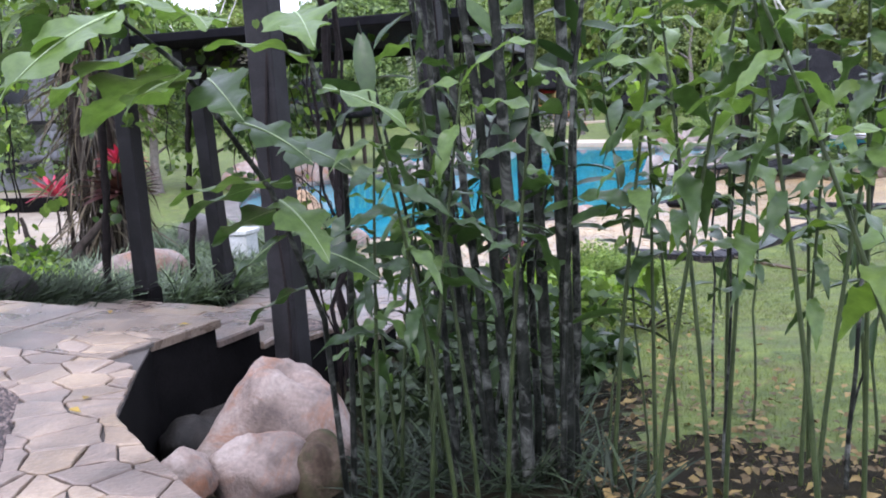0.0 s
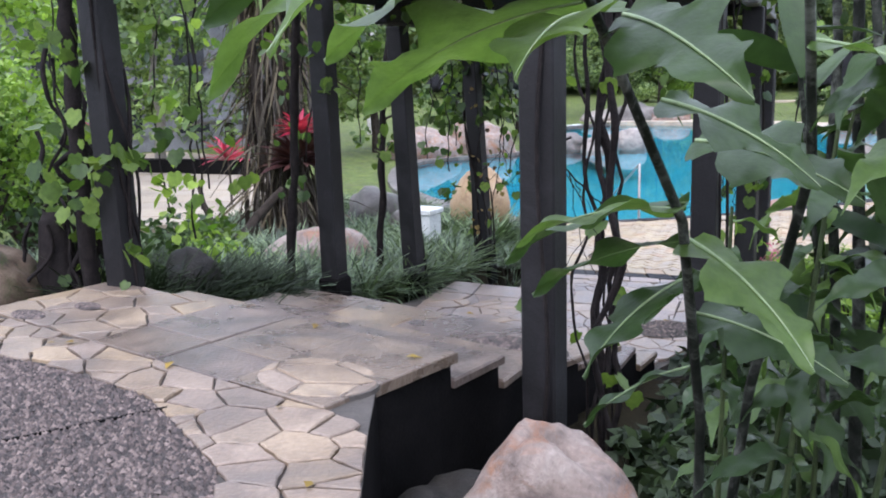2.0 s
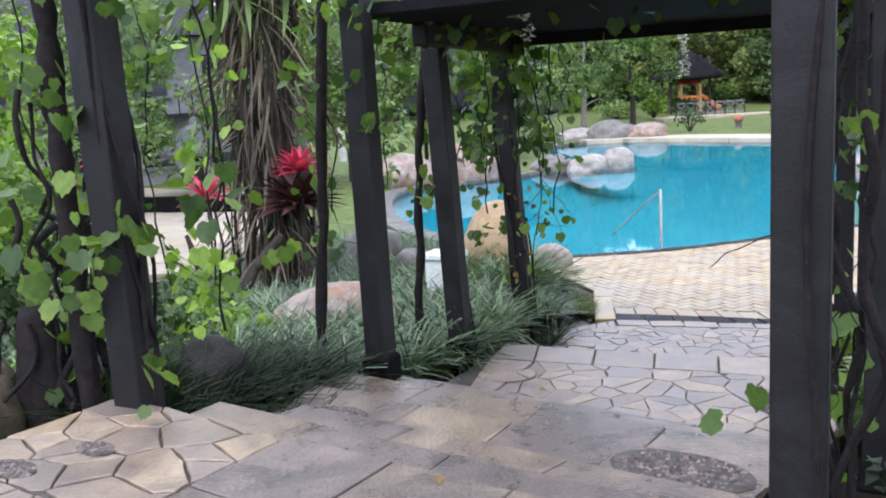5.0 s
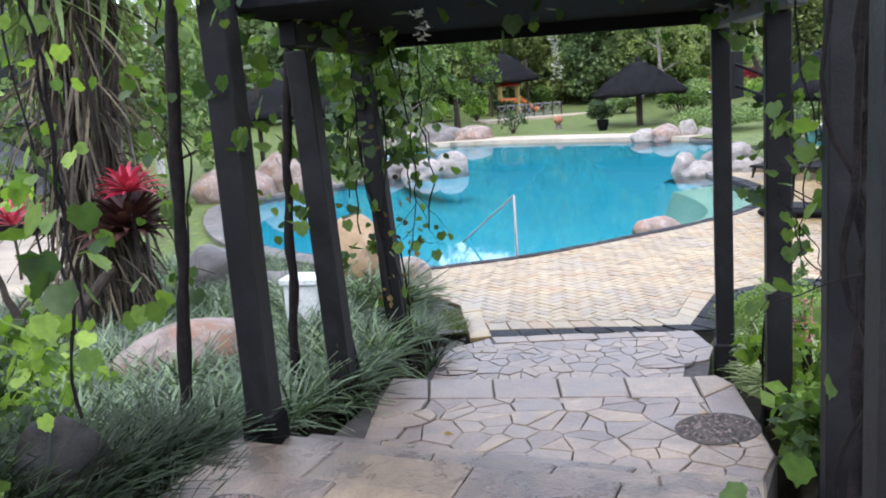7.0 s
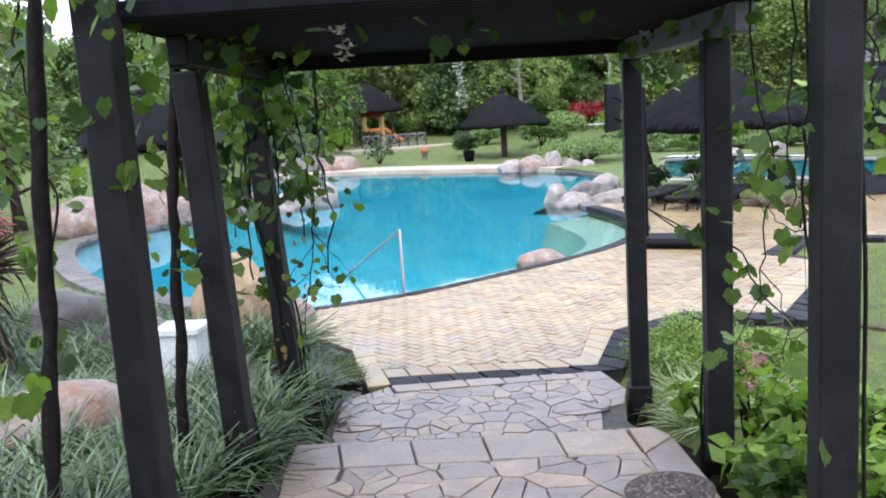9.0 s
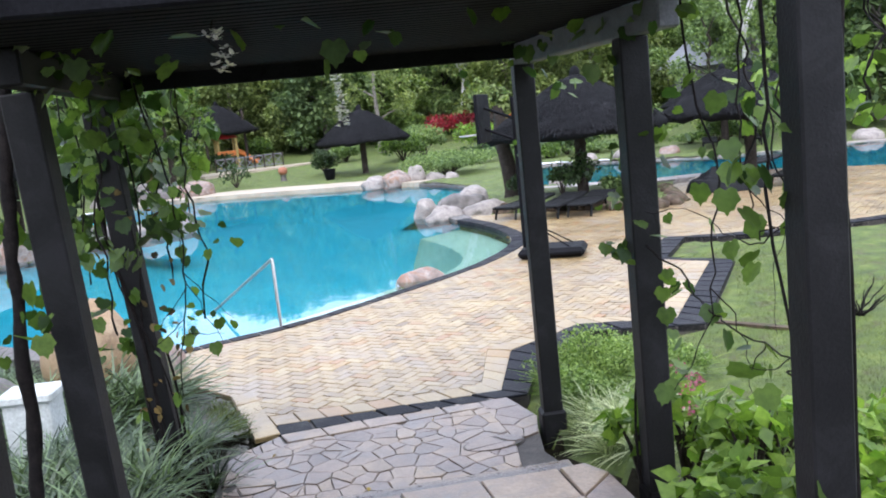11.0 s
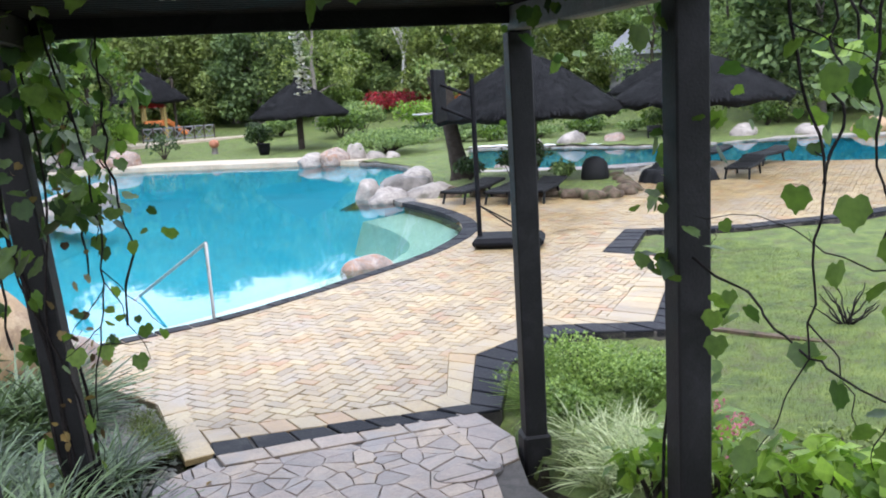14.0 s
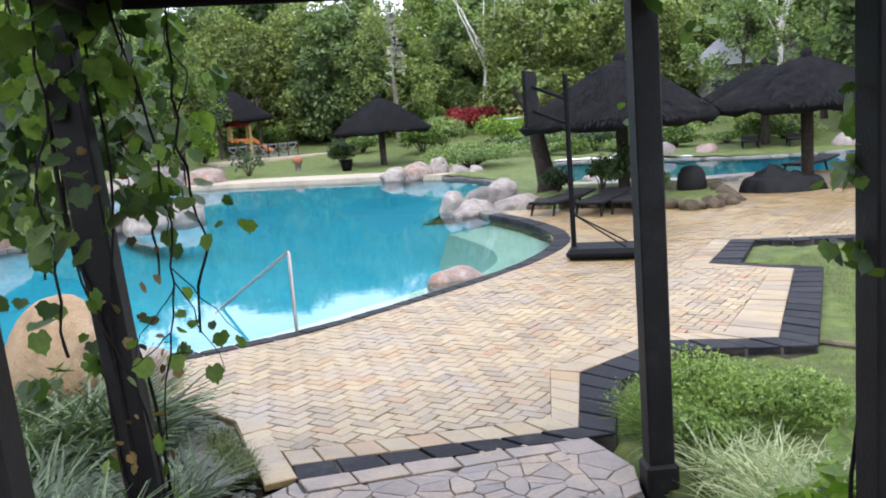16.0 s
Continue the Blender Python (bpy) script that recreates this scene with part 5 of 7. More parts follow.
def grass_bed(name, poly, count, blades, length, material, label, avoid=None, zoff=0.0, thin=1.0):
    xs, ys = [p[0] for p in poly], [p[1] for p in poly]
    x, y = rng.uniform(min(xs), max(xs), count * 4), rng.uniform(min(ys), max(ys), count * 4)
    ok = pips(poly, x, y)
    if avoid is not None:
        ok &= ~pips(avoid, x, y)
    x, y = x[ok][:count], y[ok][:count]
    v, f = tuft_arrays(np.stack([x, y, ground_z(x, y) + zoff - 0.01], 1), blades, length, 0.9, thin)
    solo(name, quick_mesh(name, v, f, material, True), label, "grass", kind="stuff")


BED_L = [(-4.2, 6.9), (-3.6, 7.1), (-3.3, 7.4), (-3.5, 8.0), (-3.55, 8.7), (-2.9, 9.25), (-2.55, 9.4), (-2.35, 10.5), (-2.25, 11.3), (-2.2, 12.0), (-2.45, 12.6), (-2.6, 13.4), (-2.7, 14.6), (-2.3, 15.2), (-2.0, 16.2), (-4.5, 15.5), (-6.5, 14.5), (-7.5, 10.5), (-6.5, 7.5)]
BED_SHADE = [(-4.2, 6.9), (-3.6, 7.1), (-3.2, 7.4), (-3.45, 8.0), (-3.5, 8.6), (-4.6, 8.8), (-5.0, 7.4)]
grass_bed("grass_tufts", BED_L, 430, 62, 0.55, GRASS_BED, "blue-green strappy grass tufts in the bed", avoid=BED_SHADE, thin=1.1)
# this corner's shadow is put into the tufts' colour
grass_bed("shade_tufts", BED_SHADE, 170, 46, 0.5, LEAF_SHADED, "strappy green tufts with the bed's shade darkened into their colour", thin=0.8)
grass_bed("tall_tufts", [(-3.5, 14.5), (-2.2, 14.4), (-2.0, 15.2), (-3.3, 15.4)], 60, 50, 0.78, GRASS_BED, "tall strappy tufts in front of the ochre boulder", thin=1.0)
grass_bed("far_bed_tufts", [(-7.2, 14.0), (-4.6, 15.0), (-3.0, 16.2), (-4.4, 19.6), (-7.0, 19.8), (-8.0, 16.5)], 420, 40, 0.5, GRASS_BED, "dark green strappy grass tufts round the roots", thin=0.8)
grass_bed("bed_edge_tufts", [(-2.0, 12.2), (-1.75, 12.5), (-1.7, 13.0), (-2.2, 13.1), (-2.3, 12.4)], 16, 36, 0.42, GRASS_BED, "green strappy tufts at the corner of the steps")
grass_bed("bed_rim", [(-1.42, 12.95), (-1.32, 13.2), (-1.3, 14.8), (-1.45, 14.9), (-1.45, 13.3)], 110, 22, 0.15, GRASS_LAWN, "short grass along the rim of the pebble bed")
grass_bed("pale_grass_tufts", [(1.2, 10.4), (1.8, 10.2), (2.0, 11.6), (1.45, 11.75), (1.25, 11.2)], 38, 42, 0.38, GRASS_PALE, "pale variegated grass at the foot of the post", thin=0.75)
# coloured as if the canes above shaded it
grass_bed("pit_grass", [(-0.5, 3.9), (0.9, 3.4), (1.0, 5.5), (-0.2, 6.6), (-0.6, 5.8)], 60, 20, 0.34, LEAF_SHADED, "fine grass below the canes, shade painted into its green")

grass_bed("bush_shoots", [(1.65, 12.1), (2.3, 11.85), (3.0, 12.1), (2.9, 12.8), (2.3, 13.1), (1.8, 12.9)], 90, 40, 0.4, LEAF_FINE, "fine upright feathery shoots in the bush at the lawn edge", thin=0.5)


def lawn_blades():
    n = 210000
    x, y = rng.uniform(0.2, 9, n), rng.uniform(1.5, 17.5, n)
    ok = ~pips(DECK_POLY, x, y) & (x > 1.0 + 0.05 * (y - 2)) & ~pips(offset_line(EDGE, -0.4) + [(24, 30), (-1, 30)], x, y) & ~((x < 2.7) & (y < 4.5) & (rng.random(n) < 0.85))
    x, y = x[ok], y[ok]
    k = len(x)
    v, f = scatter_arrays([(-0.05, 0, 0), (0.05, 0, 0), (0.0, 1, 0)], [(0, 1, 2)], np.stack([x, y, ground_z(x, y) + 0.005], 1), rotations(k, 0, None, rng.normal(1.0, 0.35, k), 0.5), rng.uniform(0.02, 0.05, k))
    solo("lawn_grass", quick_mesh("lawn_grass", v, f, GRASS_LAWN), "short mown grass blades of the lawn", "grass", kind="stuff")


lawn_blades()


def crown_arrays(centres, radii, per, size, flat=0.8, shell=0.55):
    """Leaves of a crown: clumps round centres, thick at their outside."""
    pls = []
    for c, r in zip(centres, radii):
        d = rng.normal(0, 1, (per, 3))
        d /= np.linalg.norm(d, axis=1, keepdims=True)
        k = r * (shell + (1 - shell) * rng.random(per) ** 0.5)[:, None]
        pls.append(np.asarray(c) + d * k * np.array([1, 1, flat]))
    pl = np.concatenate(pls)
    n = len(pl)
    return scatter_arrays(LEAF_V, LEAF_F, pl, rotations(n, -0.2, None, None, 0.9), rng.uniform(0.6, 1.3, n) * size)


def tree(m, height, spread, trunk_r, leaf_mat, bark, label, clumps=26, per=190, leaf=0.34, base=0.3, group="trees round the lawn", seed=1, category="tree"):
    r = random.Random(seed)
    t = thing("tree", label, category, m, group)
    tubes, centres, radii = [], [], []
    top = height * 0.82
    trunk = [(r.uniform(-0.15, 0.15) * i * 0.3, r.uniform(-0.15, 0.15) * i * 0.3, -0.3 + top * i / 5) for i in range(6)]
    tubes.append((trunk, [trunk_r * (1.25 - 0.2 * i) if i else trunk_r * 1.5 for i in range(6)]))
    for i in range(clumps):
        k = base + (1 - base) * (i + r.random()) / clumps
        reach = spread * math.sqrt(max(0.08, 1 - ((k - base) / (1 - base) * 1.5 - 0.55) ** 2)) * r.uniform(0.35, 1.0)
        a = i * 2.4 + r.uniform(-0.4, 0.4)
        c = (reach * math.cos(a), reach * math.sin(a), height * k * r.uniform(0.93, 1.05))
        centres.append(c)
        radii.append(spread * r.uniform(0.14, 0.42))
        if i % 6 == 0:
            z0 = min(top * 0.9, c[2] * 0.75)
            tubes.append(([(0, 0, z0), (c[0] * 0.5, c[1] * 0.5, (z0 + c[2]) / 2 + 0.1), c], [trunk_r * 0.4, trunk_r * 0.25, trunk_r * 0.08]))
    part("trunk", tubes_mesh("trunk", bark, tubes[:1], 9), None, t)
    for limb in tubes[1:]:
        part("limb", tubes_mesh("limb", bark, [limb], 6), None, t)
    v, f = crown_arrays(centres, radii, per, leaf)
    part("crown", quick_mesh("crown", v, f, leaf_mat), None, t, "uneven leafy crown")
    return t


LEAF_FOREST = foliage("forest_leaf", (0.04, 0.07, 0.032), (0.18, 0.25, 0.11), 0.7)
LEAF_LIME = foliage("lime_leaf", (0.06, 0.1, 0.025), (0.2, 0.28, 0.08), 0.55, 0.35)


def build_forest():
    kinds = [tree(pose(4, 76, 0), 10.0, 3.4, 0.22, LEAF_TREE, BARK, "tall dense dark green tree behind the lawn", 44, 420, 0.42, 0.05, seed=3),
             tree(pose(12, 80, 0), 11.0, 4.2, 0.26, LEAF_FOREST, GREYBARK, "tall spreading green tree behind the lawn", 46, 420, 0.45, 0.12, seed=4),
             tree(pose(20, 72, 0), 9.0, 4.0, 0.2, LEAF_OLIVE, GREYBARK, "feathery olive-green tree behind the lawn", 44, 460, 0.32, 0.05, seed=5),
             tree(pose(28, 70, 0), 10.0, 3.6, 0.24, LEAF_LIME, BARK, "leafy green tree behind the second pool", 44, 420, 0.4, 0.03, seed=6)]
    for k, (x, y) in zip(kinds, ((2, 78), (10, 84), (15, 70), (34, 66))):
        k.matrix_basis = pose(x, y, gz(x, y), 0, 0, 30)
    r = random.Random(5)
    for ring, (radius, n, lo, hi) in enumerate(((64, 26, 20, 145), (74, 26, 18, 150), (50, 5, 18, 40), (88, 24, 25, 125))):
        for i in range(n):
            a = radians(lo + (hi - lo) * (i + r.uniform(0.2, 0.8)) / n)
            d = radius + r.uniform(-4, 5)
            x, y = -1 + d * math.cos(a), 8 + d * math.sin(a)
            k = r.choice(kinds)
            s = r.uniform(0.72, 1.0) if ring == 0 else r.uniform(0.88, 1.06) + (0.22 if ring == 3 else 0)
            c = copy_thing(k, pose(x, y, gz(x, y), 0, 0, r.uniform(0, 360)))
            c.scale = (s * 1.1, s * 1.1, s * r.uniform(0.98, 1.08))


build_forest()

# ---------------------------------------------------------------- vines on the pergola
def leaf_mesh(name, places, size, material, template=(VINE_V, VINE_F), droop=-0.9, spread=0.5, heading=None):
    places = np.asarray(places)
    n = len(places)
    v, f = scatter_arrays(template[0], template[1], places, rotations(n, 0, heading, rng.normal(droop, spread, n), 0.5), rng.uniform(0.55, 1.25, n) * size)
    return quick_mesh(name, v, f, material, True)


def wander(a, b, n, sway, r):
    """A wavering line from a to b."""
    a, b = Vector(a), Vector(b)
    out, off = [], Vector((0, 0, 0))
    for i in range(n + 1):
        t = i / n
        off = off * 0.7 + Vector((r.uniform(-1, 1), r.uniform(-1, 1), r.uniform(-0.4, 0.4))) * sway
        out.append(tuple(a.lerp(b, t) + off * min(1, 4 * t * (1 - t) + 0.1)))
    return smooth_line(out, 2)


def post_vine(x, y, z0, z1, leaves, stems, seed, label, spread=0.22, leaf=0.12, low=0.0, thick=0.022):
    """A vine climbing one post: twisting woody stems and a cloud of lobed leaves."""
    r = random.Random(seed)
    vine = thing("climbing_vine", label, "vine", leaning(x, y, z0, *LEANS.get(("L", x), (0, 0))), "vines on the pergola")
    h = z1 - z0
    for k in range(stems):
        a0, turn = r.uniform(0, 6.28), r.uniform(-1.2, 1.2)
        pts = []
        for i in range(16):
            t = i / 15
            a = a0 + turn * t * 3 + 0.5 * math.sin(7 * t + k)
            rad = 0.118 + 0.03 * math.sin(5 * t + k * 2)
            pts.append((rad * math.cos(a), rad * math.sin(a), -0.1 + h * t))
        part("stem", tubes_mesh("stem", VINEWOOD, [(pts, [thick * r.uniform(0.6, 1.2)] * 16)], 6), None, vine)
    n = leaves
    a, t = rng.uniform(0, 2 * np.pi, n), rng.beta(1.6, 1.0, n) * (1 - low) + low
    rad = 0.14 + np.abs(rng.normal(0, spread, n))
    pl = np.stack([rad * np.cos(a), rad * np.sin(a), h * t], 1)
    k = max(3, n // 6)
    pl = pl[rng.integers(0, k, n)] + rng.normal(0, 0.07, (n, 3))
    part("leaves", leaf_mesh("leaves", pl, leaf, LEAF_VINE), None, vine, "bright green lobed leaves")["kind"] = "stuff"
    return vine


post_vine(-2.1, 12.25, -1.1, 1.95, 190, 7, 1, "vine of woody stems wrapped round a leaning post", 0.16, 0.135, 0.12, 0.012)
def dry_leaves(x, y, z0, z1, n):
    a = rng.uniform(0, 2 * np.pi, n)
    pl = np.stack([x + 0.17 * np.cos(a), y + 0.17 * np.sin(a), rng.uniform(z0, z1, n)], 1) + rng.normal(0, 0.03, (n, 3))
    solo("dry_vine_leaves", leaf_mesh("dry_vine_leaves", pl, 0.06, LITTER), "dry brown leaves caught in the vine", "leaves", kind="stuff")


dry_leaves(-2.1, 12.25, -1.0, 1.5, 60)
post_vine(-2.62, 10.23, -0.95, 1.9, 40, 1, 2, "thin vine on a dark post", 0.15, 0.1, 0.5)
post_vine(-3.08, 8.84, -0.66, 2.4, 50, 1, 3, "thin vine on a dark post", 0.18, 0.11, 0.5)
post_vine(-3.87, 6.65, -0.3, 2.4, 110, 3, 4, "leafy vine hanging beside a post", 0.2, 0.11, 0.2, 0.014)
post_vine(-1.02, 5.52, -0.9, 2.4, 5, 1, 5, "thin bare vine on a dark post", 0.1, 0.09, 0.6, 0.01)
post_vine(0.0, 7.6, -1.0, 2.4, 40, 2, 6, "thin woody vine on a dark post", 0.12, 0.1, 0.4, 0.012)
post_vine(0.61, 9.52, -1.2, 1.9, 55, 2, 7, "leafy vine on a dark post", 0.1, 0.1, 0.2, 0.01)
post_vine(1.17, 11.81, -1.4, 1.9, 14, 0, 8, "sparse vine on a dark post", 0.12, 0.1, 0.6, 0.01)


def hanging_vine(x, y, z0, z1, lean, leaves, seed, label, leaf=0.12, sway=0.05, thick=0.03, spread=0.14, mat=None):
    rr = random.Random(seed)
    vine = thing("hanging_vine", label, "vine", pose(x, y, z0), "hanging vines")
    pts = wander((0, 0, 0), (lean + rr.uniform(-0.05, 0.05), rr.uniform(-0.05, 0.05), z1 - z0), 14, sway, rr)
    part("stem", tubes_mesh("stem", VINEWOOD, [(pts, [thick * rr.uniform(0.8, 1.25) for _ in pts])], 7), None, vine)
    if leaves:
        knots = np.asarray(pts)[rng.integers(0, len(pts), max(2, leaves // 7))] + rng.normal(0, spread, (max(2, leaves // 7), 3))
        pl = knots[rng.integers(0, len(knots), leaves)] + rng.normal(0, 0.075, (leaves, 3))
        part("leaves", leaf_mesh("leaves", pl, leaf, mat or LEAF_VINE), None, vine, "green lobed leaves")["kind"] = "stuff"
    return vine


hanging_vine(-3.66, 9.24, -0.75, 2.6, 0.34, 24, 1, "thick dark vine trunk hanging straight to the bed", thick=0.042, sway=0.012)
hanging_vine(-3.03, 10.25, -0.95, 2.0, 0.2, 22, 2, "thick twisted vine trunk beside a post", thick=0.035, sway=0.025)
hanging_vine(-4.16, 6.75, -0.25, 2.5, 0, 40, 3, "dark vine trunk climbing beside the first post", thick=0.05, sway=0.02)
for k in range(7):
    hanging_vine(-0.72 + 0.11 * math.sin(3 * k), 6.05 + 0.12 * math.cos(5 * k), -0.9, 2.2 - 0.1 * k, 0.08 * math.sin(k), 2, 4 + k, "dark bare vine stem rising past the steps", thick=(0.025, 0.017, 0.011, 0.018, 0.008, 0.007, 0.012)[k], sway=0.07)
for k in range(9):
    hanging_vine(-4.42 + 0.16 * math.sin(2.3 * k), 7.1 + 0.16 * math.cos(3.1 * k), -0.3, 1.3 + 0.3 * math.sin(k), 0.1 * math.sin(2 * k), 10, 90 + k, "dark tangled vine stem climbing from the bed", thick=(0.022, 0.011, 0.016)[k % 3], sway=0.09)
for k, (x, y, z0, z1, n) in enumerate(((-1.75, 11.9, 0.1, 1.9, 46), (-1.88, 12.5, 0.3, 1.9, 40), (-2.4, 11.4, 0.2, 2.0, 60), (-2.5, 12.6, 0.4, 2.2, 70), (-2.75, 11.9, 0.3, 2.2, 70), (-3.3, 10.8, 0.6, 2.5, 60), (-3.6, 9.8, 0.5, 2.6, 60), (-4.2, 8.6, 0.2, 2.6, 70), (-4.5, 7.8, -0.2, 2.6, 80), (-3.7, 7.7, 0.5, 2.6, 40), (-3.6, 7.2, 0.2, 2.5, 40), (-4.9, 9.4, 0.0, 2.5, 90), (-5.2, 8.3, -0.1, 2.4, 90))):
    hanging_vine(x, y, z0, z1, 0, int(n * 0.95), 20 + k, "thin hanging vine with bright lobed leaves", thick=0.007, sway=0.05, spread=0.13, leaf=0.1, mat=LEAF_BRIGHT if k % 3 == 1 and x < -3 else LEAF_VINE)
for k in range(9):
    u, w = (k % 5) / 4, k // 5
    hanging_vine(-2.75 + 1.15 * u, 12.9 + 0.35 * w + 0.15 * math.sin(5 * k), 0.55 + 0.6 * abs(math.sin(2.3 * k)), 2.05, 0, 32, 70 + k, "leafy vine draping from the pergola corner", thick=0.006, sway=0.06, spread=0.13, leaf=0.14, mat=(LEAF_VINE, LEAF_DARK, LEAF_BRIGHT, LEAF_DARK)[k % 4])
for k, (x, y, z0, z1, n) in enumerate(((0.95, 9.0, 0.9, 2.1, 26), (0.75, 8.4, 0.8, 2.2, 26), (1.5, 9.2, 1.3, 2.2, 70), (1.35, 8.2, 1.35, 2.3, 70), (1.9, 9.6, 1.25, 2.3, 80), (1.75, 8.8, 1.3, 2.3, 80), (2.2, 9.2, 1.2, 2.4, 80), (1.6, 8.0, 1.4, 2.4, 60))):
    hanging_vine(x, y, z0, z1, 0, n // 2, 40 + k, "thin hanging vine with a few yellowing leaves", thick=0.007, sway=0.06, spread=0.1, leaf=0.1, mat=LEAF_VINE if k % 3 else LEAF_BRIGHT)


def bare_branch(points, twigs, leaves, seed, label, thick=0.007, leaf=0.11):
    """A wandering woody branch with side twigs and a few lobed leaves."""
    rr = random.Random(seed)
    a = Vector(points[0])
    b = thing("vine_branch", label, "vine", Matrix.Translation(a), "bare vine branches")
    line = smooth_line([tuple(Vector(p) - a) for p in points], 5)
    line = [(x + rr.uniform(-0.018, 0.018), y + rr.uniform(-0.018, 0.018), z + rr.uniform(-0.018, 0.018)) for x, y, z in line]
    part("stem", tubes_mesh("stem", VINEWOOD, [(line, [thick, thick * 0.5])], 6), None, b)
    ends = list(line)
    for k in range(twigs):
        s = Vector(rr.choice(line))
        e = s + Vector((rr.uniform(-0.35, 0.35), rr.uniform(-0.35, 0.35), rr.uniform(-0.55, 0.1)))
        twig = wander(tuple(s), tuple(e), 6, 0.03, rr)
        part("twig", tubes_mesh("twig", VINEWOOD, [(twig, [thick * 0.5, thick * 0.25])], 5), None, b)
        ends += twig[len(twig) // 2:]
    if leaves:
        pl = np.asarray(ends)[rng.integers(0, len(ends), leaves)] + rng.normal(0, 0.04, (leaves, 3))
        part("leaves", leaf_mesh("leaves", pl, leaf, LEAF_VINE), None, b, "scattered green lobed leaves")["kind"] = "stuff"
    return b


bare_branch([(0.6, 9.5, 0.56), (0.45, 9.0, 0.46), (0.3, 8.6, 0.36), (0.15, 8.2, 0.32), (0.02, 7.7, 0.33)], 3, 14, 1, "bare vine branch strung between two posts")
bare_branch([(0.35, 8.75, 2.2), (0.3, 8.65, 1.6), (0.36, 8.55, 1.1), (0.28, 8.5, 0.7), (0.24, 8.5, 0.35)], 3, 10, 2, "twisted bare vine hanging from the pergola", 0.008)
bare_branch([(0.25, 8.2, 2.3), (0.27, 8.25, 1.6), (0.2, 8.2, 1.1), (0.24, 8.15, 0.75)], 4, 6, 3, "twisted bare vine hanging from the pergola", 0.007)
bare_branch([(0.12, 7.95, 2.3), (0.16, 8.0, 1.5), (0.09, 7.95, 0.9), (0.13, 7.85, 0.2), (0.1, 7.8, -0.4), (0.16, 7.85, -0.9)], 5, 10, 4, "dark vine stem beside the post", 0.01)
bare_branch([(0.1, 7.85, 0.85), (0.3, 8.3, 0.72), (0.5, 8.9, 0.8), (0.6, 9.45, 0.75)], 2, 6, 5, "thin bare tendril strung between two posts", 0.004)
bare_branch([(-0.9, 5.6, 1.0), (-0.95, 5.75, 0.85), (-0.75, 5.95, 0.62), (-0.8, 5.9, 0.35)], 7, 0, 6, "curling bare tendrils round the post", 0.006)
bare_branch([(-2.0, 11.85, 1.9), (-1.86, 11.95, 1.2), (-1.84, 11.9, 0.6), (-1.9, 11.95, 0.1), (-2.0, 12.0, -0.5)], 7, 14, 7, "dark vine stem hanging beside the leaning post", 0.008)


def beam_leaves():
    """Leaves trailing along the edges of the pergola roof."""
    pl = []
    for a, b, z, n in (((-2.75, 9.8), (-2.1, 12.3), 1.95, 90), ((0.5, 9.2), (1.17, 11.9), 1.95, 60), ((-3.9, 6.4), (-3.0, 9.2), 2.5, 160), ((-1.0, 5.4), (0.1, 8.0), 2.5, 60), ((-2.7, 9.6), (0.5, 9.0), 1.93, 26)):
        t = rng.random(n)[:, None]
        pl.append(np.concatenate([np.asarray(a) * (1 - t) + np.asarray(b) * t, np.full((n, 1), z)], 1) + rng.normal(0, 1, (n, 3)) * np.array([0.12, 0.12, 0.09]))
    solo("roof_vine_leaves", leaf_mesh("roof_vine_leaves", np.concatenate(pl), 0.12, LEAF_VINE), "vine leaves trailing over the pergola beams", "vine", kind="stuff")


beam_leaves()


def flower_spray(x, y, z, length, n, seed):
    f = thing("flower_spray", "pale lilac flowers hanging in a loose spray", "flowers", pose(x, y, z), "hanging flower sprays")
    r = random.Random(seed)
    pts = wander((0, 0, 0.05), (0, 0, -length), 8, 0.02, r)
    part("stalk", tubes_mesh("stalk", VINEWOOD, [(pts, 0.004)], 5), None, f)
    petal = [(0, 0, 0), (0.35, 0.5, 0.08), (0, 1, 0.2), (-0.35, 0.5, 0.08)]
    t = rng.random(n)
    c = np.stack([rng.normal(0, 0.024, n), rng.normal(0, 0.024, n), -length * t], 1)
    pl = np.repeat(c, 5, 0)
    head = np.tile(np.arange(5) * 2 * np.pi / 5, n) + np.repeat(rng.uniform(0, 6, n), 5)
    v, fc = scatter_arrays(petal, [(0, 1, 2), (0, 2, 3)], pl, rotations(5 * n, 0, head, rng.normal(0.1, 0.3, 5 * n), 0.2), np.full(5 * n, 0.036))
    part("blossom", quick_mesh("blossom", v, fc, PETAL), None, f, "small pale lilac petals")["kind"] = "stuff"


flower_spray(-1.91, 9.03, 1.92, 0.17, 16, 1)
flower_spray(-0.31, 12.37, 1.93, 0.5, 60, 2)


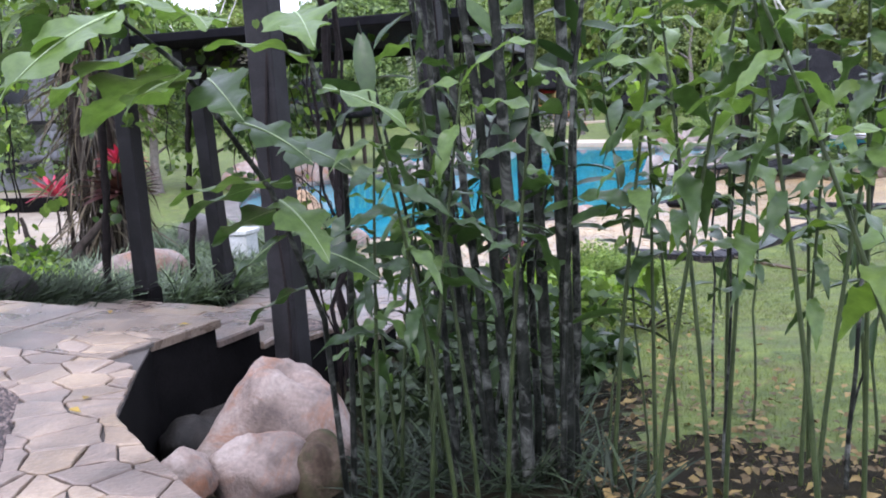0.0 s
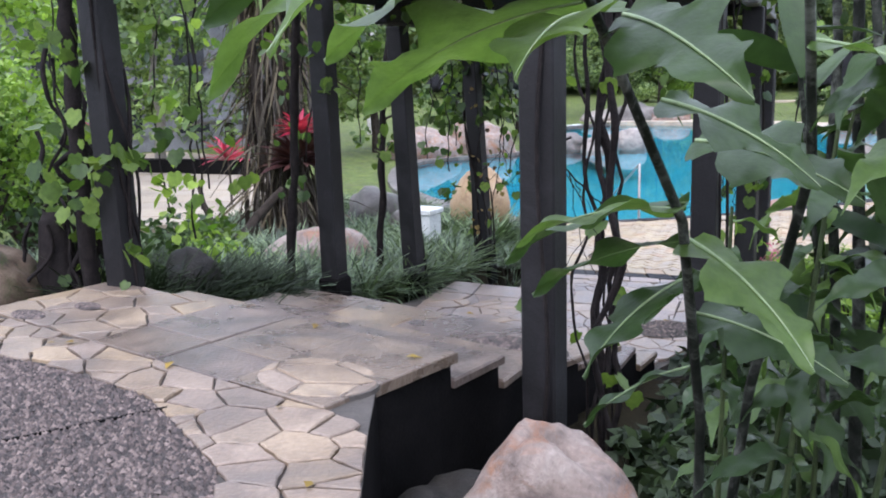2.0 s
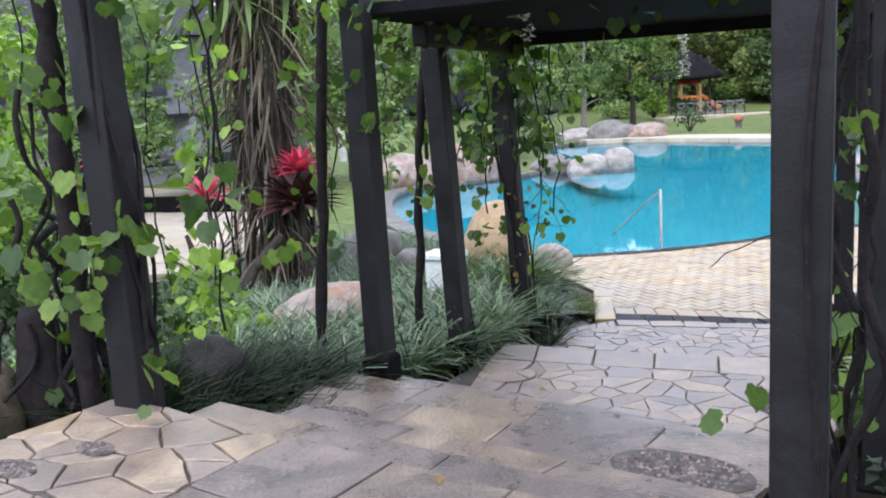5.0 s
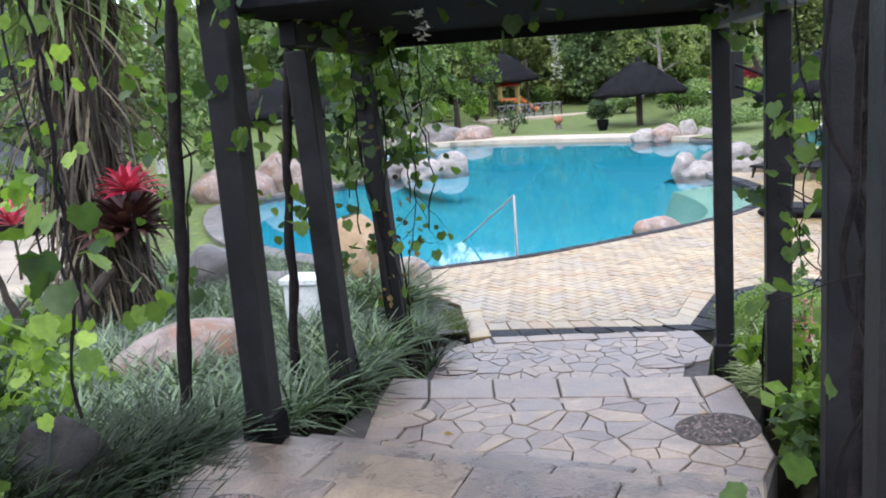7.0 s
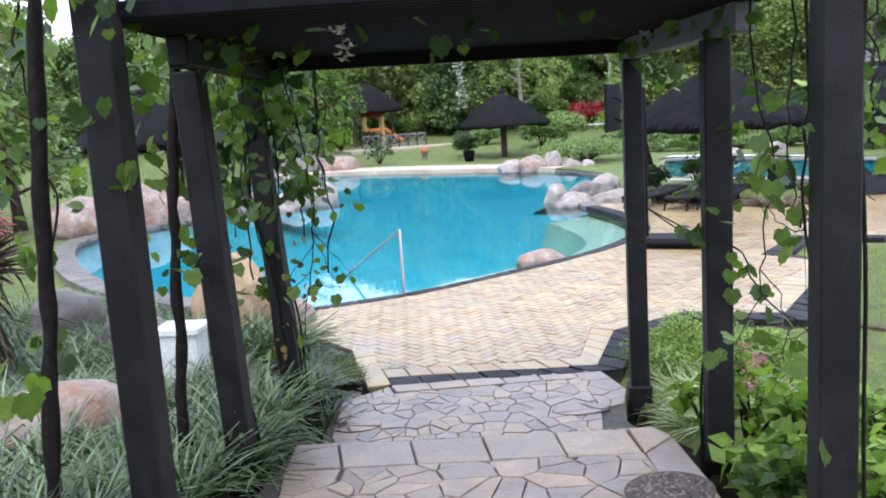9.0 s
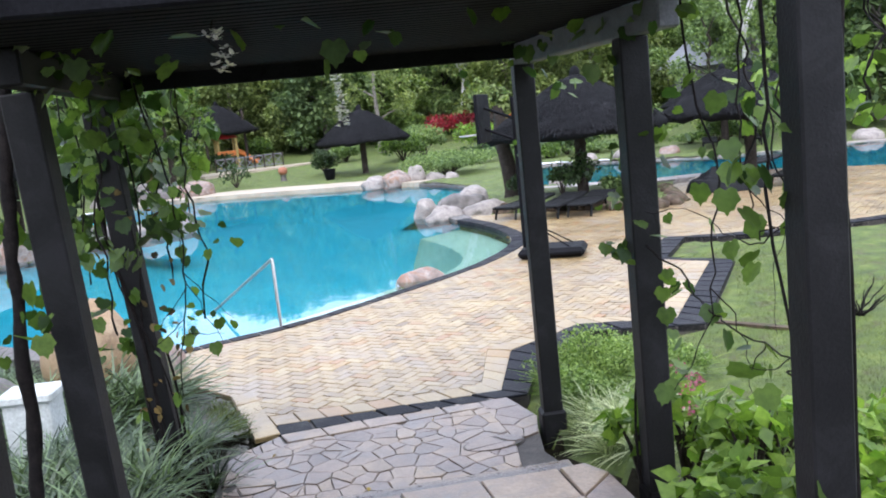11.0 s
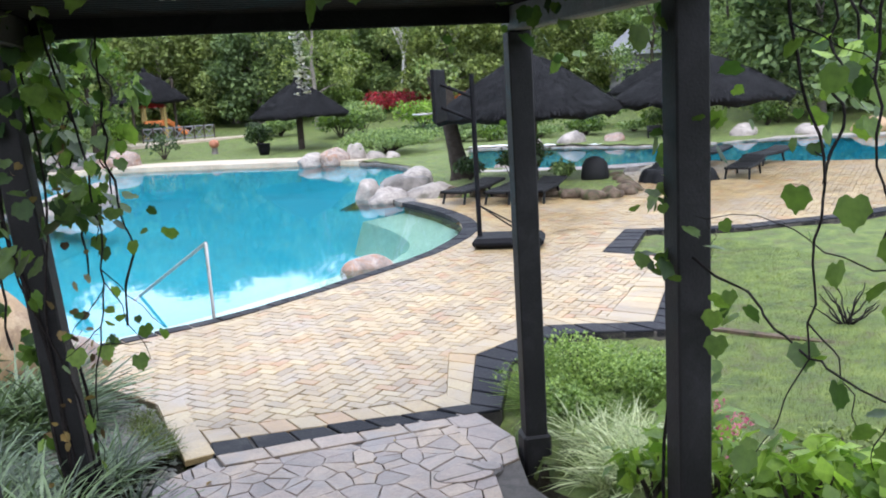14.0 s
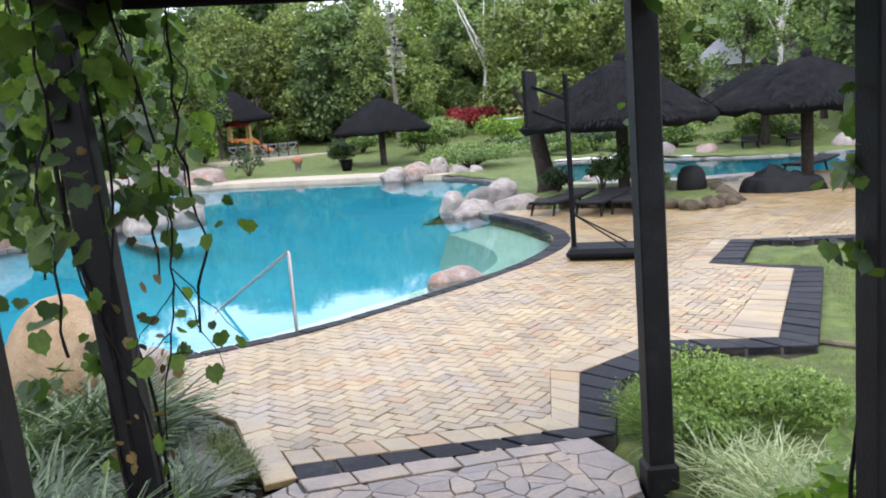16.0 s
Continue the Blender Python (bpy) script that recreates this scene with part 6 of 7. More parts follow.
# ---------------------------------------------------------------- canes and broad leaves beside the path
def cane(x, y, h, r, lean, leaves, material, seed, label, leaf=0.42, zl=0.35):
    """A stout cane with alternate long leaves."""
    rr = random.Random(seed)
    z0 = gz(x, y)
    c = thing("cane_plant", label, "plant", pose(x, y, z0), "canes beside the path")
    pts = [(lean[0] * (i / 8) ** 1.5 + rr.uniform(-0.012, 0.012), lean[1] * (i / 8) ** 1.5 + rr.uniform(-0.012, 0.012), -0.05 + h * i / 8) for i in range(9)]
    part("cane", tubes_mesh("cane", material, [(pts, [r * (1.1 - 0.05 * i) for i in range(9)])], 8), None, c)
    if leaves:
        t = zl + (1 - zl) * (np.arange(leaves) + 0.5) / leaves
        px = np.array([[np.interp(v, np.arange(9) / 8, [p[k] for p in pts]) for k in range(3)] for v in t])
        a = np.arange(leaves) * 2.6 + rr.uniform(0, 6)
        v, f = scatter_arrays(GINGER_V, GINGER_F, px, rotations(leaves, 0, a, rng.normal(0.1, 0.55, leaves), 0.6), rng.uniform(0.5, 1.25, leaves) * leaf)
        part("leaves", quick_mesh("leaves", v, f, LEAF_GINGER, True), None, c, "long glossy green leaves")["kind"] = "stuff"
    return c


CLUMP = [(0.56, 4.1, 0.06, 0.034), (0.49, 4.22, -0.02, 0.03), (0.37, 4.05, -0.13, 0.031), (0.29, 4.12, -0.2, 0.026), (0.2, 4.2, -0.16, 0.023), (0.1, 4.3, -0.14, 0.021), (0.64, 4.3, 0.1, 0.022), (0.44, 4.38, 0.03, 0.02), (0.16, 4.02, -0.3, 0.016), (0.52, 3.98, 0.2, 0.014), (0.0, 4.2, -0.1, 0.018)]
rc = random.Random(21)
for k, (x, y, lx, r) in enumerate(CLUMP):
    cane(x, y, rc.uniform(2.7, 3.3), r, (lx, rc.uniform(-0.1, 0.15)), rc.choice((9, 12)), CANE, 100 + k, "dark blotched cane with glossy leaves", leaf=0.25, zl=0.4)
for k in range(13):
    x, y = rc.uniform(-0.1, 2.3), rc.uniform(3.3, 5.2)
    if x < 0.8:
        y = rc.uniform(3.8, 4.6)
    cane(x, y, rc.uniform(1.3, 2.5), rc.uniform(0.006, 0.011), (rc.uniform(-0.4, 0.4), rc.uniform(-0.35, 0.2)), rc.choice((10, 13)), GREENCANE if k % 3 == 0 else CANE, 200 + k, "slender cane with long green leaves", leaf=0.25, zl=0.45)


def broad_leaf(width=0.24, lobe=0.26, ruffle=0.12):
    """A big wavy lobed leaf with a raised midrib."""
    vs, fs, n = [], [], 28
    for i in range(n + 1):
        s = i / n
        w = width * math.sin(math.pi * min(1, 0.06 + 0.94 * s) ** 0.8) * (1 + lobe * math.sin(s * 19) + ruffle * math.sin(s * 43) + 0.05 * math.sin(s * 97)) + 0.003
        z = 0.3 * s * (1 - s)
        for k in (-1, -0.5, 0, 0.5, 1):
            vs.append((w * k, s, z + 0.06 * abs(k) - 0.045 * k * k * (1 + math.sin(s * 14 + k)) + (0.008 if k == 0 else 0)))
    for i in range(n):
        for k in range(4):
            a = 5 * i + k
            fs.append((a, a + 1, a + 6, a + 5))
    return vs, fs


BROAD_V, BROAD_F = broad_leaf()
WAVY_V, WAVY_F = broad_leaf(0.145, 0.07, 0.05)


def broad_leaf_plant():
    base = (-0.5, 3.75)
    p = thing("broad_leaf_shrub", "tall shrub with big wavy lobed leaves over the path", "shrub", pose(base[0], base[1], gz(*base)))
    z0 = gz(*base)

    def loc(x, y, z):
        return (x - base[0], y - base[1], z - z0)

    stems = [[(-0.5, 3.75, z0), (-0.52, 3.6, 0.4), (-0.62, 3.2, 1.0), (-0.82, 2.9, 1.45), (-0.95, 2.73, 1.6)], [(-0.48, 3.77, z0), (-0.4, 3.6, 0.5), (-0.35, 3.3, 1.1), (-0.45, 3.0, 1.6)]]
    for s in stems:
        part("stem", tubes_mesh("stem", CANE, [([loc(*q) for q in s], [0.015, 0.013, 0.011, 0.009, 0.006][:len(s)])], 8), None, p)
    tips = [((-0.93, 2.72, 1.58), (-1.35, 2.58, 1.29), 0.0), ((-0.95, 2.78, 1.58), (-1.42, 2.74, 1.4), 0.3), ((-0.93, 2.7, 1.6), (-1.2, 2.43, 1.34), -0.3), ((-0.82, 2.92, 1.42), (-1.27, 3.15, 1.24), 0.2), ((-0.8, 2.95, 1.4), (-0.91, 2.6, 1.3), 0.2), ((-0.85, 2.85, 1.5), (-1.3, 3.0, 1.34), -0.2),
            ((-0.75, 2.98, 1.4), (-0.58, 2.68, 1.26), 0.5), ((-0.8, 2.84, 1.58), (-0.62, 2.5, 1.52), -0.3), ((-0.68, 3.05, 1.25), (-0.42, 2.95, 1.1), 0.3), ((-0.62, 3.2, 1.02), (-0.95, 3.05, 0.98), 0.2),
            ((-0.45, 3.0, 1.6), (-0.34, 2.62, 1.46), 0.2), ((-0.42, 3.1, 1.45), (-0.75, 2.95, 1.5), 0.0), ((-0.4, 3.15, 1.35), (-0.1, 3.05, 1.2), 0.1), ((-0.6, 3.25, 0.95), (-0.4, 3.0, 0.75), 0.0), ((-0.86, 2.76, 1.62), (-1.12, 2.98, 1.66), 0.0),
            ((-0.58, 3.45, 1.0), (-1.0, 3.35, 0.88), 0.3), ((-0.57, 3.5, 0.9), (-0.95, 3.55, 0.75), 0.35), ((-0.56, 3.55, 0.8), (-0.82, 3.3, 0.62), 0.3), ((-0.55, 3.5, 0.72), (-0.25, 3.3, 0.62), 0.3), ((-0.54, 3.6, 0.55), (-0.82, 3.5, 0.42), 0.4), ((-0.58, 3.35, 1.15), (-0.3, 3.1, 1.05), 0.4)]
    for a, b, tw in tips:
        va, vb = Vector(loc(*a)), Vector(loc(*b))
        d = vb - va
        n = Vector((0, 0, 1)) - d.normalized() * d.normalized().z
        n.normalize()
        n = Matrix.Rotation(tw, 3, d.normalized()) @ n
        x = d.normalized().cross(n)
        m = Matrix((x, d.normalized(), n)).transposed()
        vs = [va + m @ (Vector(v) * d.length) for v in BROAD_V]
        # mostly lower leaves take the darker green, their shade being in the colour
        leaf = part("leaf", mesh_from("leaf", vs, BROAD_F, LEAF_GINGER if tw > 0.25 else LEAF_BROAD, True), None, p)
        mid = [va + m @ (Vector(BROAD_V[5 * i + 2]) * d.length + Vector((0, 0, 0.002))) for i in range(29)]
        part("midrib", tubes_mesh("midrib", MIDRIB, [(mid, [0.0048 - 0.00015 * i for i in range(29)])], 6), None, leaf, "pale raised midrib")


LEAF_BROAD = foliage("broad_leaf", (0.045, 0.088, 0.028), (0.12, 0.19, 0.06), 0.38, 0.35, 0.4)
MIDRIB = surface("pale_midrib", [(0.22, 0.3, 0.14), (0.3, 0.38, 0.2)], 0.5, 10, 60, 0.1)
broad_leaf_plant()


def lobed_cane(x, y, h, lean, leaves, seed, low=0.42):
    """A slender stem whose big wavy leaves arch over and droop."""
    rr = random.Random(seed)
    c = thing("lobed_leaf_plant", "tall plant with long wavy-edged arching leaves", "plant", pose(x, y, gz(x, y)), "canes beside the path")
    pts = [(lean[0] * (i / 8) ** 1.4, lean[1] * (i / 8) ** 1.4, -0.05 + h * i / 8) for i in range(9)]
    part("cane", tubes_mesh("cane", GREENCANE, [(pts, [0.012 - 0.0009 * i for i in range(9)])], 7), None, c)
    for k in range(leaves):
        t = low + (1 - low) * (k + 0.5) / leaves
        at = Vector([float(np.interp(t, np.arange(9) / 8, [p[j] for p in pts])) for j in range(3)])
        size = rr.uniform(0.15, 0.32)
        m = Matrix.Rotation(k * 2.4 + rr.uniform(-0.5, 0.5), 3, "Z") @ Matrix.Rotation(rr.uniform(-0.7, 0.45), 3, "X") @ Matrix.Rotation(rr.uniform(-0.6, 0.6), 3, "Y")
        bend = rr.uniform(0.15, 0.5)
        vs = [at + m @ (Vector((v[0], v[1], v[2] - bend * v[1] ** 2)) * size) for v in WAVY_V]
        part("leaf", mesh_from("leaf", vs, WAVY_F, rr.choice((LEAF_BROAD, LEAF_GINGER, LEAF_GINGER, LEAF_VINE) if x > 0.5 else (LEAF_GINGER, LEAF_GINGER, LEAF_BROAD)), True), None, c)


for k, (x, y, h, low) in enumerate(((0.95, 3.9, 2.2, 0.5), (1.15, 3.5, 2.0, 0.5), (1.35, 4.1, 2.4, 0.5), (1.6, 3.8, 1.9, 0.45), (1.85, 4.3, 2.3, 0.5), (0.75, 3.9, 2.4, 0.5), (1.0, 3.2, 2.1, 0.6), (1.45, 3.3, 2.2, 0.6), (1.7, 3.4, 2.4, 0.6), (2.1, 3.9, 2.2, 0.5), (1.25, 4.6, 2.5, 0.5), (0.8, 3.3, 2.3, 0.65), (2.3, 4.6, 2.3, 0.5),
                                   (-0.12, 3.7, 2.0, 0.5), (0.0, 3.5, 1.9, 0.5), (-0.28, 4.2, 1.9, 0.5), (0.1, 3.8, 2.2, 0.5), (0.22, 3.6, 2.1, 0.55), (-0.05, 4.4, 1.7, 0.45))):
    lobed_cane(x, y, h, (0.25 * math.sin(3 * k), -0.2 + 0.2 * math.cos(2 * k)), 17 if x > 0.5 else 12, 300 + k, low)
for k, (x, y, h) in enumerate(((-0.42, 3.95, 1.6), (-0.34, 3.6, 1.75), (-0.3, 4.4, 1.4), (-0.1, 4.1, 1.5))):
    lobed_cane(x, y, h, (0.1 * math.sin(2 * k), -0.1), 11, 340 + k, 0.45)
lobed_cane(1.55, 2.5, 2.2, (-0.7, 0.05), 17, 331, 0.5)
lobed_cane(1.3, 2.9, 2.4, (-0.35, -0.1), 17, 332, 0.55)


# ---------------------------------------------------------------- shrubs, bed plants, far planting
def shrub(x, y, w, h, leaf_mat, leaf, label, clumps=10, per=70, seed=0, name="shrub", group="shrubs", z=None, template=None):
    r = random.Random(seed)
    s = thing(name, label, "shrub", pose(x, y, gz(x, y) if z is None else z, 0, 0, r.uniform(0, 360)), group)
    cs, rs, tubes = [], [], []
    for i in range(clumps):
        a, k = i * 2.4, math.sqrt((i + 0.5) / clumps)
        c = (w * 0.36 * k * math.cos(a), w * 0.36 * k * math.sin(a), h * (0.35 + 0.45 * r.random() * (1.15 - 0.5 * k)))
        cs.append(c)
        rs.append(w * r.uniform(0.16, 0.26))
        tubes.append(([(0, 0, -0.05), (c[0] * 0.5, c[1] * 0.5, c[2] * 0.6), c], [0.012 + 0.01 * h, 0.01 + 0.005 * h, 0.004]))
    part("stem", tubes_mesh("stem", BARK, tubes, 5), None, s)["kind"] = "stuff"
    v, f = crown_arrays(cs, rs, per, leaf, h / w if h < w else 1.0)
    v[:, 2] = np.maximum(v[:, 2], 0.01)
    part("leaves", quick_mesh("leaves", v, f, leaf_mat), None, s)["kind"] = "stuff"
    return s


shrub(2.2, 12.6, 1.3, 0.62, LEAF_FINE, 0.04, "fine feathery light green bush at the lawn edge", 22, 260, 1)
shrub(2.75, 12.2, 1.0, 0.46, LEAF_FINE, 0.04, "fine green bush at the lawn edge", 16, 230, 2)
shrub(1.8, 12.15, 0.7, 0.4, LEAF_FINE, 0.045, "low bright green bush beside the edging", 10, 200, 3)
for k, (x, y, h) in enumerate(((0.95, 9.65, 1.0), (1.1, 9.2, 0.8), (0.8, 9.95, 0.75), (1.5, 9.4, 0.6), (1.35, 8.8, 0.6), (1.9, 9.0, 0.5))):
    shrub(x, y, 0.6, h * 1.15, LEAF_BRIGHT, 0.15, "broad-leaved bright green plant at the foot of the post", 9, 12, 10 + k, group="plants by the post")
shrub(1.9, 8.2, 1.6, 0.35, LEAF_OLIVE, 0.06, "low olive ground plants in the lawn", 14, 60, 20)
shrub(2.3, 9.8, 1.2, 0.3, LEAF_OLIVE, 0.06, "low olive ground plants in the lawn", 14, 50, 21)


def lawn_ditch():
    """A worn drain line across the lawn and a bare twiggy bush beside it."""
    a, b = Vector((4.8, 13.51)), Vector((5.61, 11.76))
    n = (b - a).normalized()
    side = Vector((-n.y, n.x)) * 0.05
    q = [tuple(a - n * 0.3 + side), tuple(a - n * 0.3 - side), tuple(b + n * 5 - side), tuple(b + n * 5 + side)]
    solo("lawn_drain", prism_mesh("lawn_drain", q, -1.8, -1.505, MOSSROCK), "narrow worn stone drain across the lawn", "drain", kind="structure")
    r = random.Random(44)
    x, y = (6.03, 12.63)
    t = thing("bare_bush", "small leafless twiggy bush on the lawn", "bush", pose(x, y, gz(x, y)))
    for k in range(16):
        w = k * 2.4
        e = (0.45 * math.cos(w) * r.uniform(0.4, 1), 0.45 * math.sin(w) * r.uniform(0.4, 1), r.uniform(0.2, 0.5))
        part("twig", tubes_mesh("twig", VINEWOOD, [(wander((0, 0, -0.03), e, 6, 0.03, r), [0.014, 0.005])], 5), None, t)


lawn_ditch()


def pink_heads():
    n = 7
    c = np.stack([rng.normal(0.85, 0.08, n), rng.normal(9.55, 0.14, n), rng.uniform(-0.55, -0.25, n)], 1)
    pl = np.repeat(c, 20, 0) + rng.normal(0, 0.022, (n * 20, 3))
    v, f = scatter_arrays(LEAF_V, LEAF_F, pl, rotations(len(pl)), np.full(len(pl), 0.03))
    solo("pink_flowers", quick_mesh("pink_flowers", v, f, PETAL_PINK), "small mauve-pink flower heads above green leaves", "flowers", kind="stuff")


pink_heads()
# dark-leaved planting that also supplies the shadow missing under the vines
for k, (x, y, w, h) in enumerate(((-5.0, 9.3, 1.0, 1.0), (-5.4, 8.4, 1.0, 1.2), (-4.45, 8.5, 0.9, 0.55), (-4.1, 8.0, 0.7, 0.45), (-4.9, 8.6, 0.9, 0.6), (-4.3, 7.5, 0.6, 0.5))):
    shrub(x, y, w, h, LEAF_DARK, 0.11, "low dark leafy plants under the vines, standing in for the shade there", 9, 45, 160 + k, group="undergrowth")
for k, (x, y, w, h) in enumerate(((0.45, 6.2, 0.8, 0.7), (0.6, 7.0, 0.9, 0.7), (1.0, 5.9, 0.7, 0.45), (0.35, 8.3, 0.7, 0.6), (0.75, 7.9, 0.8, 0.7), (1.2, 7.6, 0.9, 0.7), (0.6, 8.9, 0.6, 0.5))):
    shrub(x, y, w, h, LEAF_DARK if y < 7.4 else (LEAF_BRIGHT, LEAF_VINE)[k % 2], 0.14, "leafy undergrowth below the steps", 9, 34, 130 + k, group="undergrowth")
# shrubs added in shade-dark green where the soil below the steps is too lit
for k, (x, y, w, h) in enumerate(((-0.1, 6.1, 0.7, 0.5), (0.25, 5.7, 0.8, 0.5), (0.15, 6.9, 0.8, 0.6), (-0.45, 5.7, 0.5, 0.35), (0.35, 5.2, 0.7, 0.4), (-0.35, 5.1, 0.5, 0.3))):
    shrub(x, y, w, h, LEAF_SHADED, 0.12, "leafy undergrowth added to darken the ground below the steps, shade in its colour", 9, 40, 210 + k, group="undergrowth")
# large bushes beyond the bed
shrub(-6.6, 8.6, 2.2, 2.9, LEAF_BRIGHT, 0.1, "tall light green bush beside the gravel", 30, 170, 30)
shrub(-7.6, 6.8, 2.0, 2.6, LEAF_DARK, 0.16, "dark leafy bush beside the gravel", 22, 120, 31)
shrub(-6.0, 7.2, 0.9, 1.0, LEAF_VINE, 0.16, "young leafy shrub beside the rock", 10, 40, 32)
shrub(-4.9, 10.3, 1.0, 0.7, LEAF_BRIGHT, 0.16, "yellow-green leafy plant among grass tufts", 9, 26, 33)
shrub(-5.6, 11.6, 1.1, 0.9, LEAF_VINE, 0.15, "leafy green plant among grass tufts", 9, 30, 34)
shrub(-4.6, 9.0, 0.8, 0.55, LEAF_BRIGHT, 0.14, "yellow-green leafy plant among grass tufts", 8, 22, 35)
shrub(-4.9, 7.5, 0.6, 0.5, LEAF_BRIGHT, 0.13, "fern-like bright green plant", 8, 24, 36)
shrub(-8.4, 12.5, 2.4, 2.6, LEAF_VINE, 0.15, "leafy green bush beyond the bed", 20, 110, 37)
shrub(-10.5, 15.0, 3.0, 3.4, LEAF_TREE, 0.17, "dense green bush beyond the bed", 24, 130, 38)


def aerial_root_tree():
    t = thing("screw_pine", "thick clump of grey trunks and hanging roots with strappy leaves", "tree", pose(-5.75, 15.0, gz(-5.75, 15.0)))
    r = random.Random(8)
    for k in range(46):
        a = r.uniform(0, 6.28)
        top = (0.3 * math.cos(a), 0.3 * math.sin(a), r.uniform(2.2, 5.4))
        foot = (r.uniform(0.3, 0.85) * math.cos(a), r.uniform(0.3, 0.85) * math.sin(a), -0.1)
        part("root", tubes_mesh("root", GREYBARK if k % 4 == 0 else BARK, [(wander(foot, top, 8, 0.06, r), [r.uniform(0.008, 0.03)] * 9)], 6), None, t)
    for k in range(3):
        a = 2.1 * k
        part("trunk", tubes_mesh("trunk", BARK, [(wander((0.15 * math.cos(a), 0.15 * math.sin(a), -0.1), (0.6 * math.cos(a), 0.6 * math.sin(a), 5.5), 8, 0.08, r), [0.14 - 0.008 * i for i in range(9)])], 8), None, t)
    n = 260
    c = np.array([(0.6 * math.cos(2.1 * k), 0.6 * math.sin(2.1 * k), z) for k in range(3) for z in (4.6, 5.4)])
    pl = c[rng.integers(0, len(c), n)] + rng.normal(0, 0.12, (n, 3))
    v, f = scatter_arrays(*long_leaf(4, 0.045, 0.5, 0.01), pl, rotations(n, 0, None, rng.normal(0.3, 0.5, n), 0.3), rng.uniform(0.7, 1.3, n))
    part("leaves", quick_mesh("leaves", v, f, LEAF_TREE, True), None, t, "long strappy leaves")["kind"] = "stuff"
    n = 650
    a, z = rng.uniform(0, 2 * np.pi, n), rng.uniform(0.7, 5.2, n)
    pl = np.stack([(0.25 + 0.2 * rng.random(n)) * np.cos(a), (0.25 + 0.2 * rng.random(n)) * np.sin(a), z], 1)
    v, f = scatter_arrays(*long_leaf(4, 0.017, 0.5, 0.006), pl, rotations(n, 0, a - np.pi / 2 + rng.normal(0, 0.4, n), rng.normal(-0.75, 0.45, n), 0.5), rng.uniform(0.5, 1.2, n))
    part("dead_fronds", quick_mesh("dead_fronds", v, f, DEADFROND, True), None, t, "dry grey-brown hanging fronds")["kind"] = "stuff"


DEADFROND = foliage("dry_frond", (0.03, 0.024, 0.02), (0.16, 0.13, 0.1), 0.8, 0.12)
aerial_root_tree()


LEAF_WINE = foliage("wine_leaf", (0.03, 0.01, 0.014), (0.1, 0.04, 0.04), 0.5, 0.15)


def rosette(x, y, z, n, length, material, label, up=0.7, width=0.1, name="bromeliad", group="bromeliads"):
    low = gz(x, y)
    b = thing(name, label, "plant", pose(x, y, low), group)
    z -= low
    part("stalk", tubes_mesh("stalk", BARK, [([(0, 0, -0.05), (0.02, 0.01, z * 0.5), (0, 0, z)], 0.03)], 6), None, b)
    v, f = scatter_arrays(*long_leaf(5, width, 0.35, 0.03), np.tile([0.0, 0.0, z], (n, 1)), rotations(n, 0, np.arange(n) * 2.4, np.linspace(1.35, up - 0.5, n), 0.2), rng.uniform(0.8, 1.15, n) * length)
    part("leaves", quick_mesh("leaves", v, f, material, True), None, b)["kind"] = "stuff"


rosette(-5.1, 14.1, 0.5, 46, 0.4, LEAF_RED, "bright pink-red bromeliad rosette on the roots")
rosette(-5.2, 14.3, 0.0, 80, 0.64, LEAF_WINE, "dark red bromeliad at the foot of the roots")
rosette(-8.6, 19.5, -0.4, 24, 0.6, LEAF_RED, "red flowering plant beyond the pale path")
rosette(-9.6, 16.0, 0.2, 24, 0.6, LEAF_RED, "red flowering plant beyond the pale path")


def leaning_log():
    lg = thing("fallen_branch", "dark forked branch leaning in the bed", "branch", pose(-6.0, 12.6, gz(-6.0, 12.6)))
    r = random.Random(3)
    part("limb", tubes_mesh("limb", BARK, [(wander((0, 0, -0.1), (0.8, 0.9, 0.95), 8, 0.05, r), [0.11 - 0.007 * i for i in range(9)])], 8), None, lg)
    part("fork", tubes_mesh("fork", BARK, [(wander((0.1, 0.1, 0.05), (-0.25, 0.3, 1.1), 8, 0.05, r), [0.075 - 0.006 * i for i in range(9)])], 8), None, lg)
    st = thing("tree_stump", "dark broken stump wrapped in dry roots", "stump", pose(-4.55, 6.95, gz(-4.55, 6.95)))
    prof = [(0.24, -0.1), (0.19, 0.15), (0.13, 0.45), (0.1, 0.7), (0.06, 0.78), (0, 0.74)]
    part("trunk", lathe_mesh("trunk", VINEWOOD, prof, 9), None, st)
    for k in range(7):
        a = k * 0.9
        part("root", tubes_mesh("root", VINEWOOD, [(wander((0.3 * math.cos(a), 0.3 * math.sin(a), -0.05), (0.17 * math.cos(a + 0.4), 0.13 * math.sin(a + 0.4), 0.7), 7, 0.05, r), 0.014)], 6), None, st)


leaning_log()


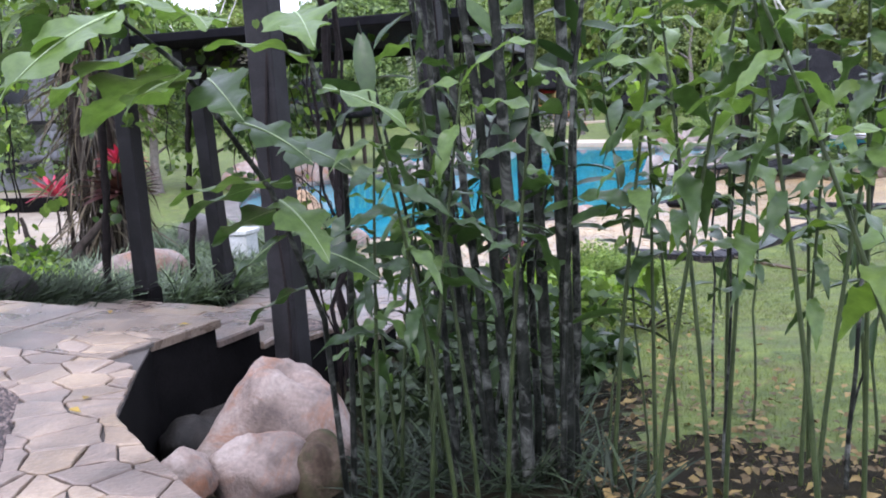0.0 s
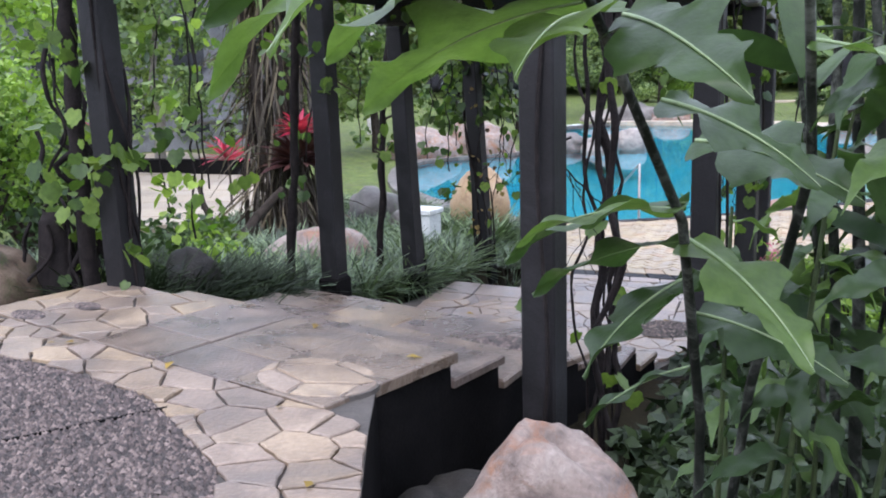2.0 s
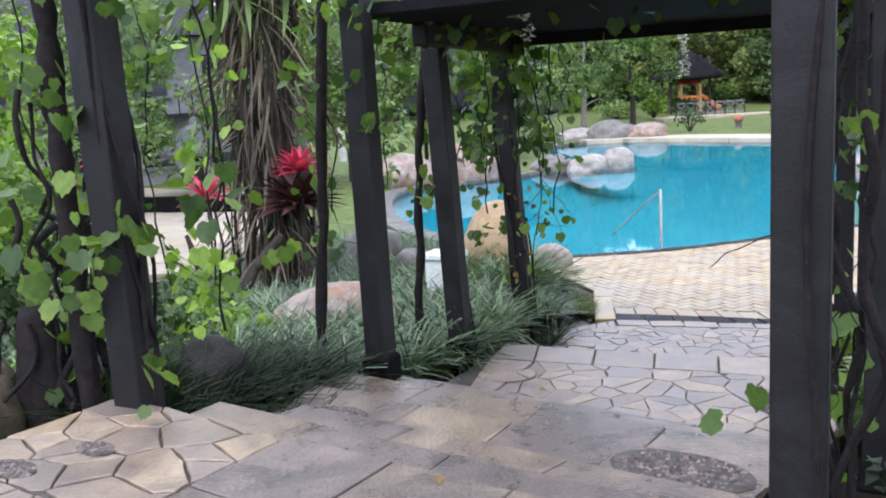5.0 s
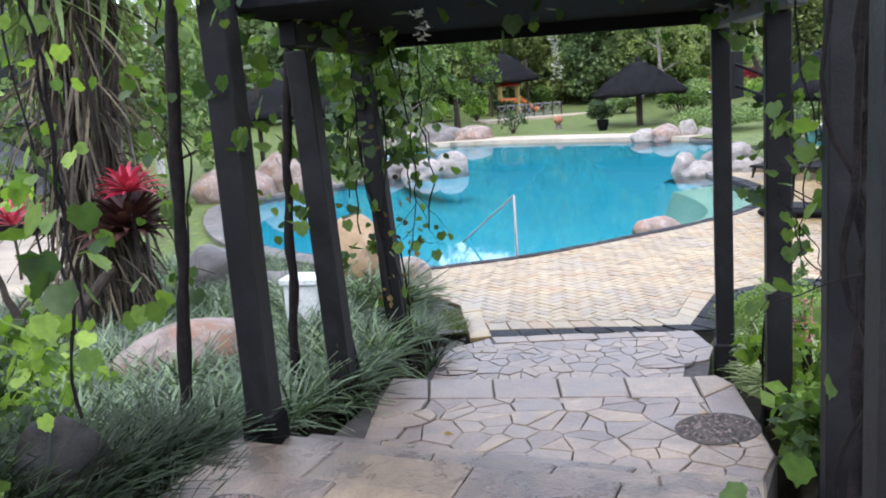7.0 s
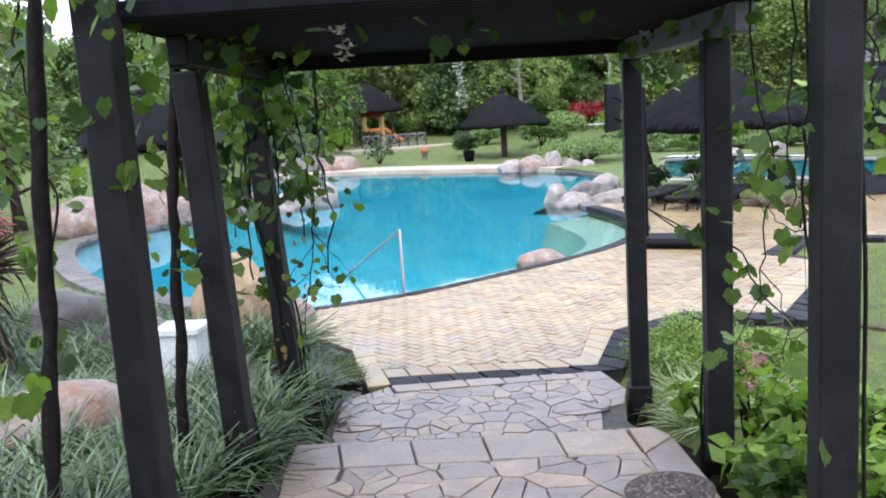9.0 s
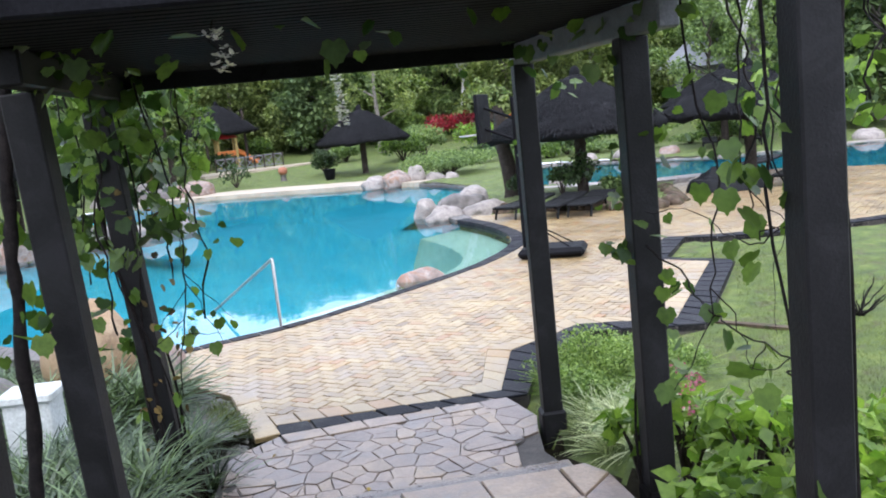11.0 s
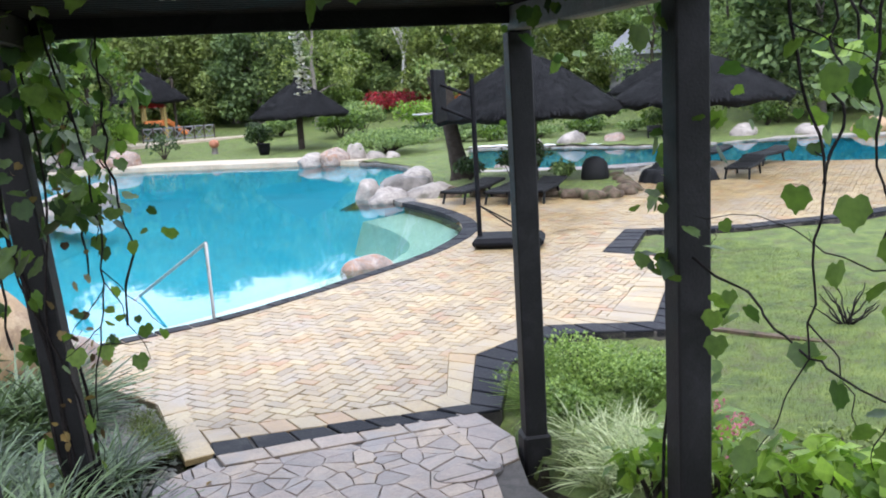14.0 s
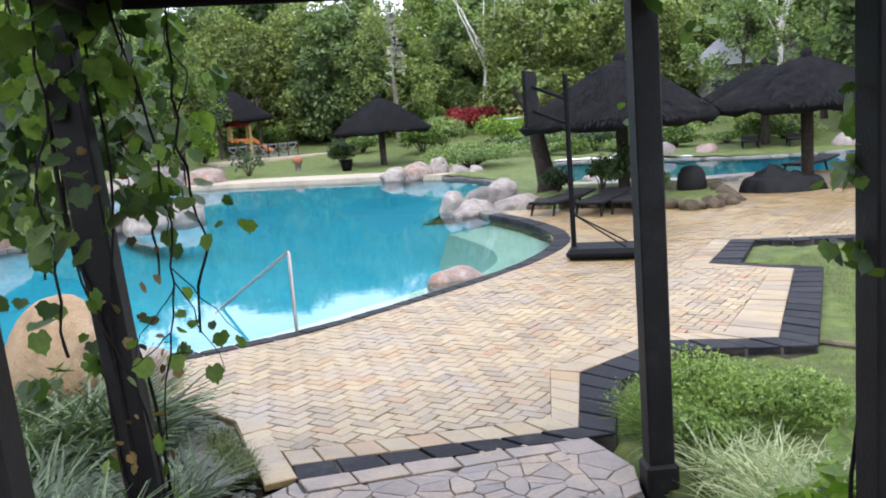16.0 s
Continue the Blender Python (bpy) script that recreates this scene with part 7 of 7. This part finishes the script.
def bed_pebbles():
    poly = [(-1.45, 12.9), (-1.3, 13.5), (-1.25, 14.8), (-1.8, 16.0), (-2.6, 14.8), (-2.6, 13.2), (-2.2, 12.6)]
    n = 5200
    x, y = rng.uniform(-2.7, -1.2, n), rng.uniform(12.5, 16.1, n)
    ok = pips(poly, x, y)
    x, y = x[ok], y[ok]
    k = len(x)
    ov = np.array([(1, 0, 0), (-1, 0, 0), (0, 1, 0), (0, -1, 0), (0, 0, 0.55), (0.7, 0.7, 0.2), (-0.7, 0.7, 0.2), (0.7, -0.7, 0.2), (-0.7, -0.7, 0.2)]) * 0.5
    of = [(4, 0, 5), (4, 5, 2), (4, 2, 6), (4, 6, 1), (4, 1, 8), (4, 8, 3), (4, 3, 7), (4, 7, 0)]
    v, f = scatter_arrays(ov, of, np.stack([x, y, np.maximum(ground_z(x, y) + 0.02, -1.49)], 1), rotations(k, 0, None, rng.normal(0, 0.25, k), 0.25), rng.uniform(0.04, 0.1, k))
    solo("bed_pebbles", quick_mesh("bed_pebbles", v, f, PEBBLE, True), "flat pale grey pebbles covering the bed", "pebbles", kind="stuff")


bed_pebbles()
solo("bed_soil", prism_mesh("bed_soil", [(-1.4, 13.0), (-1.28, 13.3), (-1.26, 14.85), (-1.85, 16.2), (-2.3, 15.0), (-2.3, 13.3)], -1.75, -1.5, SOIL), "dark soil under the bed pebbles", "soil", kind="structure")

# far shore and lawn planting
shrub(13.6, 41.0, 4.8, 1.15, LEAF_TREE, 0.12, "long low clipped green hedge behind the boulders", 34, 190, 50, name="hedge")
for k, (x, y, w, h, m, l, text) in enumerate((
        (16.0, 52.5, 3.0, 1.9, LEAF_VINE, 0.22, "tall leafy shrubs beside the thatched hut"), (18.0, 54.0, 3.0, 2.2, LEAF_TREE, 0.22, "tall leafy shrubs beside the thatched hut"),
        (11.0, 51.5, 1.5, 1.5, LEAF_DARK, 0.15, "round dark shrub under the hut"), (14.0, 57, 2.0, 1.2, LEAF_TREE, 0.2, "round green shrub on the lawn"), (5.2, 60, 1.6, 1.8, LEAF_BRIGHT, 0.2, "light green shrub on the lawn"),
        (7.6, 63, 1.6, 1.2, LEAF_DARK, 0.2, "dark green shrub on the lawn"), (10.6, 66, 2.2, 1.8, LEAF_VINE, 0.2, "green shrub at the edge of the lawn"), (3.0, 62, 3.0, 1.3, LEAF_TREE, 0.2, "green shrub at the edge of the lawn"),
        (20, 46, 2.5, 1.4, LEAF_TREE, 0.2, "green shrub behind the second pool"), (23, 44, 3.0, 1.6, LEAF_VINE, 0.2, "green shrub behind the second pool"), (21, 52, 3.4, 2.2, LEAF_BRIGHT, 0.2, "light green shrub behind the second pool"),
        (25, 50, 3.2, 2.0, LEAF_TREE, 0.2, "green shrub behind the second pool"), (29, 40, 4.5, 2.4, LEAF_OLIVE, 0.2, "olive shrub above the second pool"), (32, 36, 4.5, 2.8, LEAF_OLIVE, 0.2, "olive shrub above the second pool"),
        (35, 31, 5.0, 3.0, LEAF_VINE, 0.22, "green shrub above the second pool"), (27, 44, 4.5, 2.2, LEAF_TREE, 0.2, "green shrub above the second pool"), (36, 25, 5.0, 3.0, LEAF_TREE, 0.22, "green shrub above the second pool"))):
    shrub(x, y, w, h, m, l, text, 14, 110, 60 + k, group="shrubs on the lawn")
LEAF_CRIMSON = foliage("crimson_leaf", (0.12, 0.012, 0.02), (0.38, 0.03, 0.06), through_light=0.25)
for k, (x, y) in enumerate(((22.5, 61.5), (24.2, 61.0), (26.0, 61.3), (27.5, 60.5))):
    shrub(x, y, 2.3, 1.8, LEAF_CRIMSON, 0.2, "dense red-leaved shrub below the white tree", 12, 120, 90 + k, group="red shrubs", z=gz(x, y) + 0.3)
for k, (x, y) in enumerate(((27.5, 58.5), (29.2, 57.8))):
    shrub(x, y, 2.4, 1.9, LEAF_ORANGE, 0.22, "low orange-flowering shrub by the lawn", 10, 110, 95 + k, group="orange shrubs")


for k in range(12):
    x, y = 17.5 + 1.15 * k + 0.5 * math.sin(3 * k), 44.5 - 0.75 * k + 0.8 * math.cos(2 * k)
    shrub(x, y, 2.2 + 0.5 * math.sin(5 * k), 0.9 + 0.3 * math.cos(4 * k), (LEAF_DARK, LEAF_TREE, LEAF_VINE)[k % 3], 0.16, "low green planting beyond the further pool", 12, 90, 180 + k, group="planting beyond the pool")


def bare_tree(x, y, h, seed, label):
    t = thing("bare_tree", label, "tree", pose(x, y, gz(x, y)), "pale bare trees")
    r = random.Random(seed)
    part("trunk", tubes_mesh("trunk", WHITEBARK, [(wander((0, 0, -0.2), (0.2, 0, h * 0.5), 8, 0.06, r), [0.19 - 0.008 * i for i in range(9)])], 9), None, t)
    for k in range(7):
        a = k * 2.4
        s = (0.2, 0, h * (0.38 + 0.02 * k))
        e = (2.2 * math.cos(a), 2.2 * math.sin(a), h * r.uniform(0.75, 1.05))
        part("limb", tubes_mesh("limb", WHITEBARK, [(wander(s, e, 8, 0.14, r), [0.085 - 0.0085 * i for i in range(9)])], 7), None, t)


bare_tree(25.0, 62.5, 11, 1, "pale bare-branched tree behind red shrubs")
bare_tree(33.0, 58.0, 11, 2, "slender pale tree trunk behind the huts")
bare_tree(18.5, 67.0, 12, 4, "slender pale tree trunk in the woods")
bare_tree(29.5, 63.0, 12, 5, "slender pale tree trunk in the woods")
bare_tree(38.5, 49.0, 11, 6, "slender pale tree trunk in the woods")
bare_tree(-11, 42, 9, 3, "pale slender tree beyond the lawn")


def crooked_tree():
    t = thing("crooked_tree", "dark crooked tree trunk among the pool rocks", "tree", pose(10.3, 29.0, -1.45))
    r = random.Random(6)
    part("trunk", tubes_mesh("trunk", BARK, [([(0.1, 0, -0.1), (0.05, 0, 0.3), (-0.1, 0, 1.0), (-0.25, 0.05, 1.9), (-0.25, 0, 2.5), (-0.3, 0.05, 2.9)], [0.45, 0.32, 0.25, 0.22, 0.2, 0.15])], 10), None, t)
    part("limb", tubes_mesh("limb", BARK, [([(-0.2, 0, 2.3), (-0.6, 0.2, 2.7), (-0.8, 0.2, 3.2)], [0.12, 0.09, 0.05])], 8), None, t)
    v, f = crown_arrays([(-0.3, 0, 3.2), (-0.8, 0.2, 3.4)], [0.45, 0.4], 90, 0.16)
    part("crown", quick_mesh("crown", v, f, LEAF_OLIVE), None, t, "olive leafy crown")


crooked_tree()
# rocks round the grass bed and the second pool
for k, (x, y, s, m, text) in enumerate((
        (20.5, 37.0, 1.3, PALEROCK, "pale boulder across the second pool"), (22.0, 36.0, 1.0, GRANITE, "pink boulder across the second pool"), (19.4, 38.4, 0.9, PALEROCK, "pale boulder across the second pool"), (28.2, 31.0, 1.1, PALEROCK, "large pale boulder across the second pool"), (30.2, 29.6, 1.3, OCHRE, "large orange-tinted boulder across the second pool"), (13.6, 31.8, 0.5, PALEROCK, "pale boulder between the pools"), (14.9, 26.6, 0.5, PALEROCK, "pale boulder beside the huts"), (26.5, 33.0, 1.2, PALEROCK, "pale boulder across the second pool"))):
    boulder(x, y, -1.55, (s * 0.55, s * 0.45, s * 0.4), m, 50 + k, text, 30 * k, "boulders by the second pool", detail=3)


for k, (x, y, w) in enumerate(((8.5, 26.2, 0.34), (8.95, 25.65, 0.3), (9.4, 25.1, 0.36), (9.75, 24.55, 0.3), (10.05, 24.05, 0.32), (10.3, 23.45, 0.34), (10.45, 22.85, 0.36), (10.95, 22.75, 0.34), (11.45, 22.9, 0.36), (11.9, 23.2, 0.32), (12.2, 23.7, 0.36), (12.55, 24.25, 0.36), (12.9, 24.8, 0.3), (13.2, 25.35, 0.36))):
    boulder(x, y, -1.46, (w, w * 0.72, 0.2), MOSSROCK, 80 + k, "mossy brown stone edging the grass mound", 37 * k, "stones round the grass mound", detail=3, rough=0.3)
for k, (x, y, w, h, m) in enumerate(((11.0, 26.2, 0.9, 1.5, LEAF_DARK), (10.6, 26.6, 0.8, 1.1, LEAF_DARK), (11.9, 26.0, 0.7, 0.5, LEAF_TREE), (10.2, 28.2, 0.9, 0.7, LEAF_DARK))):
    shrub(x, y, w, h, m, 0.13, "dark leafy plant at the foot of the hut pole", 10, 50, 150 + k, group="plants under the hut")


def covered_stack():
    """A heavy sheet thrown over stacked furniture, hanging in folds to the ground."""
    rings, around = 22, 72
    vs, fs = [(-0.15, 0, 0.62)], []
    for i in range(1, rings + 1):
        t = i / rings
        for k in range(around):
            w = 2 * math.pi * k / around
            fold = 1 + 0.04 * t * math.sin(7 * w + 2 * math.sin(3 * w) + 5 * t) + 0.03 * t * math.sin(19 * w + 9 * t)
            x, y = 1.02 * t * math.cos(w) * fold - 0.15 * (1 - t), 0.68 * t * math.sin(w) * fold
            z = 0.46 * (1 - t ** 3) + 0.1 * max(0.0, 1 - 2.2 * math.hypot(x + 0.25, y)) + 0.34 * noise.noise(Vector((x * 3.0, y * 4.2, 1.0))) * (1 - t) ** 0.5 + 0.12 * noise.noise(Vector((x * 9, y * 7, 3.0))) * (1 - t)
            z = max(z, 0.34 * (1 - max(0.0, (t - 0.8) / 0.2) ** 2) if abs(math.cos(w)) > 0.5 else 0.0)
            vs.append((x, y, max(0.0, z) if i < rings else 0.0))
    for k in range(around):
        fs.append((0, 1 + k, 1 + (k + 1) % around))
    for i in range(rings - 1):
        for k in range(around):
            j = (k + 1) % around
            fs.append((1 + i * around + k, 1 + (i + 1) * around + k, 1 + (i + 1) * around + j, 1 + i * around + j))
    me = mesh_from("furniture_cover", vs, fs, COVER, True)
    solo("furniture_cover", me, "loungers stacked under a dark grey draped cover", "cover", pose(14.0, 23.7, DECK_Z, 0, 0, -35))


COVER = surface("dark_grey_sheet", [(0.005, 0.0053, 0.006), (0.011, 0.0114, 0.0125)], 0.65, 4, 50, 0.2, spec=0.15)
covered_stack()


# ---------------------------------------------------------------- playground, buildings
def play_set():
    p = thing("playground_fence", "low weathered lattice fence by the playground", "fence", pose(6.6, 60, gz(6.6, 60)))
    for i in range(8):
        part("post", box_mesh("post", BARK, i * 0.6 - 0.04, -0.04, 0, i * 0.6 + 0.04, 0.04, 0.9, bevel=0.01), None, p)
    for z in (0.15, 0.8):
        part("rail", box_mesh("rail", PALEWOOD, 0, -0.03, z, 4.2, 0.03, z + 0.08, bevel=0.008), None, p)
    for i in range(7):
        for a, b in ((0.15, 0.8), (0.8, 0.15)):
            part("lattice_bar", tubes_mesh("lattice_bar", PALEWOOD, [([(i * 0.6, 0, a), (i * 0.6 + 0.6, 0, b)], 0.03)], 5), None, p)
    s = thing("play_slide", "orange and yellow playground slide under the shelter", "slide", pose(8.0, 63.5, gz(8.0, 63.5)))
    part("chute", tubes_mesh("chute", ORANGE, [([(0.6, 0, 1.1), (1.1, 0, 0.8), (1.7, 0, 0.3), (2.0, 0, 0.2)], [0.2, 0.18, 0.18, 0.18])], 8), None, s, "orange chute")
    for x in (-0.6, 0.6):
        for y in (-0.5, 0.5):
            part("leg", box_mesh("leg", YELLOW, x - 0.08, y - 0.08, 0, x + 0.08, y + 0.08, 2.0, bevel=0.02), None, s, "yellow post")
    part("panel", box_mesh("panel", ORANGE, -0.7, -0.6, 0.75, 0.5, -0.52, 1.1, bevel=0.02), None, s, "orange panel")
    part("canopy", lathe_mesh("canopy", REDPAINT, [(0.9, 1.9), (0.5, 2.3), (0, 2.5)], 8), None, s, "red canopy")
    sand = prism_mesh("sand_path", [(5.5, 57.5), (12, 58.5), (17, 61), (16, 63), (11, 61), (5, 61)], gz(10, 60) - 0.3, gz(10, 60) + 0.03, PALEPATH)
    solo("sand_path", sand, "pale sandy path across the lawn", "path", kind="structure")


play_set()


def lodge(x, y, rz, w, h, label, roof=SLATE):
    b = thing("house", label, "house", pose(x, y, gz(x, y), 0, 0, rz))
    part("wall", box_mesh("wall", WALLGREY, -w / 2, 0, -0.3, w / 2, 6, h, bevel=0.02), None, b)
    vs = [(-w / 2 - 0.7, -0.8, h), (w / 2 + 0.7, -0.8, h), (w / 2 + 0.7, 6.8, h), (-w / 2 - 0.7, 6.8, h), (-w / 2 + 1.5, 3, h + 1.9), (w / 2 - 1.5, 3, h + 1.9)]
    part("roof", mesh_from("roof", vs, [(0, 1, 5, 4), (1, 2, 5), (2, 3, 4, 5), (3, 0, 4), (3, 2, 1, 0)], roof), None, b, "hipped roof")
    n = int(w // 2.4)
    for f in range(int(h // 2.6)):
        for i in range(n):
            x0 = -w / 2 + (i + 0.5) * w / n
            win = part("window", box_mesh("window", SCREEN, x0 - 0.6, -0.06, f * 2.7 + 0.7, x0 + 0.6, 0.02, f * 2.7 + 2.2), None, b, "dark glazed window")
            part("sill", box_mesh("sill", PALEWOOD, x0 - 0.7, -0.14, f * 2.7 + 0.6, x0 + 0.7, 0.0, f * 2.7 + 0.7), None, win)
        for i in range(int(w / 0.5)):
            if f:
                part("baluster", box_mesh("baluster", POST, -w / 2 + i * 0.5, -0.75, f * 2.7, -w / 2 + i * 0.5 + 0.05, -0.7, f * 2.7 + 0.9), None, b)
        if f:
            part("balcony", box_mesh("balcony", POST, -w / 2, -0.8, f * 2.7 - 0.15, w / 2, 0.0, f * 2.7), None, b)
    return b


lodge(-19, 34, 28, 13, 5.6, "grey two-storey lodge with dark windows behind trees")
lodge(41.5, 53, -38, 9, 3.2, "small lodge with a pale sheet roof behind the trees", ROOFTILE)
for k, (x, y, h, s, m) in enumerate(((-14, 27, 6.5, 2.6, LEAF_TREE), (-20, 22, 8, 3.2, LEAF_TREE), (-10, 31, 7, 2.4, LEAF_LIME), (-13.5, 18, 5.5, 2.2, LEAF_BRIGHT), (-16, 27.5, 10, 3.2, LEAF_LIME), (-8.5, 33, 6, 2.0, LEAF_TREE), (-24, 30, 8, 3.2, LEAF_TREE), (3.5, 56, 7, 2.2, LEAF_VINE), (0.5, 54, 8, 2.6, LEAF_TREE), (-3.5, 52, 8, 3.0, LEAF_TREE), (17.5, 60, 9.5, 3.4, LEAF_OLIVE), (37, 44, 9, 3.6, LEAF_TREE), (40, 34, 9, 3.6, LEAF_VINE), (34, 47, 8, 3.0, LEAF_TREE))):
    tree(pose(x, y, gz(x, y)), h, s, 0.16, m, BARK if k % 2 else GREYBARK, "leafy green garden tree", 22, 170, 0.24, 0.25, group="garden trees", seed=40 + k)
# topiary by the far edge
shrub(5.9, 50.6, 1.8, 1.5, LEAF_DARK, 0.16, "layered dwarf tree at the far pool edge", 10, 40, 120)


def fallen_leaves():
    n = 70
    x, y = rng.uniform(-4, 2.5, n), rng.uniform(3.0, 13, n)
    u = x * SN.x + y * SN.y
    z = []
    for a, b, s in zip(x, y, u):
        if pip(LANDING, a, b):
            z.append(LAND_Z + 0.012)
        elif pip(UPPER, a, b):
            z.append(0.012)
        elif pip(LOWER, a, b):
            z.append(DECK_Z + 0.012)
        else:
            z.append(None)
    keep = [i for i, v in enumerate(z) if v is not None]
    pl = np.array([(x[i], y[i], z[i]) for i in keep])
    v, f = scatter_arrays(LEAF_V, LEAF_F, pl, rotations(len(pl), 0, None, np.zeros(len(pl)), 0.2), rng.uniform(0.04, 0.09, len(pl)))
    solo("fallen_leaves", quick_mesh("fallen_leaves", v, f, DEADLEAF), "few dry yellow leaves on the paving", "leaves", kind="stuff")


fallen_leaves()


def leaf_litter():
    n = 1500
    x, y = rng.normal(1.1, 0.9, n), rng.normal(4.8, 1.4, n)
    ok = (x > 0.5) & (y > 2.2) & ~pips(UPPER, x, y)
    x, y = x[ok], y[ok]
    v, f = scatter_arrays(LEAF_V, LEAF_F, np.stack([x, y, ground_z(x, y) + 0.035], 1), rotations(len(x), 0, None, rng.normal(0, 0.2, len(x)), 0.3), rng.uniform(0.03, 0.09, len(x)))
    solo("leaf_litter", quick_mesh("leaf_litter", v, f, LITTER), "dry brown leaf litter under the canes", "leaves", kind="stuff")


leaf_litter()
